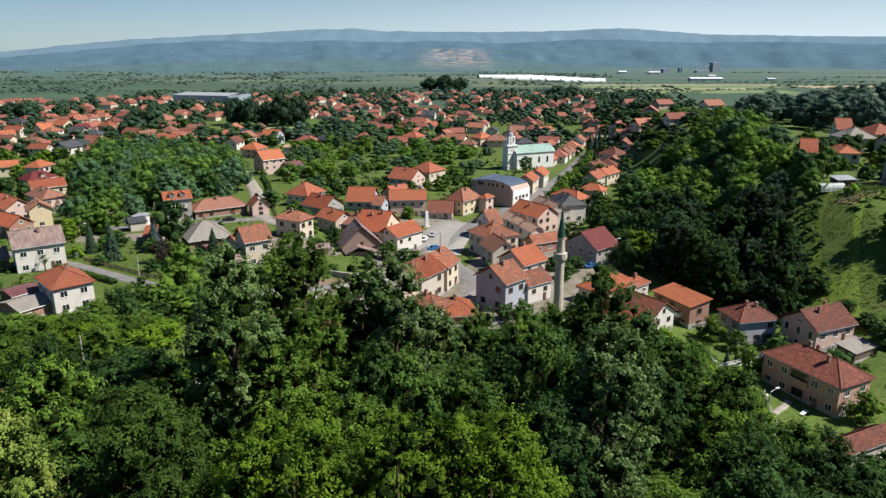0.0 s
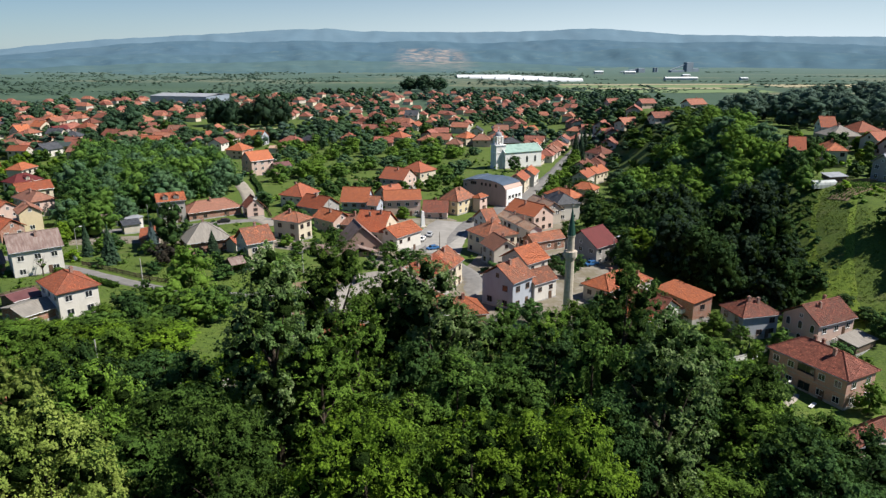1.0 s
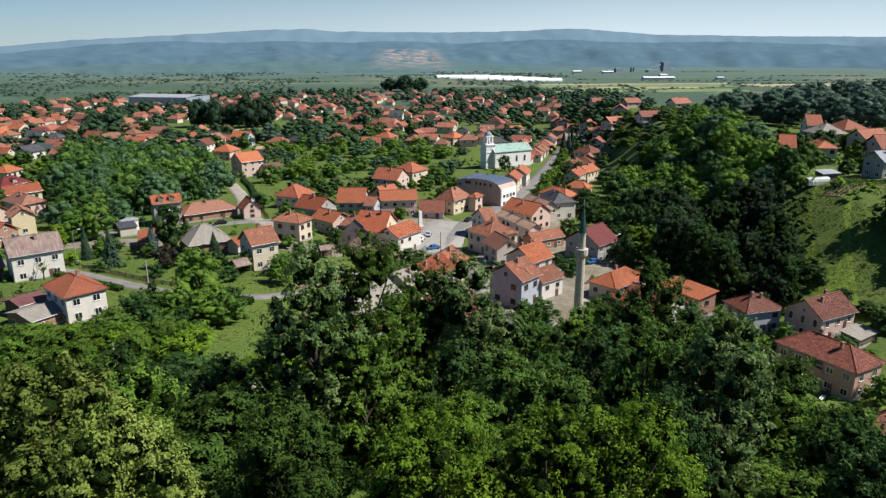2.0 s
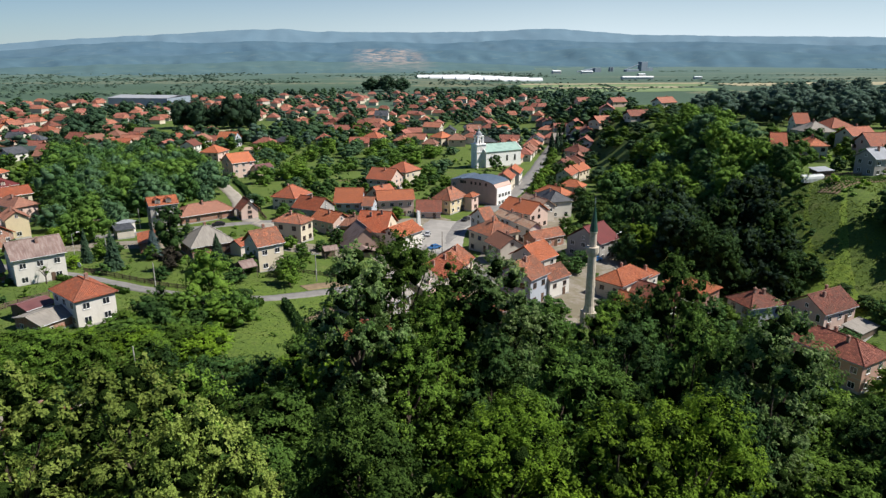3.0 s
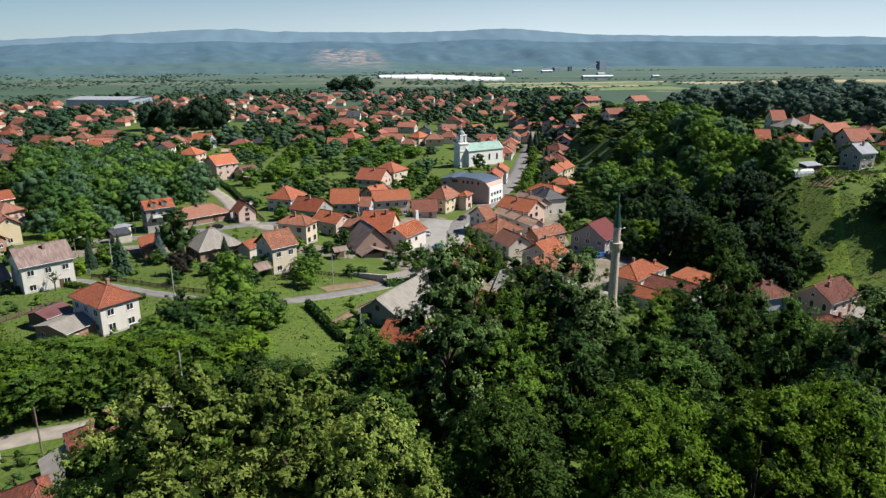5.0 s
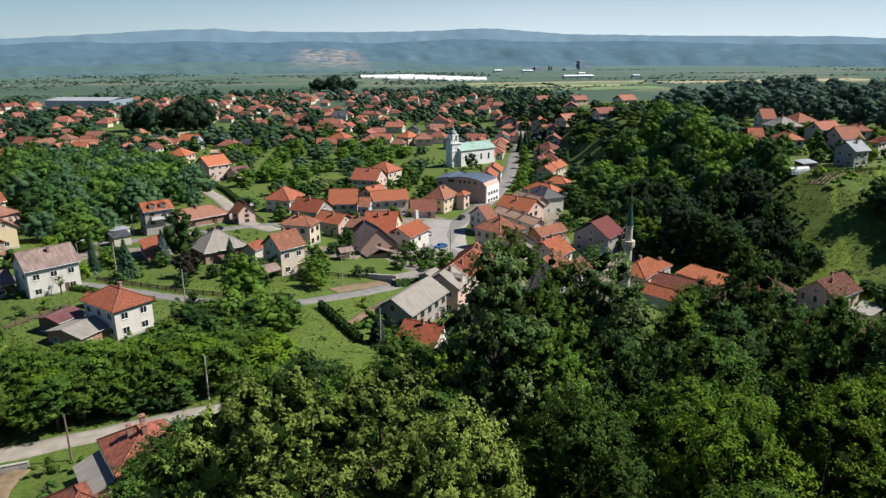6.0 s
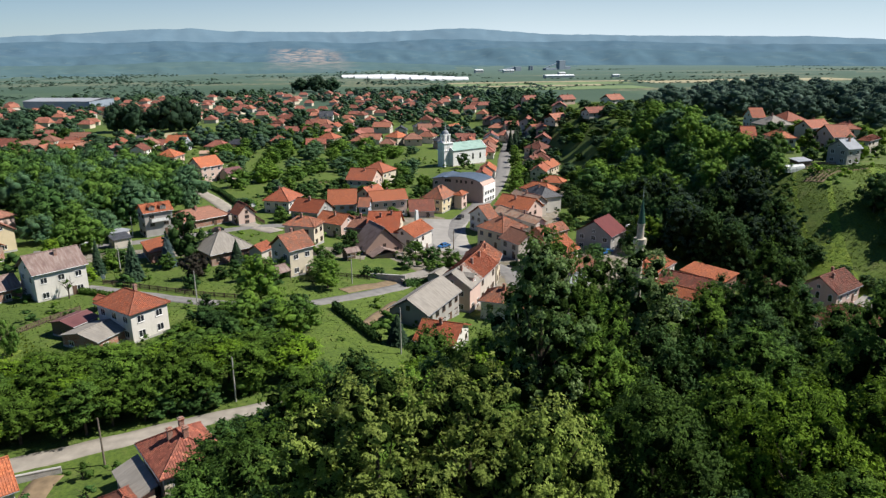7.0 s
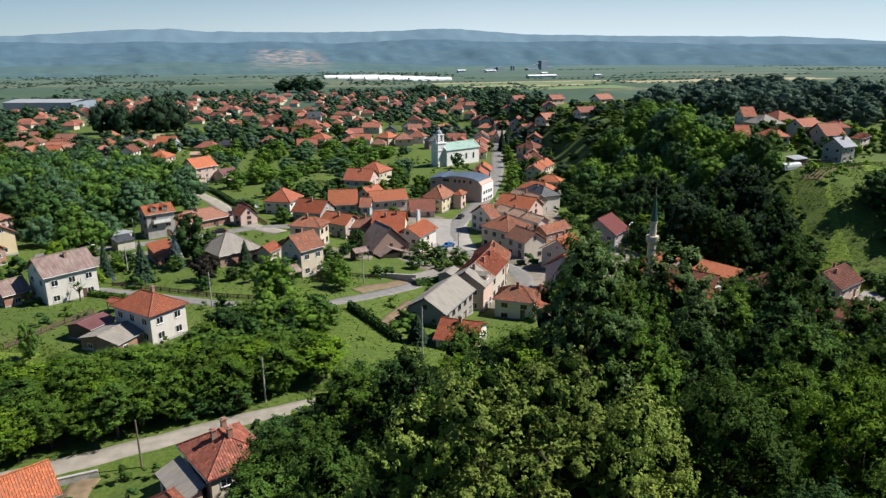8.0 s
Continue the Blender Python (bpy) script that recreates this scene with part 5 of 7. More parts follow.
road("path_lower_court", [(-16, 168), (-10, 160), (-4, 152), (0, 144)], 9.0, YARD, "trodden court beside the lower street", 0.13, False)
road("path_orchard", [(-108, 196), (-88, 198), (-66, 194), (-46, 190), (-28, 186)], 12.0, YARD, "trodden ground behind the cream houses", 0.04, False)
road("path_lower_yards", [(-14, 196), (-8, 180), (-2, 164), (2, 150), (8, 138)], 24.0, YARD, "trodden yards beside the lower street", 0.11, False)


# unmown meadow on the hillside and the bright slope in the west
HAYFIELD, hay_shader = material("unmown_meadow", 0.95)
hay = mix(HAYFIELD, ramp(HAYFIELD, noise_of(HAYFIELD, world_coords(HAYFIELD), 0.14, 5.0, 0.65), 0.38, 0.64), rgba((0.165, 0.225, 0.026)), rgba((0.100, 0.165, 0.018)))
hay = mix(HAYFIELD, ramp(HAYFIELD, noise_of(HAYFIELD, world_coords(HAYFIELD), 0.9, 6.0, 0.75), 0.46, 0.68), hay, rgba((0.060, 0.105, 0.014)))
colour(HAYFIELD, hay_shader, mix(HAYFIELD, ramp(HAYFIELD, noise_of(HAYFIELD, world_coords(HAYFIELD), 0.35, 6.0, 0.7), 0.56, 0.72), hay, rgba((0.200, 0.220, 0.050))))
bump(HAYFIELD, hay_shader, noise_of(HAYFIELD, world_coords(HAYFIELD), 2.5, 5.0, 0.7), 0.7, 0.3)
road("ground_meadow", [(98, 138), (106, 156), (116, 174), (128, 190)], 34.0, HAYFIELD, "bright unmown meadow on the hillside", 0.08, False)
road("ground_slope", [(-128, 128), (-112, 122), (-98, 117)], 24.0, HAYFIELD, "bright unmown grass on a slope", 0.06, False)


def far_shed(x, y, yaw, length, wide, high):
    """A long low white shed on the plain, with a shallow gable roof."""
    root = thing("shed", x, y, float(height(x, y)), yaw, "long low white shed on the far plain", "shed", "far sheds")
    bm = bmesh.new()
    add_box(bm, -length / 2, -wide / 2, -0.5, length / 2, wide / 2, high)
    part("wall", done("wall", bm, WALL["white"]), root)
    bm = bmesh.new()
    for s in (-1, 1):
        q = [(-length / 2 - 0.5, s * (wide / 2 + 0.5), high), (length / 2 + 0.5, s * (wide / 2 + 0.5), high), (length / 2 + 0.5, 0, high + wide * 0.12), (-length / 2 - 0.5, 0, high + wide * 0.12)]
        add_slab(bm, q if s < 0 else q[::-1], 0.3)
    part("roof", done("roof", bm, PLASTIC), root)


far_shed(565, 1530, 0, 70, 18, 5)
far_shed(478, 1900, 0, 22, 18, 7)
far_shed(560, 1890, 0, 30, 16, 6)
far_shed(640, 1700, 10, 18, 12, 5)
far_shed(700, 1520, 0, 16, 12, 5)


def field(name, x0, x1, y0, y1, mat, label):
    """A cropped field lying on the plain."""
    n = 10
    rows = [(x0 + (x1 - x0) * i / n, y + (6 * math.sin(i * 2.1 + y)), 0) for y in (y0, y1) for i in range(n + 1)]
    verts = [(a, b, float(height(a, b)) + 0.4) for a, b, _ in rows]
    ob = new(name, mesh_of(name, verts, [(i, i + 1, n + 2 + i, n + 1 + i) for i in range(n)], mat))
    tagged(ob, label, "field", kind="structure")


STUBBLE = plain_material("straw_stubble", (0.33, 0.30, 0.185), 0.95, 0, 0.2, 0.03)
CROP = plain_material("pale_green_crop", (0.150, 0.215, 0.095), 0.95, 0, 0.25, 0.03)
field("field_straw_north", 262, 640, 1318, 1362, STUBBLE, "pale straw-coloured field on the plain")
field("field_straw_middle", 250, 520, 1185, 1225, STUBBLE, "pale straw-coloured field strip on the plain")
field("field_straw_east", 640, 1100, 1220, 1330, STUBBLE, "broad straw-coloured field on the plain")
field("field_green_middle", 245, 600, 1228, 1310, CROP, "pale green crop field on the plain")
field("field_green_near", 230, 560, 1080, 1170, CROP, "pale green crop field near the town")
field("field_straw_gap", -165, -105, 548, 582, STUBBLE, "dry yellow field before big dark trees")
field("field_straw_west", -330, -180, 900, 925, STUBBLE, "dry yellow strip beside the long hall")


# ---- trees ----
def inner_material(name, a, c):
    """Cores of the crowns, near black: the shade between the boughs put into the colour."""
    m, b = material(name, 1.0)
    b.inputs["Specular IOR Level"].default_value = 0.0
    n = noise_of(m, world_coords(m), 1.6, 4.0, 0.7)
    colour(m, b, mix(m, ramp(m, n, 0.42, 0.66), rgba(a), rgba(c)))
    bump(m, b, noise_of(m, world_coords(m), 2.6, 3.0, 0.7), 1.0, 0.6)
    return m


# dark green-black that paints the shaded gaps inside the crowns
CORE_SHADE = inner_material("crown_core_shade", (0.010, 0.020, 0.005), (0.025, 0.044, 0.010))


def crown_mesh(name, mat, height_m, radius, blobs, clumps, per, leaf, seed, squat=0.85, base=0.25, heart=0.66, spray=0.115, even=0.35, bough=(0.24, 0.42), solid=False, shaggy=0.0):
    """A crown in three steps: boughs, clumps of twigs on each bough, leaves in each clump, with dark gaps between. The tree's foot is at z 0."""
    rng = np.random.default_rng(seed)
    top, low = height_m, height_m * base
    mid, half = (top + low) / 2, (top - low) / 2
    cen, rad = [], []
    for k in range(blobs):
        lev = -0.95 + 1.9 * (k + 0.5) / blobs
        wide = math.sqrt(max(0.03, 1 - min(1, abs(lev * 0.9)) ** 2.4)) * (1.0 if lev < 0 else 1 - 0.3 * lev)
        ang = k * 2.399 + rng.uniform(-0.6, 0.6)
        r = radius * rng.uniform(*bough) * (1 - 0.2 * max(0, lev))
        out = max(0.0, radius * wide * rng.uniform(0.55, 1.08) - r * 0.6)
        cen.append((out * math.cos(ang), out * math.sin(ang), mid + (half - r * 0.7) * lev + rng.uniform(-0.4, 0.4)))
        rad.append(r)
    cen, rad = np.array(cen), np.array(rad)
    cen[-1] = (rng.uniform(-0.2, 0.2) * radius, rng.uniform(-0.2, 0.2) * radius, top - rad[-1] * squat)
    share = rad ** 2 / (rad ** 2).sum()
    which = rng.choice(blobs, clumps * 2, p=share)
    d = rng.normal(size=(clumps * 2, 3))
    d /= np.linalg.norm(d, axis=1)[:, None]
    d[:, 2] = np.where((d[:, 2] < (-0.2 if even < 0.5 else -0.55)) & (rng.random(clumps * 2) < 0.75), -d[:, 2], d[:, 2])
    c = cen[which] + d * (rad[which] * rng.uniform(0.88 - 0.10 * shaggy, 1.10 + 0.14 * shaggy, clumps * 2) * np.where(rng.random(clumps * 2) < 0.10, 1.16, 1.0))[:, None] * np.array([1, 1, squat])
    keep = np.ones(len(c), bool)
    for q, r in zip(cen, rad):
        keep &= np.linalg.norm((c - q) / np.array([1, 1, squat]), axis=1) > r * 0.74
    c, d = c[keep][:clumps], d[keep][:clumps]
    m = len(c)
    cr = radius * spray * rng.uniform(0.6, 1.35, m)
    n = m * per
    pd = rng.normal(size=(n, 3))
    pd /= np.linalg.norm(pd, axis=1)[:, None]
    pd[:, 2] = np.where((pd[:, 2] < -0.3) & (rng.random(n) < 0.6), -pd[:, 2], pd[:, 2])
    idx = np.repeat(np.arange(m), per)
    # a shaggy crown: the leaves of a clump run out along a twig and thin towards its tip
    twig = d + rng.normal(0, 0.35, (m, 3)) + np.array([0, 0, 0.15])
    twig /= np.linalg.norm(twig, axis=1)[:, None]
    along = rng.uniform(-0.6, 1.5, n) * shaggy
    p = c[idx] + pd * (cr[idx] * rng.uniform(0.5, 1.25, n) * (1 - 0.42 * np.clip(along, 0, 2)))[:, None] * np.array([1.05, 1.05, 0.9]) + twig[idx] * (cr[idx] * along)[:, None]
    nor = d[idx] * (0.7 + 0.4 * even) + pd * 0.55 + np.array([0, 0, 0.25]) + rng.normal(0, 0.32 - 0.14 * even, (n, 3))
    nor /= np.linalg.norm(nor, axis=1)[:, None]
    t = np.cross(nor, rng.normal(size=(n, 3)))
    t /= np.linalg.norm(t, axis=1)[:, None]
    b = np.cross(nor, t)
    size = leaf * rng.uniform(0.55, 1.4, n)[:, None]
    v = np.empty((n, 3, 3))
    v[:, 0] = p + t * size * 0.72 - nor * size * 0.1
    v[:, 1], v[:, 2] = p - t * size * 0.36 + b * size * 0.44, p - t * size * 0.36 - b * size * 0.44
    verts = v.reshape(-1, 3)
    faces = np.arange(3 * n).reshape(n, 3)
    # a core in each bough: leaf-coloured if solid, else painted dark as shade
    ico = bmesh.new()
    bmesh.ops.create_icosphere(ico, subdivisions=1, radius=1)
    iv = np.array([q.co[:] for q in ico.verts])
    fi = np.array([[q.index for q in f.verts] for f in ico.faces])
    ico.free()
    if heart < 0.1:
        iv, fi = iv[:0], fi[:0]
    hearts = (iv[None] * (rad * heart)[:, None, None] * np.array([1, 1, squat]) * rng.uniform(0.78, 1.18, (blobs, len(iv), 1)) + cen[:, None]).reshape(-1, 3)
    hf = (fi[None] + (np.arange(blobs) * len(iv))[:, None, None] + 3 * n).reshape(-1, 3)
    me = bpy.data.meshes.new(name)
    nv, nl = len(verts) + len(hearts), 3 * n + 3 * len(hf)
    me.vertices.add(nv)
    me.vertices.foreach_set("co", np.concatenate([verts, hearts]).ravel())
    me.loops.add(nl)
    me.loops.foreach_set("vertex_index", np.concatenate([faces.ravel(), hf.ravel()]).astype(np.int32))
    me.polygons.add(n + len(hf))
    me.polygons.foreach_set("loop_start", (np.arange(n + len(hf)) * 3).astype(np.int32))
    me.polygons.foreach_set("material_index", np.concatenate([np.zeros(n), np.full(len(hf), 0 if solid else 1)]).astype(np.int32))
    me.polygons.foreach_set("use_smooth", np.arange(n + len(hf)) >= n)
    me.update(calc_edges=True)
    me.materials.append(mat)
    me.materials.append(CORE_SHADE)
    return me


def trunk_mesh(name, height_m, radius, seed, thick=None):
    rnd = random.Random(seed)
    bm = bmesh.new()
    r = thick or height_m * 0.016 + 0.06
    fork = height_m * 0.36
    add_tube(bm, (0, 0, -0.8), (0.1, 0.05, fork), r * 1.25, r * 0.8, 9)
    add_tube(bm, (0.1, 0.05, fork), (0.0, 0.1, height_m * 0.8), r * 0.75, r * 0.2, 7)
    for k in range(7):
        ang = k * 2.4 + rnd.uniform(-0.4, 0.4)
        z = fork * rnd.uniform(0.8, 1.6)
        tip = (radius * 0.6 * math.cos(ang), radius * 0.6 * math.sin(ang), z + height_m * rnd.uniform(0.14, 0.3))
        add_tube(bm, (0.05, 0.05, z), tip, r * 0.45, r * 0.1, 6)
    return done(name, bm, BARK)


def conifer_mesh(name, mat, height_m, radius, tiers, per, seed, leaf=0.5):
    """A spruce: tiers of drooping sprays round the stem."""
    rng = np.random.default_rng(seed)
    v, f = [], []
    for k in range(tiers):
        q = k / tiers
        z, r = height_m * (0.06 + 0.94 * q), radius * (1 - q) ** 0.85 + 0.12
        n = max(5, int(per * (1 - q) + 4))
        for i in range(n):
            a = i / n * math.tau + k * 0.7 + rng.uniform(-0.2, 0.2)
            rr = r * rng.uniform(0.75, 1.1)
            c, s = math.cos(a), math.sin(a)
            wd = max(0.16, rr * 0.30) * rng.uniform(0.8, 1.2)
            drop = rr * rng.uniform(0.22, 0.45)
            b = len(v)
            v += [(c * 0.05, s * 0.05, z + 0.1), (c * rr * 0.6 - s * wd, s * rr * 0.6 + c * wd, z - drop * 0.5), (c * rr, s * rr, z - drop), (c * rr * 0.6 + s * wd, s * rr * 0.6 - c * wd, z - drop * 0.5), (c * rr * 0.55, s * rr * 0.55, z - drop * 0.2 + 0.12)]
            f += [(b, b + 1, b + 4), (b + 1, b + 2, b + 4), (b + 2, b + 3, b + 4), (b + 3, b, b + 4)]
    bm_verts = v + [(0.0, 0.0, height_m)] + [(0.55 * radius * math.cos(i), 0.55 * radius * math.sin(i), height_m * 0.06) for i in range(6)]
    b = len(v)
    f += [(b, b + 1 + i, b + 1 + (i + 1) % 6) for i in range(6)]
    me = mesh_of(name, bm_verts, f, mat)
    return me


PROTO = {}


def tree_kind(kind, mat, height_m, radius, blobs, clumps, per, leaf, seed, **more):
    PROTO[kind] = (crown_mesh("crown", LEAF[mat], height_m, radius, blobs, clumps, per, leaf, seed, **more), trunk_mesh("trunk", height_m, radius, seed), height_m, radius)


for k, mat in enumerate(("fresh", "green", "dark", "bright", "lime", "silver")):
    tree_kind("near_%d" % k, mat, 16.0, 5.2, 34, 560, 36, 0.205, 40 + k, heart=0.66, spray=0.10, even=0.45, bough=(0.20, 0.36), shaggy=1.0)
    tree_kind("deep_%d" % k, mat, 14.0, 4.8, 24, 300, 22, 0.285, 50 + k, heart=0.68, spray=0.105, even=0.45, bough=(0.22, 0.38), shaggy=1.0)
    tree_kind("tall_%d" % k, mat, 24.0, 5.8, 46, 500, 26, 0.285, 30 + k, heart=0.64, spray=0.085, even=0.45, bough=(0.19, 0.34), base=0.2, shaggy=1.0)
for k, mat in enumerate(("fresh", "dark", "bright", "green", "green")):
    tree_kind("mid_%d" % k, mat, 11.0, 4.4, 18, 165, 16, 0.39, 60 + k, heart=0.76, base=0.04, squat=0.95, spray=0.105, bough=(0.26, 0.42), even=0.6, shaggy=0.6, solid=True)
for k, mat in enumerate(("green", "dark", "bright")):
    tree_kind("hill_%d" % k, mat, 13.0, 6.0, 15, 170, 12, 0.50, 170 + k, heart=0.78, base=0.03, squat=0.95, spray=0.095, bough=(0.28, 0.46), even=0.6, shaggy=0.7, solid=True)
    tree_kind("shade_%d" % k, mat, 13.0, 6.0, 15, 150, 12, 0.50, 180 + k, heart=0.80, base=0.03, squat=0.95, spray=0.095, bough=(0.28, 0.46), even=0.6, shaggy=0.8)
    tree_kind("wood_%d" % k, mat, 11.0, 4.6, 12, 90, 10, 0.52, 70 + k, heart=0.86, base=0.05, squat=0.95, spray=0.11, bough=(0.30, 0.48), even=0.75, solid=True)
tree_kind("grove_0", "grove", 13.0, 6.0, 20, 220, 10, 0.55, 80, heart=0.88, base=0.0, squat=0.95, spray=0.09, bough=(0.32, 0.50), even=0.75, shaggy=0.4, solid=True)
for k, mat in enumerate(("green", "dark")):
    tree_kind("ridge_%d" % k, mat, 11.0, 5.0, 7, 34, 7, 0.72, 85 + k, heart=0.97, base=0.06, spray=0.10, bough=(0.34, 0.50), solid=True, even=0.85)
for k, mat in enumerate(("green", "bright", "dark")):
    tree_kind("bush_%d" % k, mat, 3.0, 2.0, 4, 15, 9, 0.32, 90 + k, heart=0.88, base=0.02, spray=0.12, even=0.6, solid=True)
for k in range(2):
    tree_kind("belt_%d" % k, "green", 7.0, 5.0, 2, 8, 4, 1.0, 95 + k, heart=1.0, base=0.0, spray=0.12, solid=True, even=0.9)
for kind, mat in (("spruce", "spruce"), ("bluespruce", "bluespruce")):
    PROTO[kind] = (conifer_mesh("crown", LEAF[mat], 12.0, 2.9, 26, 22, 7), trunk_mesh("trunk", 12.0, 0.3, 5), 12.0, 2.9)
tree_kind("plum_0", "plum", 6.0, 3.4, 14, 130, 16, 0.34, 98, heart=0.76, base=0.05, spray=0.11, bough=(0.28, 0.42), even=0.6, solid=True)
PROTO["cypress"] = (conifer_mesh("crown", LEAF["spruce"], 12.0, 1.9, 30, 16, 9), trunk_mesh("trunk", 12.0, 0.2, 6), 12.0, 1.9)
WORDS = {"green": "broadleaf tree with a full green crown", "dark": "dark green dense broadleaf tree", "bright": "bright green broadleaf tree in sun",
         "lime": "pale yellow-green tree in flower", "silver": "tall tree with pale grey-green leaves"}
PLANTED = []


def plant(kind, x, y, tall, wide, label, group="trees of the knoll", cat="tree"):
    """One tree as a thing: trunk and crown, scaled to its height and spread."""
    crown, trunk, h, r = PROTO[kind]
    PLANTED.append((x, y, wide))
    name = "shrub" if kind.startswith("bush") else ("conifer" if "spruce" in kind or kind == "cypress" else "tree")
    root = thing(name, x, y, float(height(x, y)) - 0.1, random.uniform(0, 360), label, "shrub" if name == "shrub" else cat, group)
    m = Matrix.Diagonal((wide / r, wide / r, tall / h, 1))
    part("trunk", trunk, root, m, "grey-brown bark")
    part("crown", crown, root, m)
    return root


def open_ground(x, y, margin=0.0):
    return all((x - a) ** 2 + (y - b) ** 2 > (r * 0.8 + margin) ** 2 for a, b, r in TAKEN)


def inside(x, y, poly):
    hit = False
    for (x0, y0), (x1, y1) in zip(poly, poly[1:] + poly[:1]):
        if (y0 > y) != (y1 > y) and x < (x1 - x0) * (y - y0) / (y1 - y0) + x0:
            hit = not hit
    return hit


def scatter(poly, gap, seed, jitter=0.45, margin=1.5, share=1.0):
    """Uneven points inside a patch of the plan, clear of the houses."""
    rnd = random.Random(seed)
    xs, ys = [p[0] for p in poly], [p[1] for p in poly]
    pts = []
    y, odd = min(ys), 0
    while y < max(ys):
        x = min(xs) + (gap / 2 if odd else 0)
        while x < max(xs):
            px, py = x + rnd.uniform(-jitter, jitter) * gap, y + rnd.uniform(-jitter, jitter) * gap
            if rnd.random() < share and inside(px, py, poly) and open_ground(px, py, margin):
                pts.append((px, py))
            x += gap
        y += gap * 0.87
        odd = not odd
    return pts


def heart_of(crown):
    k = np.empty(len(crown.polygons), np.int32)
    crown.polygons.foreach_get("material_index", k)
    return k == 1


def woods(name, label, pts, kinds, tall, wide, seed, tones=("green", "dark", "bright"), spread_of=0.28):
    """A wood that nobody could count: many crowns in one mesh."""
    rnd = random.Random(seed)
    co, li, ls, mi, sm = [], [], [], [], []
    nv = nl = 0
    for x, y in pts:
        crown, _, h, r = PROTO[rnd.choice(kinds)]
        k = rnd.uniform(1 - spread_of * 1.15, 1 + spread_of * 0.9)
        a = rnd.uniform(0, math.tau)
        v = np.empty(len(crown.vertices) * 3)
        crown.vertices.foreach_get("co", v)
        v = v.reshape(-1, 3)
        sx, sz = wide / r * k * rnd.uniform(0.85, 1.15), tall / h * k
        c, s = math.cos(a), math.sin(a)
        v = np.stack([(v[:, 0] * c - v[:, 1] * s) * sx + x, (v[:, 0] * s + v[:, 1] * c) * sx + y, v[:, 2] * sz + float(height(x, y)) - 0.3], 1)
        idx = np.empty(len(crown.loops), np.int32)
        crown.loops.foreach_get("vertex_index", idx)
        st = np.empty(len(crown.polygons), np.int32)
        crown.polygons.foreach_get("loop_start", st)
        soft = np.empty(len(crown.polygons), bool)
        crown.polygons.foreach_get("use_smooth", soft)
        sm.append(soft)
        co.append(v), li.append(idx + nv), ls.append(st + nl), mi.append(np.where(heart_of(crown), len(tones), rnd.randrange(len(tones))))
        nv, nl = nv + len(v), nl + len(idx)
    me = bpy.data.meshes.new(name)
    me.vertices.add(nv), me.vertices.foreach_set("co", np.concatenate(co).ravel())
    me.loops.add(nl), me.loops.foreach_set("vertex_index", np.concatenate(li))
    ls = np.concatenate(ls)
    me.polygons.add(len(ls)), me.polygons.foreach_set("loop_start", ls)
    me.update(calc_edges=True)
    for tone in tones:
        me.materials.append(LEAF[tone])
    me.materials.append(CORE_SHADE)
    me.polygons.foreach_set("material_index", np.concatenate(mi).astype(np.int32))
    me.polygons.foreach_set("use_smooth", np.concatenate(sm))
    return tagged(new(name, me), label, "woods", kind="stuff")


# ---- trees on the knoll before the town ----
def big_tree(kind, x, y, top, wide):
    tone = ("green", "green", "dark", "bright", "lime", "silver")[kind]
    tall = top - float(height(x, y))
    plant(("tall_%d" if tall > 18 else "near_%d" if y < 60 else "deep_%d") % kind, x, y, tall, wide, WORDS[tone] + " on the knoll")


big_tree(5, -22.3, 67.5, 40.5, 5.6)
big_tree(0, -17.0, 79.0, 38.6, 5.8)
big_tree(5, -5.6, 77.5, 36.0, 6.6)
big_tree(1, -10.5, 80.0, 34.5, 5.6)
big_tree(5, 13.6, 51.0, 38.8, 5.0)
big_tree(1, 21.8, 88.5, 32.0, 5.4)
big_tree(2, 27.5, 90.0, 25.0, 5.0)
big_tree(1, 30.5, 82.0, 24.0, 5.2)
big_tree(2, 25.5, 74.0, 23.0, 4.6)
big_tree(1, 35.0, 76.0, 22.5, 5.2)
big_tree(0, 16.0, 94.0, 24.0, 4.4)
big_tree(1, 40.0, 70.0, 19.0, 4.4)
big_tree(0, 11.0, 87.0, 25.5, 4.4)
big_tree(2, 13.5, 80.0, 26.5, 4.4)
big_tree(2, 20.5, 97.0, 23.5, 5.0)
big_tree(1, 5.0, 92.0, 24.0, 4.4)
big_tree(2, -1.0, 88.0, 26.0, 4.2)
big_tree(0, 30.0, 66.0, 22.5, 4.6)
big_tree(2, 9.0, 73.5, 28.0, 5.0)
big_tree(1, 2.0, 63.0, 30.0, 5.0)
big_tree(2, -7.6, 69.5, 28.5, 5.0)
big_tree(0, -17.2, 66.0, 31.0, 4.8)
big_tree(3, -10.8, 42.6, 35.2, 5.0)
big_tree(3, 3.4, 43.6, 34.6, 5.2)
big_tree(3, -3.2, 42.2, 35.4, 4.6)
big_tree(5, 14.5, 56.0, 34.5, 4.4)
big_tree(1, -3.3, 57.7, 33.2, 4.6)
big_tree(0, -13.7, 70.5, 32.6, 4.4)
big_tree(4, -43.0, 39.7, 42.0, 4.8)
big_tree(4, -36.6, 42.6, 40.6, 4.8)
big_tree(4, -46.6, 40.5, 39.6, 4.0)
big_tree(4, -31.9, 40.8, 37.6, 4.4)
big_tree(1, -21.7, 44.7, 35.6, 5.0)
big_tree(0, -8.3, 53.5, 30.6, 4.6)
big_tree(1, -30.9, 61.0, 28.4, 5.0)
big_tree(0, -47.1, 72.2, 26.8, 4.6)
big_tree(2, 8.0, 49.0, 33.0, 4.6)
big_tree(1, 8.6, 55.5, 37.2, 4.2)
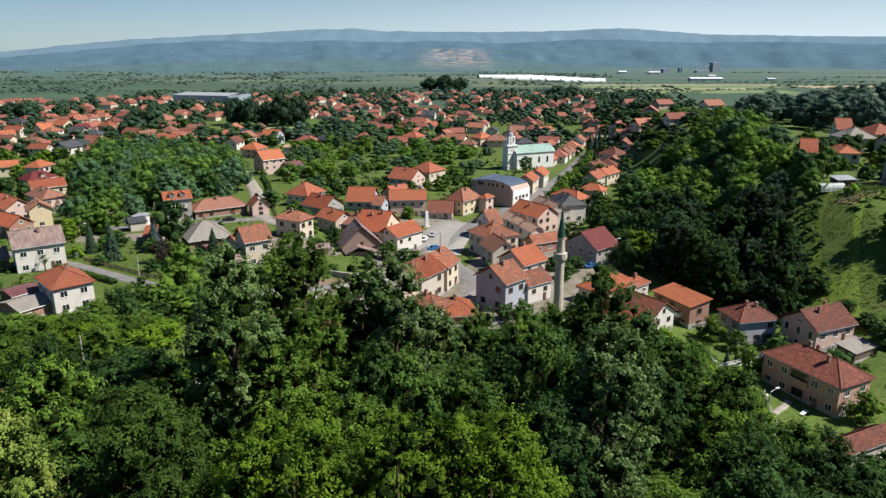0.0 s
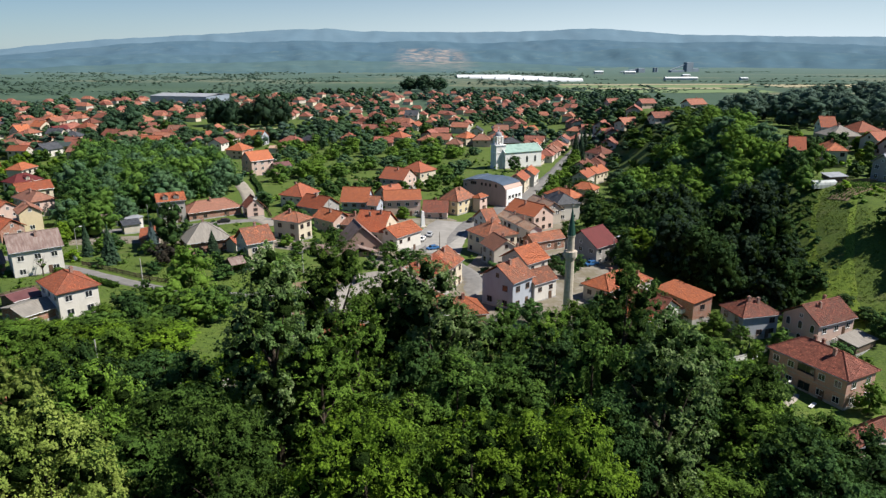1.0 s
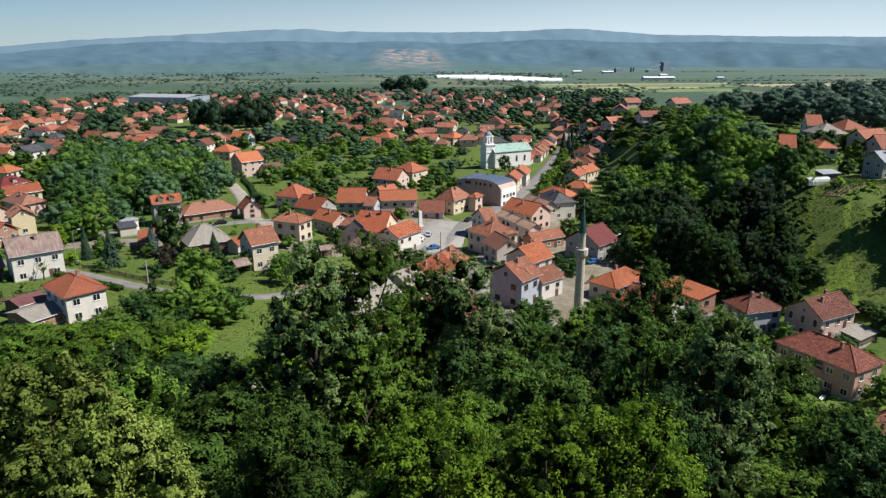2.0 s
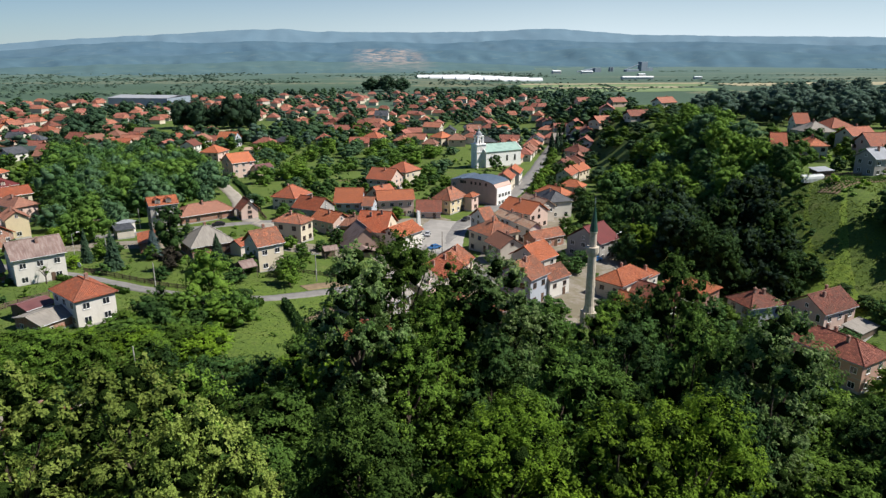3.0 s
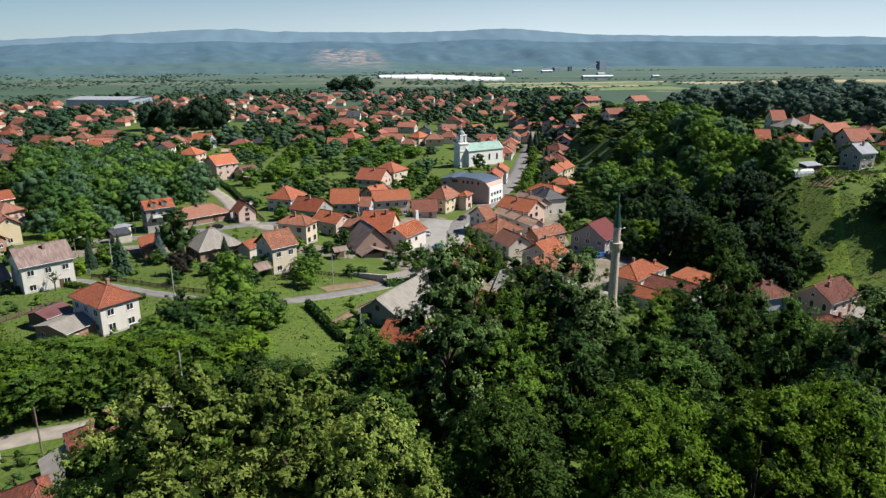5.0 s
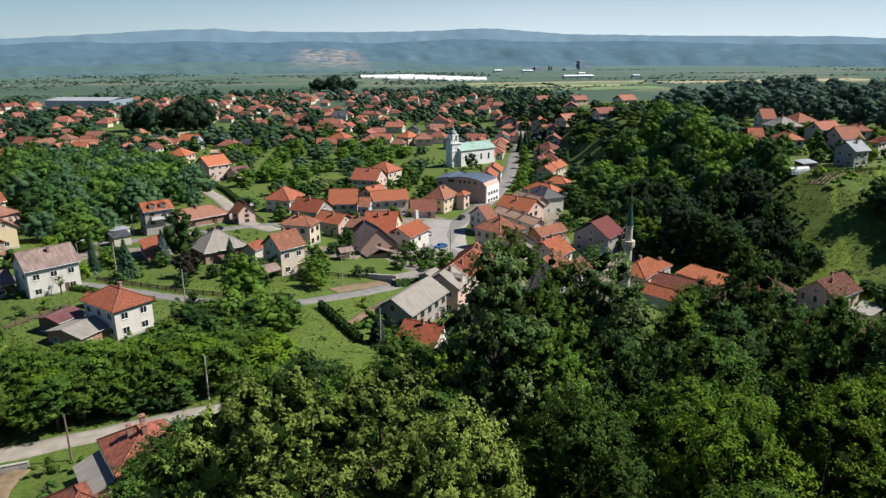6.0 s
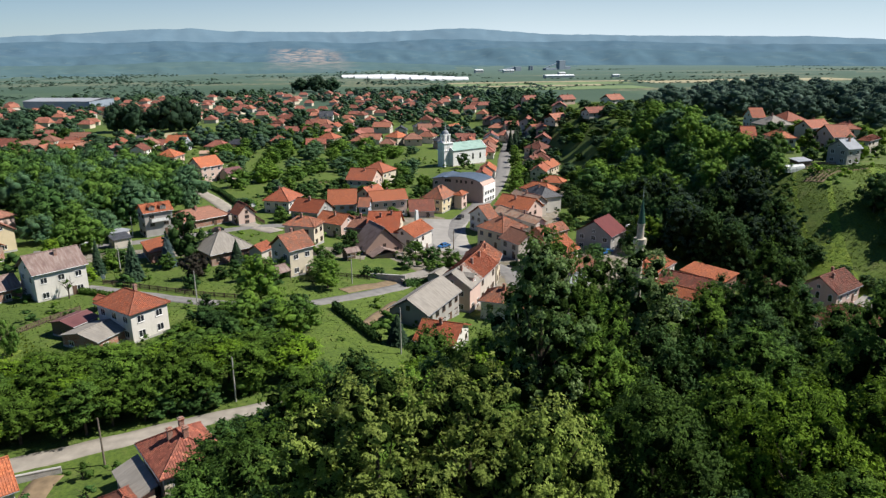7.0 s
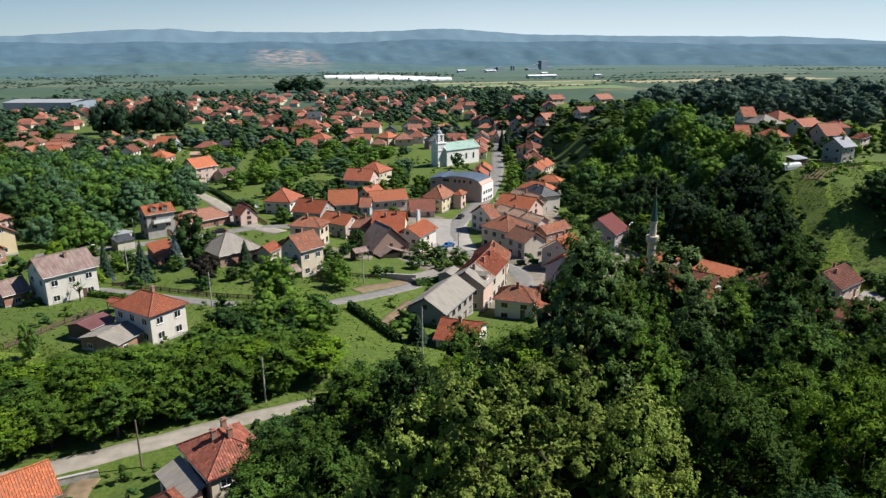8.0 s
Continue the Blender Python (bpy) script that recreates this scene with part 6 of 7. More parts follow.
big_tree(2, -41.5, 66.3, 30.8, 4.2)

KNOLL = [(-58, 30), (-40, 14), (30, 14), (44, 40), (50, 78), (36, 104), (24, 116), (-4, 110), (-22, 100), (-36, 92), (-52, 80)]
rnd = random.Random(5)
for x, y in scatter(KNOLL, 8.0, 3, 0.42, 3.0):
    if all(math.hypot(x - a, y - b) > 0.68 * (w + 4.2) for a, b, w in PLANTED):
        k = rnd.choice((1, 2, 2, 0)) if x > 10 else rnd.choice((0, 1, 1, 2, 3, 0))
        tall = rnd.uniform(8.5, 15.0) * (0.8 if y > 90 else 1.0)
        plant(("near_%d" if y < 44 else "deep_%d") % k, x, y, tall, rnd.uniform(3.8, 5.6), WORDS[("green", "green", "dark", "bright")[k]] + " in the wood")

# young trees and scrub below the cream house
for x, y in scatter([(-88, 114), (-70, 119), (-56, 120), (-46, 113), (-44, 102), (-60, 99), (-74, 94), (-94, 92), (-112, 94), (-112, 106)], 5.8, 8, 0.4, 1.5):
    k = rnd.choice((0, 3, 0, 1, 3, 0))
    tall = min(rnd.uniform(6.5, 9.5), 4.2 + (118 - y) * 0.32)
    plant("deep_%d" % k, x, y, tall, min(rnd.uniform(3.4, 4.6), 1.4 + tall * 0.48), WORDS[("green", "green", "dark", "bright")[k]] + " above the gravel road", "trees above the road")

# woods
woods("wood_left", "dense wood of tall green broadleaf trees in the town", scatter([(-128, 235), (-195, 382), (-180, 422), (-122, 389), (-76, 262), (-84, 246), (-100, 238), (-94, 200), (-112, 198)], 9.0, 21, 0.42, 1.0), ("hill_0", "hill_1", "hill_2"), 12.0, 6.0, 4, ("green", "dark", "far", "dark", "green"), 0.30)
HILL_WOOD = scatter([(77, 288), (92, 298), (134, 322), (121, 241), (101, 196), (90, 172), (80, 150), (57, 156), (53, 172), (67, 215)], 8.4, 22, 0.42, 1.0)
# lower wood darkened in leaf colour for its shade, upper wood brightened as lit
woods("wood_hill", "dense wood of mixed broadleaf trees, coloured dark for shade, on the lower hillside", [p for p in HILL_WOOD if p[1] < 232 - 0.9 * (p[0] - 66)], ("shade_0", "shade_1", "shade_2"), 14.0, 5.8, 5, ("dark", "spruce", "dark", "spruce", "spruce"), 0.32)
woods("wood_hilltop", "green wood of rounded broadleaf trees on the upper hillside", [p for p in HILL_WOOD if p[1] >= 232 - 0.9 * (p[0] - 66)], ("hill_0", "hill_1", "hill_2"), 10.5, 5.8, 7, ("far", "fresh", "dark", "green", "fresh", "fresh"), 0.34)
for x, y, h, w in ((108.3, 205.3, 11.0, 4.6), (110.8, 214.2, 11.4, 4.8), (119.6, 215.4, 10.5, 4.9), (106.0, 196.1, 8.4, 4.3)):
    plant("hill_%d" % rnd.choice((0, 1)), x, y, h, w, "green tree at the upper edge of the wood", "trees at the wood's edge")
woods("wood_saddle", "green wood on the shoulder of the hill", scatter([(76, 270), (78, 300), (84, 340), (95, 374), (130, 430), (204, 446), (150, 330), (110, 292)], 9.5, 24, 0.45, 1.0, 0.85), ("wood_0", "wood_1"), 5.4, 4.6, 25, ("fresh", "far", "far", "fresh"))
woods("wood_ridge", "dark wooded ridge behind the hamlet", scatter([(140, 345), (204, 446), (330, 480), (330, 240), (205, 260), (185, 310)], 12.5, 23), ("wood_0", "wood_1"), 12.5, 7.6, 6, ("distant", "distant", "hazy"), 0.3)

# ---- far town ----
rnd = random.Random(17)
FAR = []


def far_house(x, y, yaw):
    w, d, e = rnd.uniform(10, 15), rnd.uniform(9, 12), rnd.uniform(3.0, 5.4)
    tile = rnd.choice(("hazedorange", "hazedred", "mottledred", "hazedred", "oldred", "hazedorange", "hazedred", "redtile", "browntile", "slate"))
    wall = rnd.choice(("white", "cream", "pale", "pale", "pink", "brickpink"))
    kind = rnd.choice(("gable", "hip", "gable"))
    z = float(height(x, y))
    root = thing("house", x, y, z, yaw, "distant house with a %s roof" % TILE[tile].name.replace("_", " "), "house", "houses of the far town")
    key = (wall, kind, tile)
    if key not in MESHES:
        rise = 0.62 * 4.25
        bm = bmesh.new()
        add_box(bm, -4.5, -3.75, -0.6, 4.5, 3.75, 5.0)
        if kind == "gable":
            for x0, x1 in ((-4.5, -4.3), (4.3, 4.5)):
                p = [bm.verts.new(q) for q in ((x0, -3.75, 5.0), (x0, 3.75, 5.0), (x0, 0, 5.0 + rise * 0.85), (x1, -3.75, 5.0), (x1, 3.75, 5.0), (x1, 0, 5.0 + rise * 0.85))]
                for q in ((2, 1, 0), (3, 4, 5), (0, 3, 5, 2), (1, 2, 5, 4)):
                    bm.faces.new([p[i] for i in q])
        MESHES[key] = (done("wall", bm, WALL[wall]), roof_mesh(kind, 10, 8.5, rise, tile))
    wm, rm = MESHES[key]
    sc = Matrix.Diagonal((w / 10, d / 8.5, e / 5.0, 1))
    part("wall", wm, root, sc)
    part("roof", rm, root, pose(0, 0, e) @ Matrix.Diagonal((w / 10, d / 8.5, d / 8.5, 1)))
    part("chimney", chimney_mesh(), root, pose(w * 0.15, 0.4, e + 0.28 * d))
    for turn, out, run in ((0, d / 8.5 * 3.75, w * 0.45), (90, w * 0.45, d * 0.44), (-90, w * 0.45, d * 0.44)):
        if math.sin(radians(yaw + turn - 90)) < 0.2:
            for u in (-0.5, 0.5):
                wi = part("window", pane_mesh(1.3, 1.3), root, pose(0, 0, 0, 0, 0, turn) @ pose(u * run, -out - 0.02, e - 2.0))
    FAR.append((x, y))


REST = []
for row in range(33):
    y = 405 + row * (18 + row * 0.40)
    for col in range(-23, 20):
        x = col * (21 + row * 0.55) + (row % 2) * 12 + rnd.uniform(-8, 8) + 0.10 * (y - 400)
        yy = y + rnd.uniform(-7, 7)
        if not open_ground(x, yy, 5) or rnd.random() < 0.14:
            continue
        if -130 < x < 40 and yy < 450 or -205 < x < -88 and 535 < yy < 660 or x > 95 + 0.22 * (yy - 400) or yy > 1060 - 0.3 * abs(x):
            continue
        if abs(x - (62 + 0.19 * (yy - 345))) < 11 and yy < 640:
            continue
        if abs(x + 60 + 0.3 * (yy - 450)) < 34 and 470 < yy < 560:
            continue
        yaw = rnd.choice((0, 90, 15, -12, 75)) + rnd.uniform(-8, 8) - 12
        if len(FAR) < 172:
            far_house(x, yy, yaw)
        else:
            REST.append((x, yy, yaw))


def far_rows(places):
    """The farthest rows of houses, too small to pick apart: walls and roofs in one mesh."""
    bm = bmesh.new()
    for x, y, yaw in places:
        w, d, e = rnd.uniform(10, 15) / 2, rnd.uniform(9, 12) / 2, rnd.uniform(3.0, 5.0)
        m = pose(x, y, float(height(x, y)), 0, 0, yaw)
        k = rnd.randrange(4)
        before = len(bm.verts)
        add_box(bm, -w + 0.5, -d + 0.5, -0.6, w - 0.5, d - 0.5, e, 4 + rnd.randrange(2))
        add_slab(bm, [(-w, -d, e), (w, -d, e), (w * 0.6, 0, e + d * 0.62), (-w * 0.6, 0, e + d * 0.62)], 0.2, k)
        add_slab(bm, [(-w * 0.6, 0, e + d * 0.62), (w * 0.6, 0, e + d * 0.62), (w, d, e), (-w, d, e)], 0.2, k)
        add_slab(bm, [(w, -d, e), (w, d, e), (w * 0.6, 0, e + d * 0.62)], 0.2, k)
        add_slab(bm, [(-w, d, e), (-w, -d, e), (-w * 0.6, 0, e + d * 0.62)], 0.2, k)
        bm.verts.ensure_lookup_table()
        for v in bm.verts[before:]:
            v.co = m @ v.co
    ob = new("far_houses", done("far_houses", bm, TILE["hazedorange"], TILE["hazedred"], TILE["oldred"], TILE["hazedred"], WALL["pale"], WALL["cream"]))
    tagged(ob, "distant rows of red-roofed houses at the town's edge", "houses", kind="stuff")


if REST:
    far_rows(REST)
FAR += [(x, y) for x, y, _ in REST]

# houses east of the main street
for x, y, yaw in ((128, 382, 10), (132, 447, 70), (121, 424, 20), (114, 430, 80), (107, 409, 65), (93, 376, 70), (144, 541, 10), (132, 531, 75), (172, 451, 20), (108, 448, 70), (118, 470, 60), (150, 480, 15), (84, 352, 72), (66, 394, 71), (71.5, 409, 70), (76, 423, 71), (81.5, 439, 70), (87, 455, 71), (92, 471, 70), (58, 384, 70)):
    far_house(x, y, yaw)
# trees between the far houses
pts = [(x, y) for x, y in scatter([(-460, 400), (-100, 400), (40, 420), (110, 400), (170, 560), (330, 900), (280, 1060), (-150, 1100), (-470, 980)], 14, 31, 0.5, 0)
       if noise.noise(Vector((x / 55, y / 75, 4.0))) > 0.05 and all(abs(x - a) > 7 or abs(y - b) > 7 for a, b in FAR) and not (-200 < x < -95 and 540 < y < 600)]
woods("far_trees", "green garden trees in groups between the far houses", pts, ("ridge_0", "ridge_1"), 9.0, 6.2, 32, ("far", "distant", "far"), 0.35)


# ---- gardens ----
TREE_WORDS = ("green", "dark", "bright", "dark", "green")


def garden_tree(k, x, y, tall, wide, label=""):
    plant("mid_%d" % k, x, y, tall, wide, label or WORDS[TREE_WORDS[k]] + " in a garden", "garden trees")


plant("bluespruce", -78.0, 180.0, 9.2, 2.5, "blue-grey spruce in a front garden", "garden conifers")
plant("spruce", -83.7, 167.3, 10.4, 2.8, "dark green spruce beside the lane", "garden conifers")
plant("spruce", -93.3, 175.8, 9.4, 1.9, "dark green spruce behind a shed", "garden conifers")
plant("spruce", -29.6, 120.8, 6.2, 2.4, "dark green spruce before a grey gable", "garden conifers")
plant("spruce", -61.4, 177.4, 6.9, 2.2, "small dark spruce beside a grey roof", "garden conifers")
garden_tree(1, -74.4, 184.3, 13.4, 5.0, "dense domed dark green tree by the houses")
plant("plum_0", -69.9, 165.2, 5.9, 3.5, "dark plum-leaved tree on a lawn", "garden trees")
for x, y, h, w in ((88.7, 418, 15, 3.2), (97, 430, 16, 3.4), (93, 422, 15, 3.0), (75.5, 343, 14, 2.6), (104, 445, 13, 3.0)):
    plant("cypress", x, y, h, w, "tall dark conifer beside the main street", "street conifers")
for x, y, h, w in ((52, 297, 8, 3.6), (49, 287, 7, 3.2), (57, 308, 8, 3.4), (62, 322, 7.5, 3.4), (70, 350, 7.5, 3.2), (76, 372, 7, 3.2), (84, 396, 7, 3.2), (46, 279, 6, 3.0)):
    plant("mid_0", x, y, h, w * 1.15, "bright green street tree beside the main street", "street trees")
plant("mid_1", 43.2, 357.2, 8.5, 3.8, "round dense green tree before the church", "street trees")
plant("mid_2", 53.4, 183.2, 10.2, 5.4, "bright green round tree at the wood's edge", "garden trees")
plant("mid_2", 75.6, 176.4, 7.9, 4.8, "pale green round tree below the wood", "garden trees")
plant("mid_2", 84.5, 171.7, 9.4, 3.8, "bright green tree below the meadow", "garden trees")
for k, x, y, h, w in ((0, -54.2, 137.6, 12.4, 5.6), (0, -40.3, 153.9, 6.5, 3.3), (4, -57.4, 129.7, 6.4, 3.6), (0, -50.6, 124.3, 7.1, 4.0), (4, -46.7, 126.5, 7.3, 3.5), (1, -62.0, 126.4, 5.4, 3.2), (3, -68.2, 123.2, 4.1, 3.5), (1, -65.0, 140.5, 4.4, 1.6), (1, -64.2, 163.9, 3.3, 1.9), (2, -94.1, 169.8, 3.4, 2.4), (3, -50.8, 162.4, 4.9, 2.9), (1, -52.6, 155.0, 3.6, 2.8), (4, -41.1, 160.8, 5.3, 3.8), (3, -95.3, 125.5, 7.0, 1.8), (1, -47.0, 133.5, 5.6, 3.2), (4, -61.0, 133.0, 5.2, 3.0), (1, -52.0, 129.5, 5.8, 3.2)):
    garden_tree(k, x, y, h, w, "leafy fruit tree in a garden below the lane")
for x, y, h, w in ((17.0, 134.5, 5.0, 3.2), (28.0, 135.0, 4.6, 3.0), (33.5, 143.5, 4.2, 2.6), (31.0, 168.0, 5.0, 3.0), (35.0, 176.0, 4.6, 3.0), (29.5, 176.5, 4.0, 2.6), (13.5, 139.0, 3.6, 2.4)):
    garden_tree(1, x, y, h, w, "dark green tree in a yard near the minaret")
for k, x, y, h, w in ((1, -31.4, 192.2, 6.0, 2.9), (4, -14.8, 183.0, 5.7, 3.2), (1, -10.3, 182.1, 4.4, 3.0), (3, -6.6, 175.5, 5.5, 3.4), (4, -12.0, 171.0, 3.6, 2.6), (1, -35.5, 186.0, 3.4, 2.2)):
    garden_tree(k, x, y, h, w, "rounded green garden tree near the square")
woods("garden_trees_north", "green fruit trees and garden trees between the houses", scatter([(-95, 336), (-105, 470), (-35, 500), (30, 423), (20, 330), (-2, 335), (-29, 342), (-64, 293)], 14.0, 41, 0.5, 3.0, 0.62), ("hill_0", "hill_1", "hill_2"), 7.4, 5.9, 141, ("fresh", "far", "fresh", "green"))
woods("garden_trees_west", "green trees between the western houses", scatter([(-240, 250), (-130, 180), (-100, 190), (-96, 210), (-120, 228), (-135, 290), (-200, 400), (-270, 420)], 11.5, 42, 0.5, 2.0, 0.85), ("wood_0", "wood_1", "ridge_0", "ridge_1"), 7.0, 3.8, 142)
woods("garden_trees_street", "green trees behind the street houses", scatter([(36, 176), (56, 168), (66, 215), (72, 290), (84, 330), (60, 340), (52, 270), (40, 215)], 9, 43, 0.5, 2.5, 0.8), ("mid_0", "mid_1", "mid_2"), 7.5, 4.0, 143, ("dark", "green"))
woods("hamlet_trees", "green garden trees round the hamlet", scatter([(105, 205), (190, 200), (200, 270), (125, 290), (112, 240)], 9, 44, 0.5, 0.5, 0.8), ("wood_0", "wood_1", "wood_2"), 6.5, 3.4, 144)
for x, y in scatter([(46, 90), (56, 84), (90, 84), (100, 120), (96, 150), (78, 162), (60, 165), (40, 160), (34, 128), (50, 118)], 8.5, 45, 0.5, 2.5, 0.6):
    garden_tree(random.choice((0, 1, 4)), x, y, random.uniform(3.5, 6.5), random.uniform(2.4, 3.6))
for x, y in scatter([(28, 120), (46, 124), (51, 112), (49, 95), (45, 82), (34, 98)], 6.0, 51, 0.4, 1.0):
    garden_tree(random.choice((0, 2, 4)), x, y, random.uniform(7, 9.5), random.uniform(3.4, 4.4), "green broadleaf tree above the valley lane")
for x, y, h, w in ((112, 162, 11, 5), (117, 159, 12, 5.2), (121, 165, 10, 5), (114, 155, 9, 4.6), (125, 158, 10, 5), (119, 152, 8, 4.4), (129, 166, 10, 5), (108, 150, 5, 3.4)):
    garden_tree(1, x, y, h, w, "dark dense tree at the edge of the meadow")
for x, y in scatter([(-68, 128), (-50, 132), (-47, 116), (-56, 112), (-72, 116)], 6.6, 61, 0.4, 1.0, 0.7):
    garden_tree(random.choice((0, 0, 1, 4)), x, y, random.uniform(4.5, 6.5), random.uniform(2.8, 3.8), "bushy green fruit tree in the lower garden")
woods("garden_shrubs", "low green shrubs and hedges in the gardens", scatter([(-120, 150), (-60, 118), (-10, 118), (25, 125), (40, 160), (70, 330), (20, 420), (-110, 460), (-240, 420), (-200, 250)], 9.5, 46, 0.5, 0.6, 0.7), ("bush_0", "bush_1", "bush_2"), 2.5, 2.3, 47, ("green", "dark", "green", "fresh"), 0.55)
woods("slope_shrubs", "rank green scrub on the hillside", scatter([(70, 165), (100, 160), (150, 180), (200, 210), (190, 300), (110, 250)], 9, 48, 0.5, 0.6, 0.6), ("bush_0", "bush_1", "bush_2"), 2.6, 2.2, 49)
for x, y, h, w in ((63, 86, 6.5, 3.6), (58.5, 82, 7.5, 3.8), (66.5, 90, 6, 3.2), (47.5, 80, 8, 4.0), (53, 76, 8.5, 4.2), (69, 83, 7, 4), (61.5, 98, 5.0, 2.4)):
    garden_tree(1, x, y, h, w, "dark green tree beside the valley lane")
# big dark trees among the far houses
for x, y, h, w in ((-180, 606, 24, 11), (-166, 600, 24, 11), (-152, 604, 20, 9), (-138, 597, 28, 12), (-126, 604, 26, 11), (-242, 585, 20, 10), (-258, 590, 15, 8), (-236, 530, 15, 9), (-380, 646, 20, 11), (-400, 650, 17, 10), (-360, 660, 15, 9), (-273, 747, 16, 9), (3, 1150, 26, 16), (-22, 1160, 22, 14), (28, 1160, 22, 14), (150, 930, 20, 14), (175, 960, 18, 13), (120, 700, 15, 9), (-40, 560, 14, 8), (-80, 520, 13, 8), (190, 720, 17, 12), (210, 760, 18, 12), (235, 740, 17, 12)):
    plant("grove_0", x, y, h, w, "large dark tree standing among far houses", "large far trees")
# hedgerows and belts of scrub over the far plain
rnd = random.Random(8)
belts = []
for k in range(46):
    y = 1100 + 1000 * rnd.random() ** 1.3
    x, n, dx, slope = rnd.uniform(-1500, 1500), rnd.randrange(8, 34), rnd.uniform(8, 15), rnd.uniform(-0.12, 0.16)
    belts += [(x + i * dx, y + i * dx * slope + rnd.uniform(-9, 9)) for i in range(n) if rnd.random() < 0.85]
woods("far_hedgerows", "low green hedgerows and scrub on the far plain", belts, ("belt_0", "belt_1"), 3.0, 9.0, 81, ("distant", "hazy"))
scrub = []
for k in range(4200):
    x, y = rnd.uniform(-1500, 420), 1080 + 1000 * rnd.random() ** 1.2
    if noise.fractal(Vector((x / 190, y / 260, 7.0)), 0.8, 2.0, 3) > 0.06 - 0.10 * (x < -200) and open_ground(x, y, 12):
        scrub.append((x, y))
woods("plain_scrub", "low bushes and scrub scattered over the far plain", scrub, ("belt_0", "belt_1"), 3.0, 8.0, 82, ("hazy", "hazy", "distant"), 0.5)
# houses' gardens east of the main street
woods("street_trees_east", "green trees in the gardens east of the street", scatter([(92, 405), (118, 400), (150, 500), (190, 640), (140, 640), (112, 500)], 15, 91, 0.4, 2.0), ("wood_0", "wood_1"), 8, 4.8, 92, ("green", "dark", "far"))
# scrub along the edge of the wood and below the meadow
woods("meadow_edge", "dark scrub along the edge of the hillside meadow", scatter([(84, 148), (94, 160), (101, 180), (106, 192), (100, 194), (90, 176), (78, 158), (70, 150)], 4.0, 71, 0.45, 0.5), ("bush_0", "bush_2"), 3.6, 2.8, 72, ("dark", "green"))
woods("meadow_bank", "rough bushes below the hillside meadow", scatter([(84, 146), (112, 150), (140, 168), (136, 160), (110, 142), (88, 140)], 4.6, 73, 0.45, 0.5, 0.8), ("bush_0", "bush_1", "bush_2"), 3.2, 2.6, 74, ("green", "dark"))

for x, y, h, w in ((-51.0, 73.5, 8.0, 3.8), (-47.5, 79.5, 8.5, 4.2), (-49.5, 67.5, 8.5, 4.0), (-45.5, 87, 7.5, 3.8)):
    plant("deep_2", x, y, h, w, "dark green tree beside the cream house")
woods("knoll_undergrowth", "dark green undergrowth between the trees of the knoll", scatter(KNOLL, 4.4, 95, 0.5, 0.5, 0.9), ("bush_0", "bush_1", "bush_2"), 3.4, 3.2, 96, ("dark", "green", "dark"), 0.4)
woods("orchard_trees", "small green fruit trees in the gardens behind the houses", scatter([(-104, 168), (-62, 152), (-20, 166), (-14, 190), (-45, 208), (-104, 202)], 9.5, 97, 0.5, 0.6, 0.42), ("mid_0", "mid_1", "mid_3"), 3.6, 2.0, 98, ("green", "dark", "fresh"), 0.4)
woods("back_garden_trees", "green fruit trees behind the town houses", scatter([(-70, 250), (-52, 214), (-30, 205), (-20, 230), (24, 262), (40, 310), (18, 332), (-60, 296)], 9.0, 101, 0.5, 0.4, 0.75), ("wood_0", "wood_1"), 5.0, 3.4, 102, ("green", "dark", "fresh", "far"), 0.4)
for x, y, h, w in ((-7.6, 79.0, 15, 5.0), (-8.7, 73.0, 14, 4.6), (-6.5, 86.5, 13, 4.4)):
    plant("deep_1", x, y, h, w, "broadleaf tree with a full green crown in the wood")
for x, y, h, w in ((66, 82, 9, 4.8), (71, 77, 9.5, 5), (60, 76, 10, 5), (75, 88, 8, 4.4), (82, 98, 7, 4), (79, 127, 6.5, 3.6), (47, 118, 7, 3.6), (72, 136, 6, 3.4)):
    garden_tree(random.choice((1, 3)), x, y, h, w, "dark green tree near the brick house")
for x, y, h, w in ((-74, 84.5, 2.4, 1.8), (-70, 84, 2.0, 1.6), (-78, 78, 3.0, 2.2), (-72, 79, 2.2, 1.8), (-58, 88.5, 2.4, 2.0), (-65, 87, 1.8, 1.6), (-52, 91, 2.6, 2.0), (-90, 84, 2.2, 1.8)):
    plant("bush_%d" % random.choice((0, 1, 2)), x, y, h, w, "leafy green shrub in the grass beside the gravel road", "roadside shrubs")
for x, y, h, w in ((-54.8, 84.4, 3.9, 3.0), (-50.8, 81.0, 5.4, 3.8), (-44.2, 88.9, 8.6, 3.4), (-57.0, 65.0, 9.0, 3.4), (-55.2, 69.5, 9.5, 3.6), (-53.5, 64, 10.0, 4.2), (-56.0, 60.0, 9.5, 4.0)):
    plant("deep_%d" % random.choice((1, 2)), x, y, h, w, "dark green tree beside the cream house")
for x, y, h, w in ((61, 186, 13, 5), (62, 192, 14, 5.2), (59, 201, 13, 5), (56, 209, 11, 4.4)):
    plant("mid_1", x, y, h, w, "tall dark green tree at the wood's edge", "trees at the wood's edge")
for k, x, y, h, w in ((1, -60.9, 98.6, 4.1, 2.6), (1, -66.2, 98.8, 4.9, 3.6), (4, -71.1, 101.0, 4.8, 3.6), (3, -55.4, 103.2, 5.4, 3.4), (1, -68.8, 108.2, 3.9, 2.8)):
    garden_tree(k, x, y, h, w, "dark bushy tree above the gravel road")
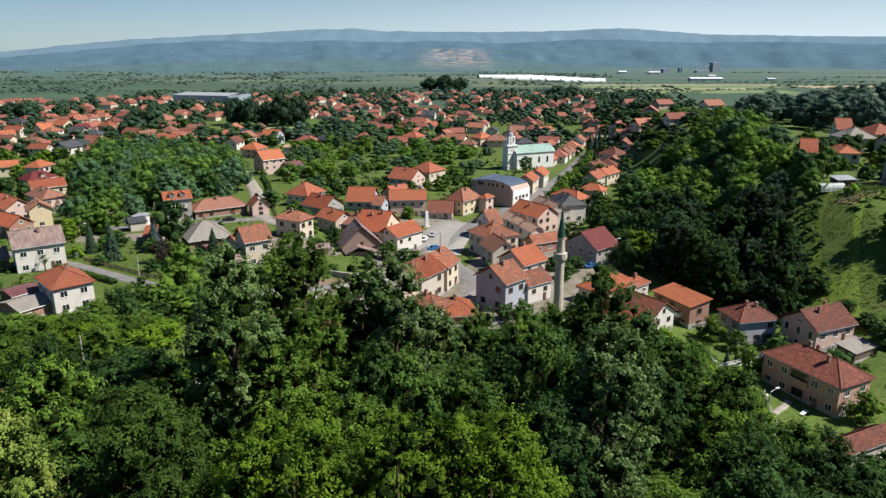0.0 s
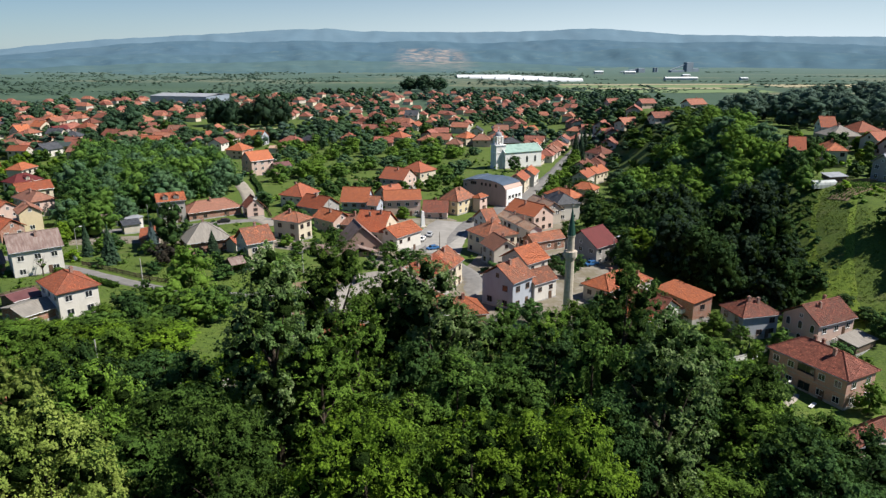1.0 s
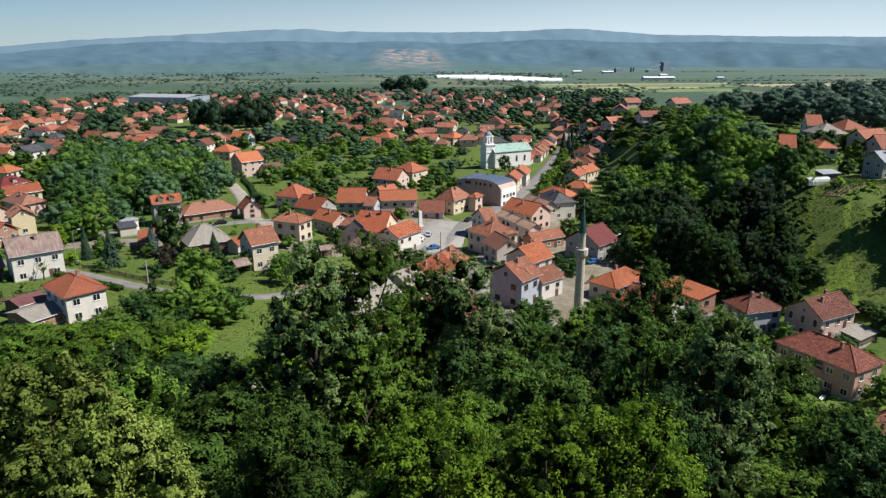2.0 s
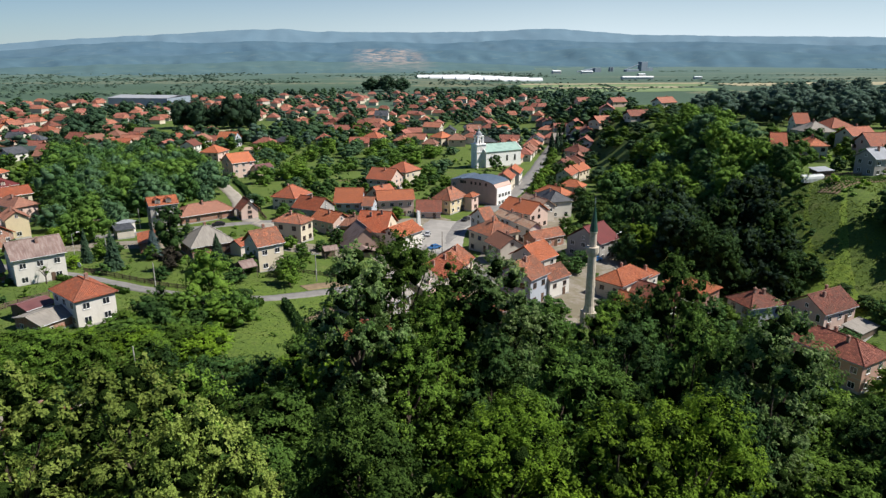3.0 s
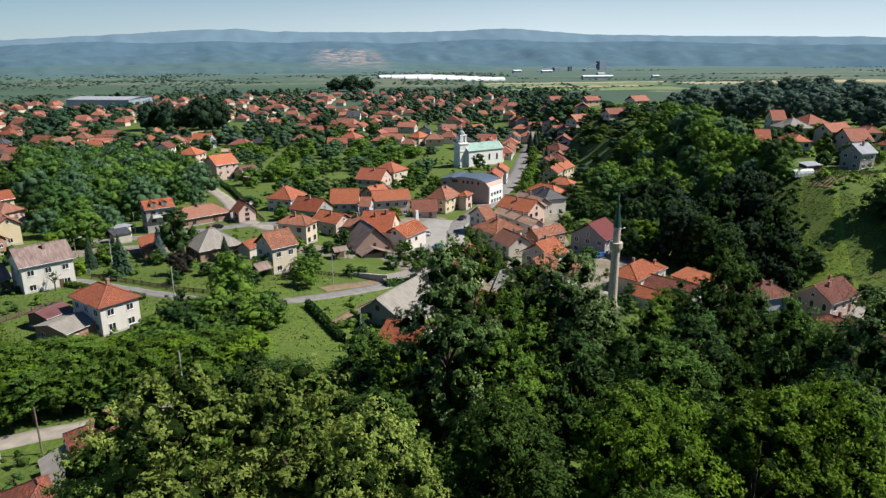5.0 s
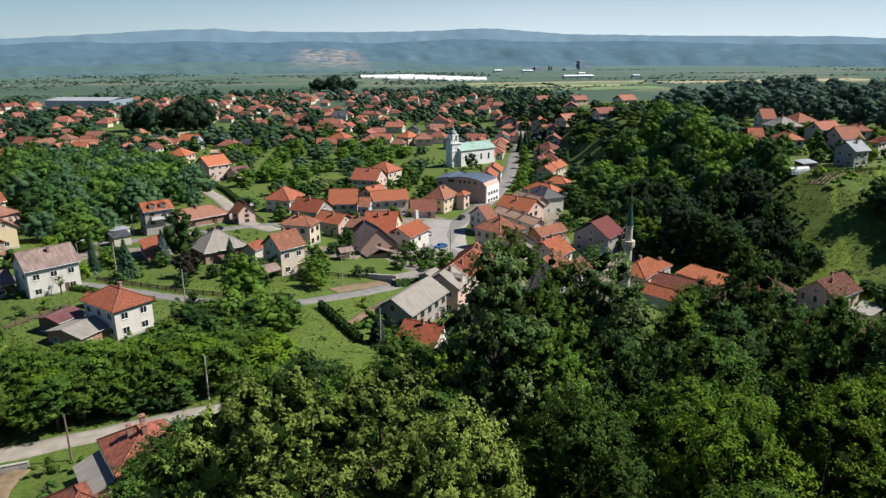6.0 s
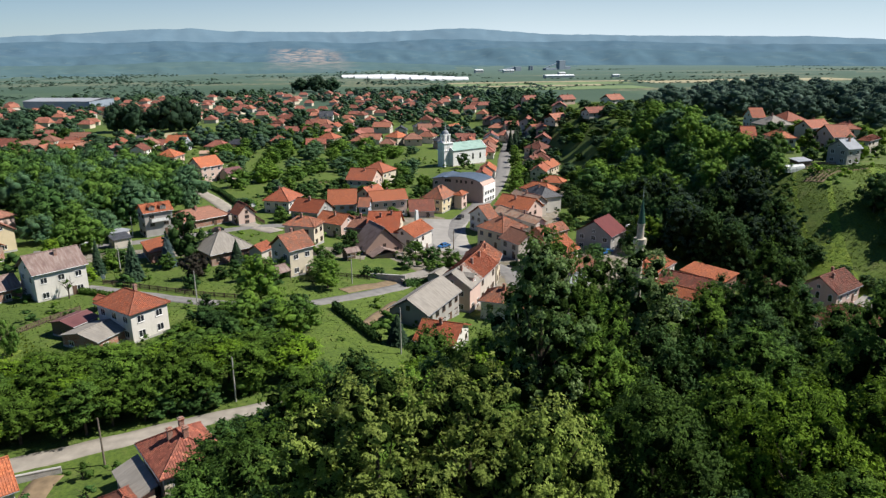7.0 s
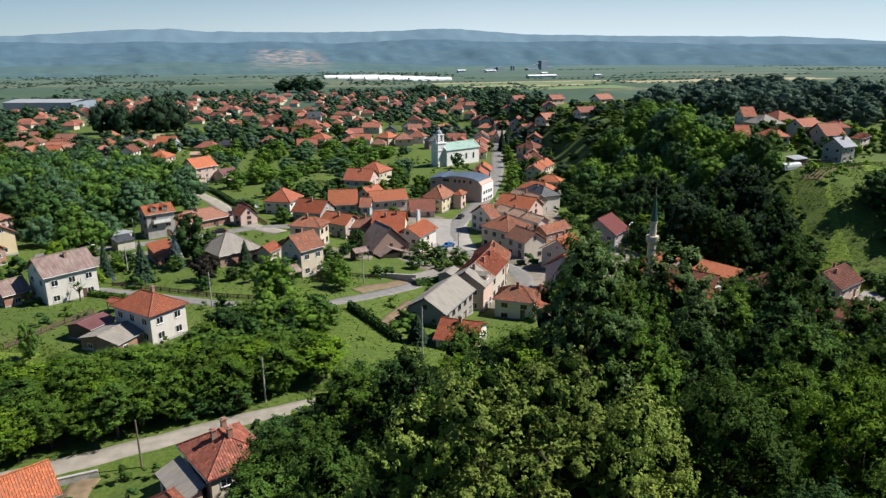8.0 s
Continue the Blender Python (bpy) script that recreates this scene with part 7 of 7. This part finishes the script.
# young trees leaning over the gravel road
for i in range(15):
    x = -116 + i * 3.6 + random.uniform(-1, 1)
    y = float(np.interp(x, [-140, -110, -88, -73, -57, -44], [84, 87, 89.5, 92.5, 95.5, 98.5])) + random.uniform(3.6, 5.4)
    plant("deep_%d" % random.choice((0, 1, 0, 3)), x, y, random.uniform(5.5, 8.5), random.uniform(2.6, 3.6), "young green tree at the edge of the gravel road", "trees above the road")
for x, y in ((59.2, 131.6), (62.0, 133.3), (64.3, 135.0), (66.6, 135.9)):
    plant("cypress", x, y, random.uniform(2.8, 3.8), 0.7, "small clipped conifer before the blue house", "clipped conifers")
for x, y, h, w in ((66.7, 166, 9, 4.2), (73.6, 166.5, 5, 3.2), (78.4, 163, 5, 3.2), (82.5, 162.5, 5.5, 3.4), (87.5, 161.5, 7, 4.0), (90, 157, 5.5, 3.4), (78, 173, 11, 5), (83, 171, 10, 5), (71, 163, 6, 3.4), (94.5, 143, 3.6, 2.6), (93, 149, 3.2, 2.4)):
    garden_tree(1, x, y, h, w, "dark dense tree between the houses and the meadow")
woods("middle_garden_trees", "dark green trees between the middle rows of houses", [p for p in scatter([(-250, 420), (-140, 440), (-60, 440), (20, 470), (40, 560), (-80, 600), (-95, 545), (-200, 540), (-250, 560)], 13.5, 103, 0.5, 1.0, 0.62) if all(abs(p[0] - a) > 6.5 or abs(p[1] - b) > 6.5 for a, b in FAR)], ("wood_0", "wood_1"), 8.5, 5.2, 104, ("green", "far", "far"), 0.35)


# ---- poles, walls, cars and yard things ----
def pole(x, y, tall, lamp=False, arms=0, wood=False, twin=False):
    name = "street_lamp" if lamp else "utility_pole"
    lab = "grey steel street lamp with one arm" if lamp else ("weathered wooden utility pole by the road" if wood else "pale concrete utility pole by the road")
    root = thing(name, x, y, float(height(x, y)) - 0.2, 25, lab, "lamp" if lamp else "pole", "poles")
    bm = bmesh.new()
    add_tube(bm, (0, 0, 0), (0, 0, tall + 0.2), 0.14 if not lamp else 0.09, 0.09 if not lamp else 0.05, 8)
    part("pole", done("pole", bm, WOOD_POLE if wood else CONCRETE), root)
    if lamp:
        bm = bmesh.new()
        add_tube(bm, (0, 0, tall + 0.1), (1.3, 0, tall + 0.5), 0.045, 0.035, 6)
        arm = part("arm", done("arm", bm, STEEL), root)
        bm = bmesh.new()
        add_box(bm, 1.1, -0.16, tall + 0.42, 1.9, 0.16, tall + 0.58)
        part("lamp_head", done("lamp_head", bm, FRAME_WHITE), arm)
        if twin:
            bm = bmesh.new()
            add_tube(bm, (0, 0, tall - 0.5), (-0.7, 0, tall - 0.3), 0.04, 0.035, 6)
            low = part("arm", done("arm", bm, STEEL), root)
            bm = bmesh.new()
            add_box(bm, -1.2, -0.16, tall - 0.38, -0.6, 0.16, tall - 0.2)
            part("lamp_head", done("lamp_head", bm, FRAME_WHITE), low)
    for k in range(arms):
        bm = bmesh.new()
        add_box(bm, -0.9, -0.05, tall - 0.3 - 0.5 * k, 0.9, 0.05, tall - 0.18 - 0.5 * k)
        part("crossarm", done("crossarm", bm, STEEL), root)


pole(-56.9, 99.9, 7.2)
pole(-67.4, 145.4, 7.6)
pole(-34.5, 157.6, 7.2, arms=1)
pole(55.3, 104.9, 6.2, lamp=True, twin=True)
pole(-97.6, 179.3, 7.0, lamp=True)
pole(-88.8, 177.3, 6.8)
pole(-94.5, 220.8, 6.5)
pole(-72.0, 87.0, 6.6, wood=True)
pole(-0.8, 196.6, 6.5, wood=True)
pole(-29.7, 116.0, 8.8)
pole(-36.2, 221.1, 8.0)
pole(-82.0, 318.0, 7.0, lamp=True)
pole(-76.0, 330.0, 7.0, lamp=True)
pole(47.0, 182.0, 7.5, lamp=True)
pole(15.0, 146.0, 7.0, lamp=True)


def wall_run(name, pts, tall, thick, mat, label):
    """A low wall in straight lengths with a coping, stepping with the ground."""
    for i in range(len(pts) - 1):
        (x0, y0), (x1, y1) = pts[i], pts[i + 1]
        length = math.hypot(x1 - x0, y1 - y0)
        z0, z1 = float(height(x0, y0)), float(height(x1, y1))
        root = thing(name, (x0 + x1) / 2, (y0 + y1) / 2, (z0 + z1) / 2, math.degrees(math.atan2(y1 - y0, x1 - x0)), label, "wall", "low walls")
        bm = bmesh.new()
        add_box(bm, -length / 2, -thick / 2, -1.2, length / 2, thick / 2, tall)
        part("wall_body", done("wall_body", bm, mat), root)
        bm = bmesh.new()
        add_box(bm, -length / 2, -thick / 2 - 0.05, tall, length / 2, thick / 2 + 0.05, tall + 0.08)
        part("coping", done("coping", bm, CONCRETE), root)


wall_run("garden_wall", [(-82.6, 86.0), (-77.0, 87.0)], 0.9, 0.3, CONCRETE, "grey concrete block wall beside the gravel road")
wall_run("garden_wall", [(54.5, 136.5), (55.8, 128.6)], 0.8, 0.3, WHITE_PAINT, "low white wall along the lane")
wall_run("garden_wall", [(55.8, 128.6), (63.0, 131.5), (70.0, 138.0)], 0.8, 0.3, WHITE_PAINT, "low white wall along the lane")
wall_run("garden_wall", [(-29.5, 163.5), (-21.5, 160.0)], 1.5, 0.4, CONCRETE, "grey retaining wall below a yard")
wall_run("garden_wall", [(-21.5, 160.0), (-16.0, 165.0)], 1.5, 0.4, CONCRETE, "grey retaining wall below a yard")


def stone_wall(pts, tall, label):
    """A boundary wall of rough field stones in two courses, each stone its own piece."""
    x0, y0 = pts[0]
    z0 = float(height(x0, y0))
    root = thing("stone_wall", x0, y0, z0, 0, label, "wall", "low walls")
    rn = random.Random(12)
    shapes = []
    for k in range(6):
        bm = bmesh.new()
        bmesh.ops.create_icosphere(bm, subdivisions=1, radius=0.5)
        for v in bm.verts:
            v.co *= rn.uniform(0.78, 1.1)
        shapes.append(done("stone", bm, FIELD_STONE))
    for (xa, ya), (xb, yb) in zip(pts, pts[1:]):
        length = math.hypot(xb - xa, yb - ya)
        turn = math.degrees(math.atan2(yb - ya, xb - xa))
        n = int(length / 0.55)
        for i in range(n):
            f = (i + 0.5) / n
            x, y = xa + (xb - xa) * f, ya + (yb - ya) * f
            for course in range(2):
                m = pose(x - x0, y - y0, float(height(x, y)) - z0 + tall * (0.25 + 0.5 * course), rn.uniform(-10, 10), rn.uniform(-10, 10), turn + rn.uniform(-12, 12)) @ Matrix.Diagonal((0.66, 0.6, tall * 0.62, 1))
                part("stone", rn.choice(shapes), root, m)


FIELD_STONE = plain_material("grey_field_stone", (0.20, 0.185, 0.16), 0.95, 0, 0.5, 1.5)
stone_wall([(55.7, 107.7), (56.3, 103.6), (56.8, 98.9), (57.8, 96.2), (59.4, 94.2)], 0.8, "rough dark stone wall between a lawn and the lane")


def bench(x, y, yaw):
    """A garden bench of two white planks on four legs."""
    root = thing("bench", x, y, float(height(x, y)), yaw, "low white plank bench on the lawn", "bench")
    for v in (-0.2, 0.2):
        bm = bmesh.new()
        add_box(bm, -1.2, v - 0.15, 0.4, 1.2, v + 0.15, 0.47)
        part("plank", done("plank", bm, FRAME_WHITE), root)
    for u in (-1.0, 1.0):
        for v in (-0.22, 0.22):
            bm = bmesh.new()
            add_box(bm, u - 0.05, v - 0.05, -0.1, u + 0.05, v + 0.05, 0.4)
            part("leg", done("leg", bm, WOOD_POLE), root)


bench(65.4, 111.6, 40)


def hedge(x0, y0, x1, y1, tall, wide, mat, label):
    """A clipped hedge: leaf sprays over a long rounded body."""
    length = math.hypot(x1 - x0, y1 - y0)
    root = thing("hedge", x0, y0, float(height(x0, y0)), math.degrees(math.atan2(y1 - y0, x1 - x0)), label, "hedge", "hedges")
    rg = np.random.default_rng(int(abs(x0 * 7 + y0)))
    n = int(length * 60)
    u, a = rg.uniform(0, length, n), rg.uniform(0, math.pi, n)
    r = 1 + rg.normal(0, 0.1, n)
    slope = (float(height(x1, y1)) - float(height(x0, y0))) / length
    p = np.stack([u, wide / 2 * np.cos(a) * r, tall * np.sin(a) ** 0.5 * r + u * slope], 1)
    v = np.repeat(p, 4, axis=0) + rg.normal(0, 0.17, (4 * n, 3))
    sec = [(wide * 0.42 * math.cos(q), tall * 0.88 * math.sin(q) ** 0.5) for q in np.linspace(0, math.pi, 7)]
    verts = v.tolist() + [(0, y, z) for y, z in sec] + [(length, y, z + length * slope) for y, z in sec]
    faces = [(4 * i, 4 * i + 1, 4 * i + 2, 4 * i + 3) for i in range(n)] + [(4 * n + i, 4 * n + i + 1, 4 * n + 8 + i, 4 * n + 7 + i) for i in range(6)]
    part("foliage", mesh_of("foliage", verts, faces, LEAF[mat]), root)


hedge(-39.8, 140.0, -33.0, 121.0, 1.5, 1.5, "dark", "dark clipped hedge along a garden path")
hedge(-60.5, 240.0, -74.0, 288.0, 1.6, 1.6, "dark", "dark hedge beside the straight lane")
hedge(-74.0, 288.0, -83.0, 314.0, 1.6, 1.6, "dark", "dark hedge beside the straight lane")
hedge(62.0, 126.0, 70.0, 132.0, 1.6, 1.2, "green", "green hedge before the blue house")
hedge(-60.0, 141.0, -44.0, 139.0, 1.4, 1.6, "green", "green hedge below the lane")
hedge(-22.0, 158.0, -12.0, 163.0, 1.6, 1.8, "dark", "dark shrubs along a retaining wall")
hedge(-95.0, 160.5, -74.0, 147.5, 1.1, 1.2, "green", "low green hedge along the lane")


def car(x, y, yaw, paint, label):
    root = thing("car", x, y, float(height(x, y)) + 0.13, yaw, label, "car", "parked cars")
    bm = bmesh.new()
    prof = [(-2.0, 0.35), (-2.05, 0.75), (-1.2, 0.88), (-0.6, 1.38), (0.9, 1.40), (1.7, 0.92), (2.05, 0.82), (2.05, 0.35)]
    l = [bm.verts.new((p[0], -0.82 if p[1] < 1 else -0.66, p[1])) for p in prof]
    r = [bm.verts.new((p[0], 0.82 if p[1] < 1 else 0.66, p[1])) for p in prof]
    bm.faces.new(l), bm.faces.new(r[::-1])
    for i in range(len(prof)):
        j = (i + 1) % len(prof)
        bm.faces.new((l[j], l[i], r[i], r[j]))
    body = part("body", done("body", bm, paint), root)
    bm = bmesh.new()
    add_slab(bm, [(-1.16, -0.66, 0.93), (-0.64, -0.58, 1.37), (-0.64, 0.58, 1.37), (-1.16, 0.66, 0.93)][::-1], 0.03)
    part("windscreen", done("windscreen", bm, GLASS), body)
    for s in (-1, 1):
        bm = bmesh.new()
        add_box(bm, -0.55, s * 0.76 - 0.02, 0.95, 1.1, s * 0.76 + 0.02, 1.3)
        part("side_window", done("side_window", bm, GLASS), body)
    for u in (-1.3, 1.3):
        for s in (-0.8, 0.8):
            bm = bmesh.new()
            add_tube(bm, (u, s - 0.1, 0.32), (u, s + 0.1, 0.32), 0.32, 0.32, 12)
            part("wheel", done("wheel", bm, plain_material("tyre_rubber", (0.02, 0.02, 0.02), 0.8)), root)


PAINT = {k: plain_material(k + "_car_paint", c, 0.25, 0, 0.05) for k, c in (("white", (0.7, 0.7, 0.7)), ("blue", (0.04, 0.13, 0.30)), ("dark", (0.025, 0.027, 0.03)), ("silver", (0.42, 0.43, 0.45)), ("red", (0.30, 0.03, 0.03)))}
car(-3.4, 219.5, 80, PAINT["silver"], "silver car parked on the town square")
car(-2.7, 201.3, 30, PAINT["blue"], "blue car parked at the square's edge")
car(-6.0, 213.0, 75, PAINT["white"], "white car parked on the town square")
car(27.3, 266.8, 60, PAINT["dark"], "dark car parked on the main street")
car(-70.1, 219.6, 15, PAINT["dark"], "dark car parked on the lane")
car(52.3, 94.6, 118, PAINT["silver"], "silver car standing on the valley lane")
car(40.5, 180.0, 25, PAINT["blue"], "blue car beside the grey house")
car(12.0, 240.0, 55, PAINT["dark"], "dark car before the yellow corner house")


def obelisk(x, y):
    root = thing("memorial_pillar", x, y, float(height(x, y)), 15, "white tapering memorial pillar on the square", "monument")
    bm = bmesh.new()
    add_box(bm, -1.3, -1.0, -0.2, 1.3, 1.0, 0.5)
    part("plinth", done("plinth", bm, STONE), root)
    bm = bmesh.new()
    add_slab(bm, [(-0.5, -0.25, 6.2), (0.35, -0.25, 5.6), (0.35, 0.25, 5.6), (-0.5, 0.25, 6.2)], 0.2)
    add_tube(bm, (0, 0, 0.5), (0, 0, 5.7), 0.95, 0.62, 4)
    part("shaft", done("shaft", bm, WHITE_PAINT), root)


obelisk(-5.6, 231.0)


def open_shed(x, y, yaw, w, d, h, tile, label):
    """A small roof on four posts."""
    root = thing("open_shed", x, y, float(height(x, y)), yaw, label, "shed", "small sheds")
    for sx in (-1, 1):
        for sy in (-1, 1):
            bm = bmesh.new()
            add_tube(bm, (sx * (w / 2 - 0.2), sy * (d / 2 - 0.2), -0.4), (sx * (w / 2 - 0.2), sy * (d / 2 - 0.2), h), 0.08, 0.08, 6)
            part("post", done("post", bm, WOOD_POLE), root)
    part("roof", roof_mesh("gable", w, d, d * 0.25, tile), root, pose(0, 0, h))
    bm = bmesh.new()
    add_box(bm, -w / 2 + 0.2, d / 2 - 0.3, -0.3, w / 2 - 0.2, d / 2 - 0.2, h)
    part("back_wall", done("back_wall", bm, WALL["timber"]), root)
    TAKEN.append((x, y, w * 0.6))


open_shed(-85.5, 147.0, -40, 3.2, 2.6, 2.3, "redtile", "little garden shelter with a red tile roof")
open_shed(-32.6, 179.5, 20, 4.0, 3.4, 2.6, "weathered", "small wooden kiosk with a flat brown roof")
open_shed(-51.0, 160.0, 35, 3.8, 4.6, 2.6, "weathered", "dark wooden barn with a brown roof")


def bare_tree(x, y, tall):
    root = thing("tree", x, y, float(height(x, y)), 0, "small half-bare fruit tree before a white wall", "tree", "garden trees")
    rn = random.Random(4)
    bm = bmesh.new()
    add_tube(bm, (0, 0, -0.3), (0.1, 0, tall * 0.4), 0.18, 0.13, 8)
    for k in range(14):
        a, z = k * 2.4, tall * rn.uniform(0.3, 0.5)
        tip = Vector((math.cos(a) * rn.uniform(0.8, 1.8), math.sin(a) * rn.uniform(0.8, 1.8), tall * rn.uniform(0.65, 1.0)))
        add_tube(bm, (0.08, 0, z), tip, 0.07, 0.02, 5)
    part("trunk", done("trunk", bm, BARK), root)
    part("crown", PROTO["bush_0"][0], root, pose(0, 0, tall * 0.45) @ Matrix.Diagonal((0.6, 0.6, 0.7, 1)))


bare_tree(-94.5, 156.0, 5.0)


def dish(x, y, z, yaw):
    root = thing("satellite_dish", x, y, z, yaw, "round white satellite dish on a bracket", "dish", "satellite dishes")
    bm = bmesh.new()
    c = bm.verts.new((0, 0, 0))
    ring = [bm.verts.new((0.6 * math.cos(k * math.tau / 14), -0.16, 0.6 * math.sin(k * math.tau / 14))) for k in range(14)]
    back = [bm.verts.new((0.6 * math.cos(k * math.tau / 14), -0.13, 0.6 * math.sin(k * math.tau / 14))) for k in range(14)]
    cb = bm.verts.new((0, 0.04, 0))
    for k in range(14):
        j = (k + 1) % 14
        bm.faces.new((c, ring[k], ring[j])), bm.faces.new((cb, back[j], back[k])), bm.faces.new((ring[j], ring[k], back[k], back[j]))
    part("reflector", done("reflector", bm, FRAME_WHITE), root)
    bm = bmesh.new()
    add_tube(bm, (0, 0, 0), (0, 0.5, -0.5), 0.04, 0.04, 6)
    part("bracket", done("bracket", bm, STEEL), root)


dish(-88.0, 159.0, 11.5, -30)
dish(-58.5, 216.0, 13.2, 10)


# vegetable rows beside the hillside greenhouse
def vegetable_bed(x, y, yaw, length, rows):
    root = thing("vegetable_bed", x, y, float(height(x, y)), yaw, "vegetable bed with rows of green plants on brown soil", "garden bed", "vegetable beds")
    cy, sy = math.cos(radians(yaw)), math.sin(radians(yaw))
    z0 = float(height(x, y))

    def lie(u, v):
        return float(height(x + u * cy - v * sy, y + u * sy + v * cy)) - z0

    n = 12
    verts = [(length * (i / n - 0.5), v, lie(length * (i / n - 0.5), v) + 0.12) for i in range(n + 1) for v in (-rows * 0.6, 0, rows * 0.6)]
    faces = [(3 * i + j, 3 * i + 3 + j, 3 * i + 4 + j, 3 * i + 1 + j) for i in range(n) for j in range(2)]
    part("soil", mesh_of("soil", verts, faces, SOIL), root, None, "bare brown soil")
    rg = np.random.default_rng(int(abs(x)))
    for k in range(rows):
        v = (k - (rows - 1) / 2) * 1.15
        m = 90
        c = np.array([(u, v + rg.normal(0, 0.12), lie(u, v) + rg.uniform(0.2, 0.6)) for u in rg.uniform(-length / 2, length / 2, m)])
        q = np.repeat(c, 4, axis=0) + rg.normal(0, 0.2, (4 * m, 3))
        part("foliage", mesh_of("foliage", q.tolist(), [(4 * i, 4 * i + 1, 4 * i + 2, 4 * i + 3) for i in range(m)], LEAF["green"]), root)


vegetable_bed(119.0, 191.0, 20, 10.0, 6)
vegetable_bed(113.0, 184.0, 25, 12.0, 5)
vegetable_bed(126.0, 187.0, 15, 9.0, 5)
vegetable_bed(-52.0, 178.0, 20, 6.0, 3)
vegetable_bed(-30.0, 320.0, 10, 14.0, 6)
vegetable_bed(-62.0, 345.0, 30, 12.0, 6)


# wooden fences along the lanes and gardens
def wooden_fence(pts, label, tall=1.1, mat=None):
    """Posts with two rails and upright pales between them."""
    x0, y0 = pts[0]
    root = thing("fence", x0, y0, float(height(x0, y0)), 0, label, "fence", "garden fences")
    z0 = float(height(x0, y0))
    mat = mat or WALL["timber"]
    bm = bmesh.new()
    add_box(bm, -0.07, -0.02, 0.08, 0.07, 0.02, tall)
    pale = done("pale", bm, mat)
    for (xa, ya), (xb, yb) in zip(pts, pts[1:]):
        n = max(1, round(math.hypot(xb - xa, yb - ya) / 2.4))
        spots = [(xa + (xb - xa) * i / n, ya + (yb - ya) * i / n) for i in range(n + 1)]
        for a, b in spots:
            bm = bmesh.new()
            g = float(height(a, b)) - z0
            add_box(bm, a - x0 - 0.06, b - y0 - 0.06, g - 0.4, a - x0 + 0.06, b - y0 + 0.06, g + tall + 0.1)
            part("post", done("post", bm, mat), root)
        for (a, b), (c, d) in zip(spots, spots[1:]):
            ga, gb = float(height(a, b)) - z0, float(height(c, d)) - z0
            for k in (0.35, 0.85):
                bm = bmesh.new()
                add_tube(bm, (a - x0, b - y0, ga + tall * k), (c - x0, d - y0, gb + tall * k), 0.05, 0.05, 4)
                part("rail", done("rail", bm, mat), root)
            turn = math.degrees(math.atan2(d - b, c - a))
            for i in range(8):
                f = (i + 0.5) / 8
                part("pale", pale, root, pose(a + (c - a) * f - x0, b + (d - b) * f - y0, ga + (gb - ga) * f, 0, 0, turn))


wooden_fence([(-90, 165.5), (-79, 159), (-69, 153), (-58, 148)], "dark weathered wooden fence along the lane")
wooden_fence([(-101, 131), (-94, 142), (-90, 147)], "weathered wooden fence beside the white house's garden")
wooden_fence([(-46, 168), (-38, 163), (-30, 161)], "weathered wooden fence before the brown chalet")
wooden_fence([(61, 118), (57.8, 108), (55.5, 97)], "white painted fence along the valley lane", 1.0, FRAME_WHITE)
wooden_fence([(-56, 226), (-64, 250), (-75, 289)], "dark wooden fence beside the straight lane")
wooden_fence([(104, 196), (118, 199), (128, 196)], "weathered fence above the hillside vegetable beds")


# tufts of rank grass and weeds on lawns and meadows
def rank_grass(name, label, poly, gap, seed, tall, mat):
    """Tufts of three leaning blades, many in one mesh, kept off roofs and roads."""
    pts = np.array(scatter(poly, gap, seed, 0.5, 0.0, 0.85))
    rg = np.random.default_rng(seed)
    keep = np.array([noise.noise(Vector((x * 0.11, y * 0.11, seed))) > -0.28 for x, y in pts])
    pts = pts[keep]
    n = len(pts)
    z = height(pts[:, 0], pts[:, 1])
    base = np.column_stack([pts, z - 0.03])[:, None, :] + np.concatenate([rg.normal(0, 0.18, (n, 3, 2)), np.zeros((n, 3, 1))], 2)
    size = tall * rg.uniform(0.4, 1.3, (n, 1, 1))
    lean = np.concatenate([rg.normal(0, 0.5, (n, 3, 2)), np.ones((n, 3, 1))], 2) * size
    side = np.concatenate([rg.normal(0, 1, (n, 3, 2)), np.zeros((n, 3, 1))], 2)
    side /= np.linalg.norm(side, axis=2)[..., None]
    v = np.stack([base - side * size * 0.6, base + side * size * 0.6, base + lean], 2).reshape(-1, 3)
    me = mesh_of(name, v.tolist(), np.arange(len(v)).reshape(-1, 3).tolist(), mat)
    tagged(new(name, me), label, "grass", kind="stuff")


HAY = leaf_material("tall_meadow_grass", (0.150, 0.215, 0.022), (0.205, 0.265, 0.036), (0.095, 0.150, 0.016))
MEADOW = leaf_material("rank_grass_blades", (0.088, 0.148, 0.016), (0.130, 0.195, 0.026), (0.056, 0.104, 0.012))
rank_grass("garden_grass", "rank green grass and weeds in the gardens", [(-125, 98), (-60, 92), (-16, 108), (-8, 128), (-30, 160), (-60, 200), (-125, 200)], 1.0, 301, 0.20, MEADOW)
rank_grass("slope_grass", "bright rank grass on the slope below the white house", [(-128, 108), (-94, 108), (-90, 126), (-99, 138), (-128, 146)], 0.62, 304, 0.26, HAY)
rank_grass("meadow_grass", "long bright grass on the hillside meadow", [(84, 140), (112, 142), (150, 165), (150, 190), (118, 196), (104, 192), (90, 168)], 0.62, 302, 0.26, HAY)
rank_grass("valley_grass", "green lawn grass beside the brick houses", [(52, 92), (92, 88), (98, 140), (60, 140)], 1.0, 303, 0.14, MEADOW)
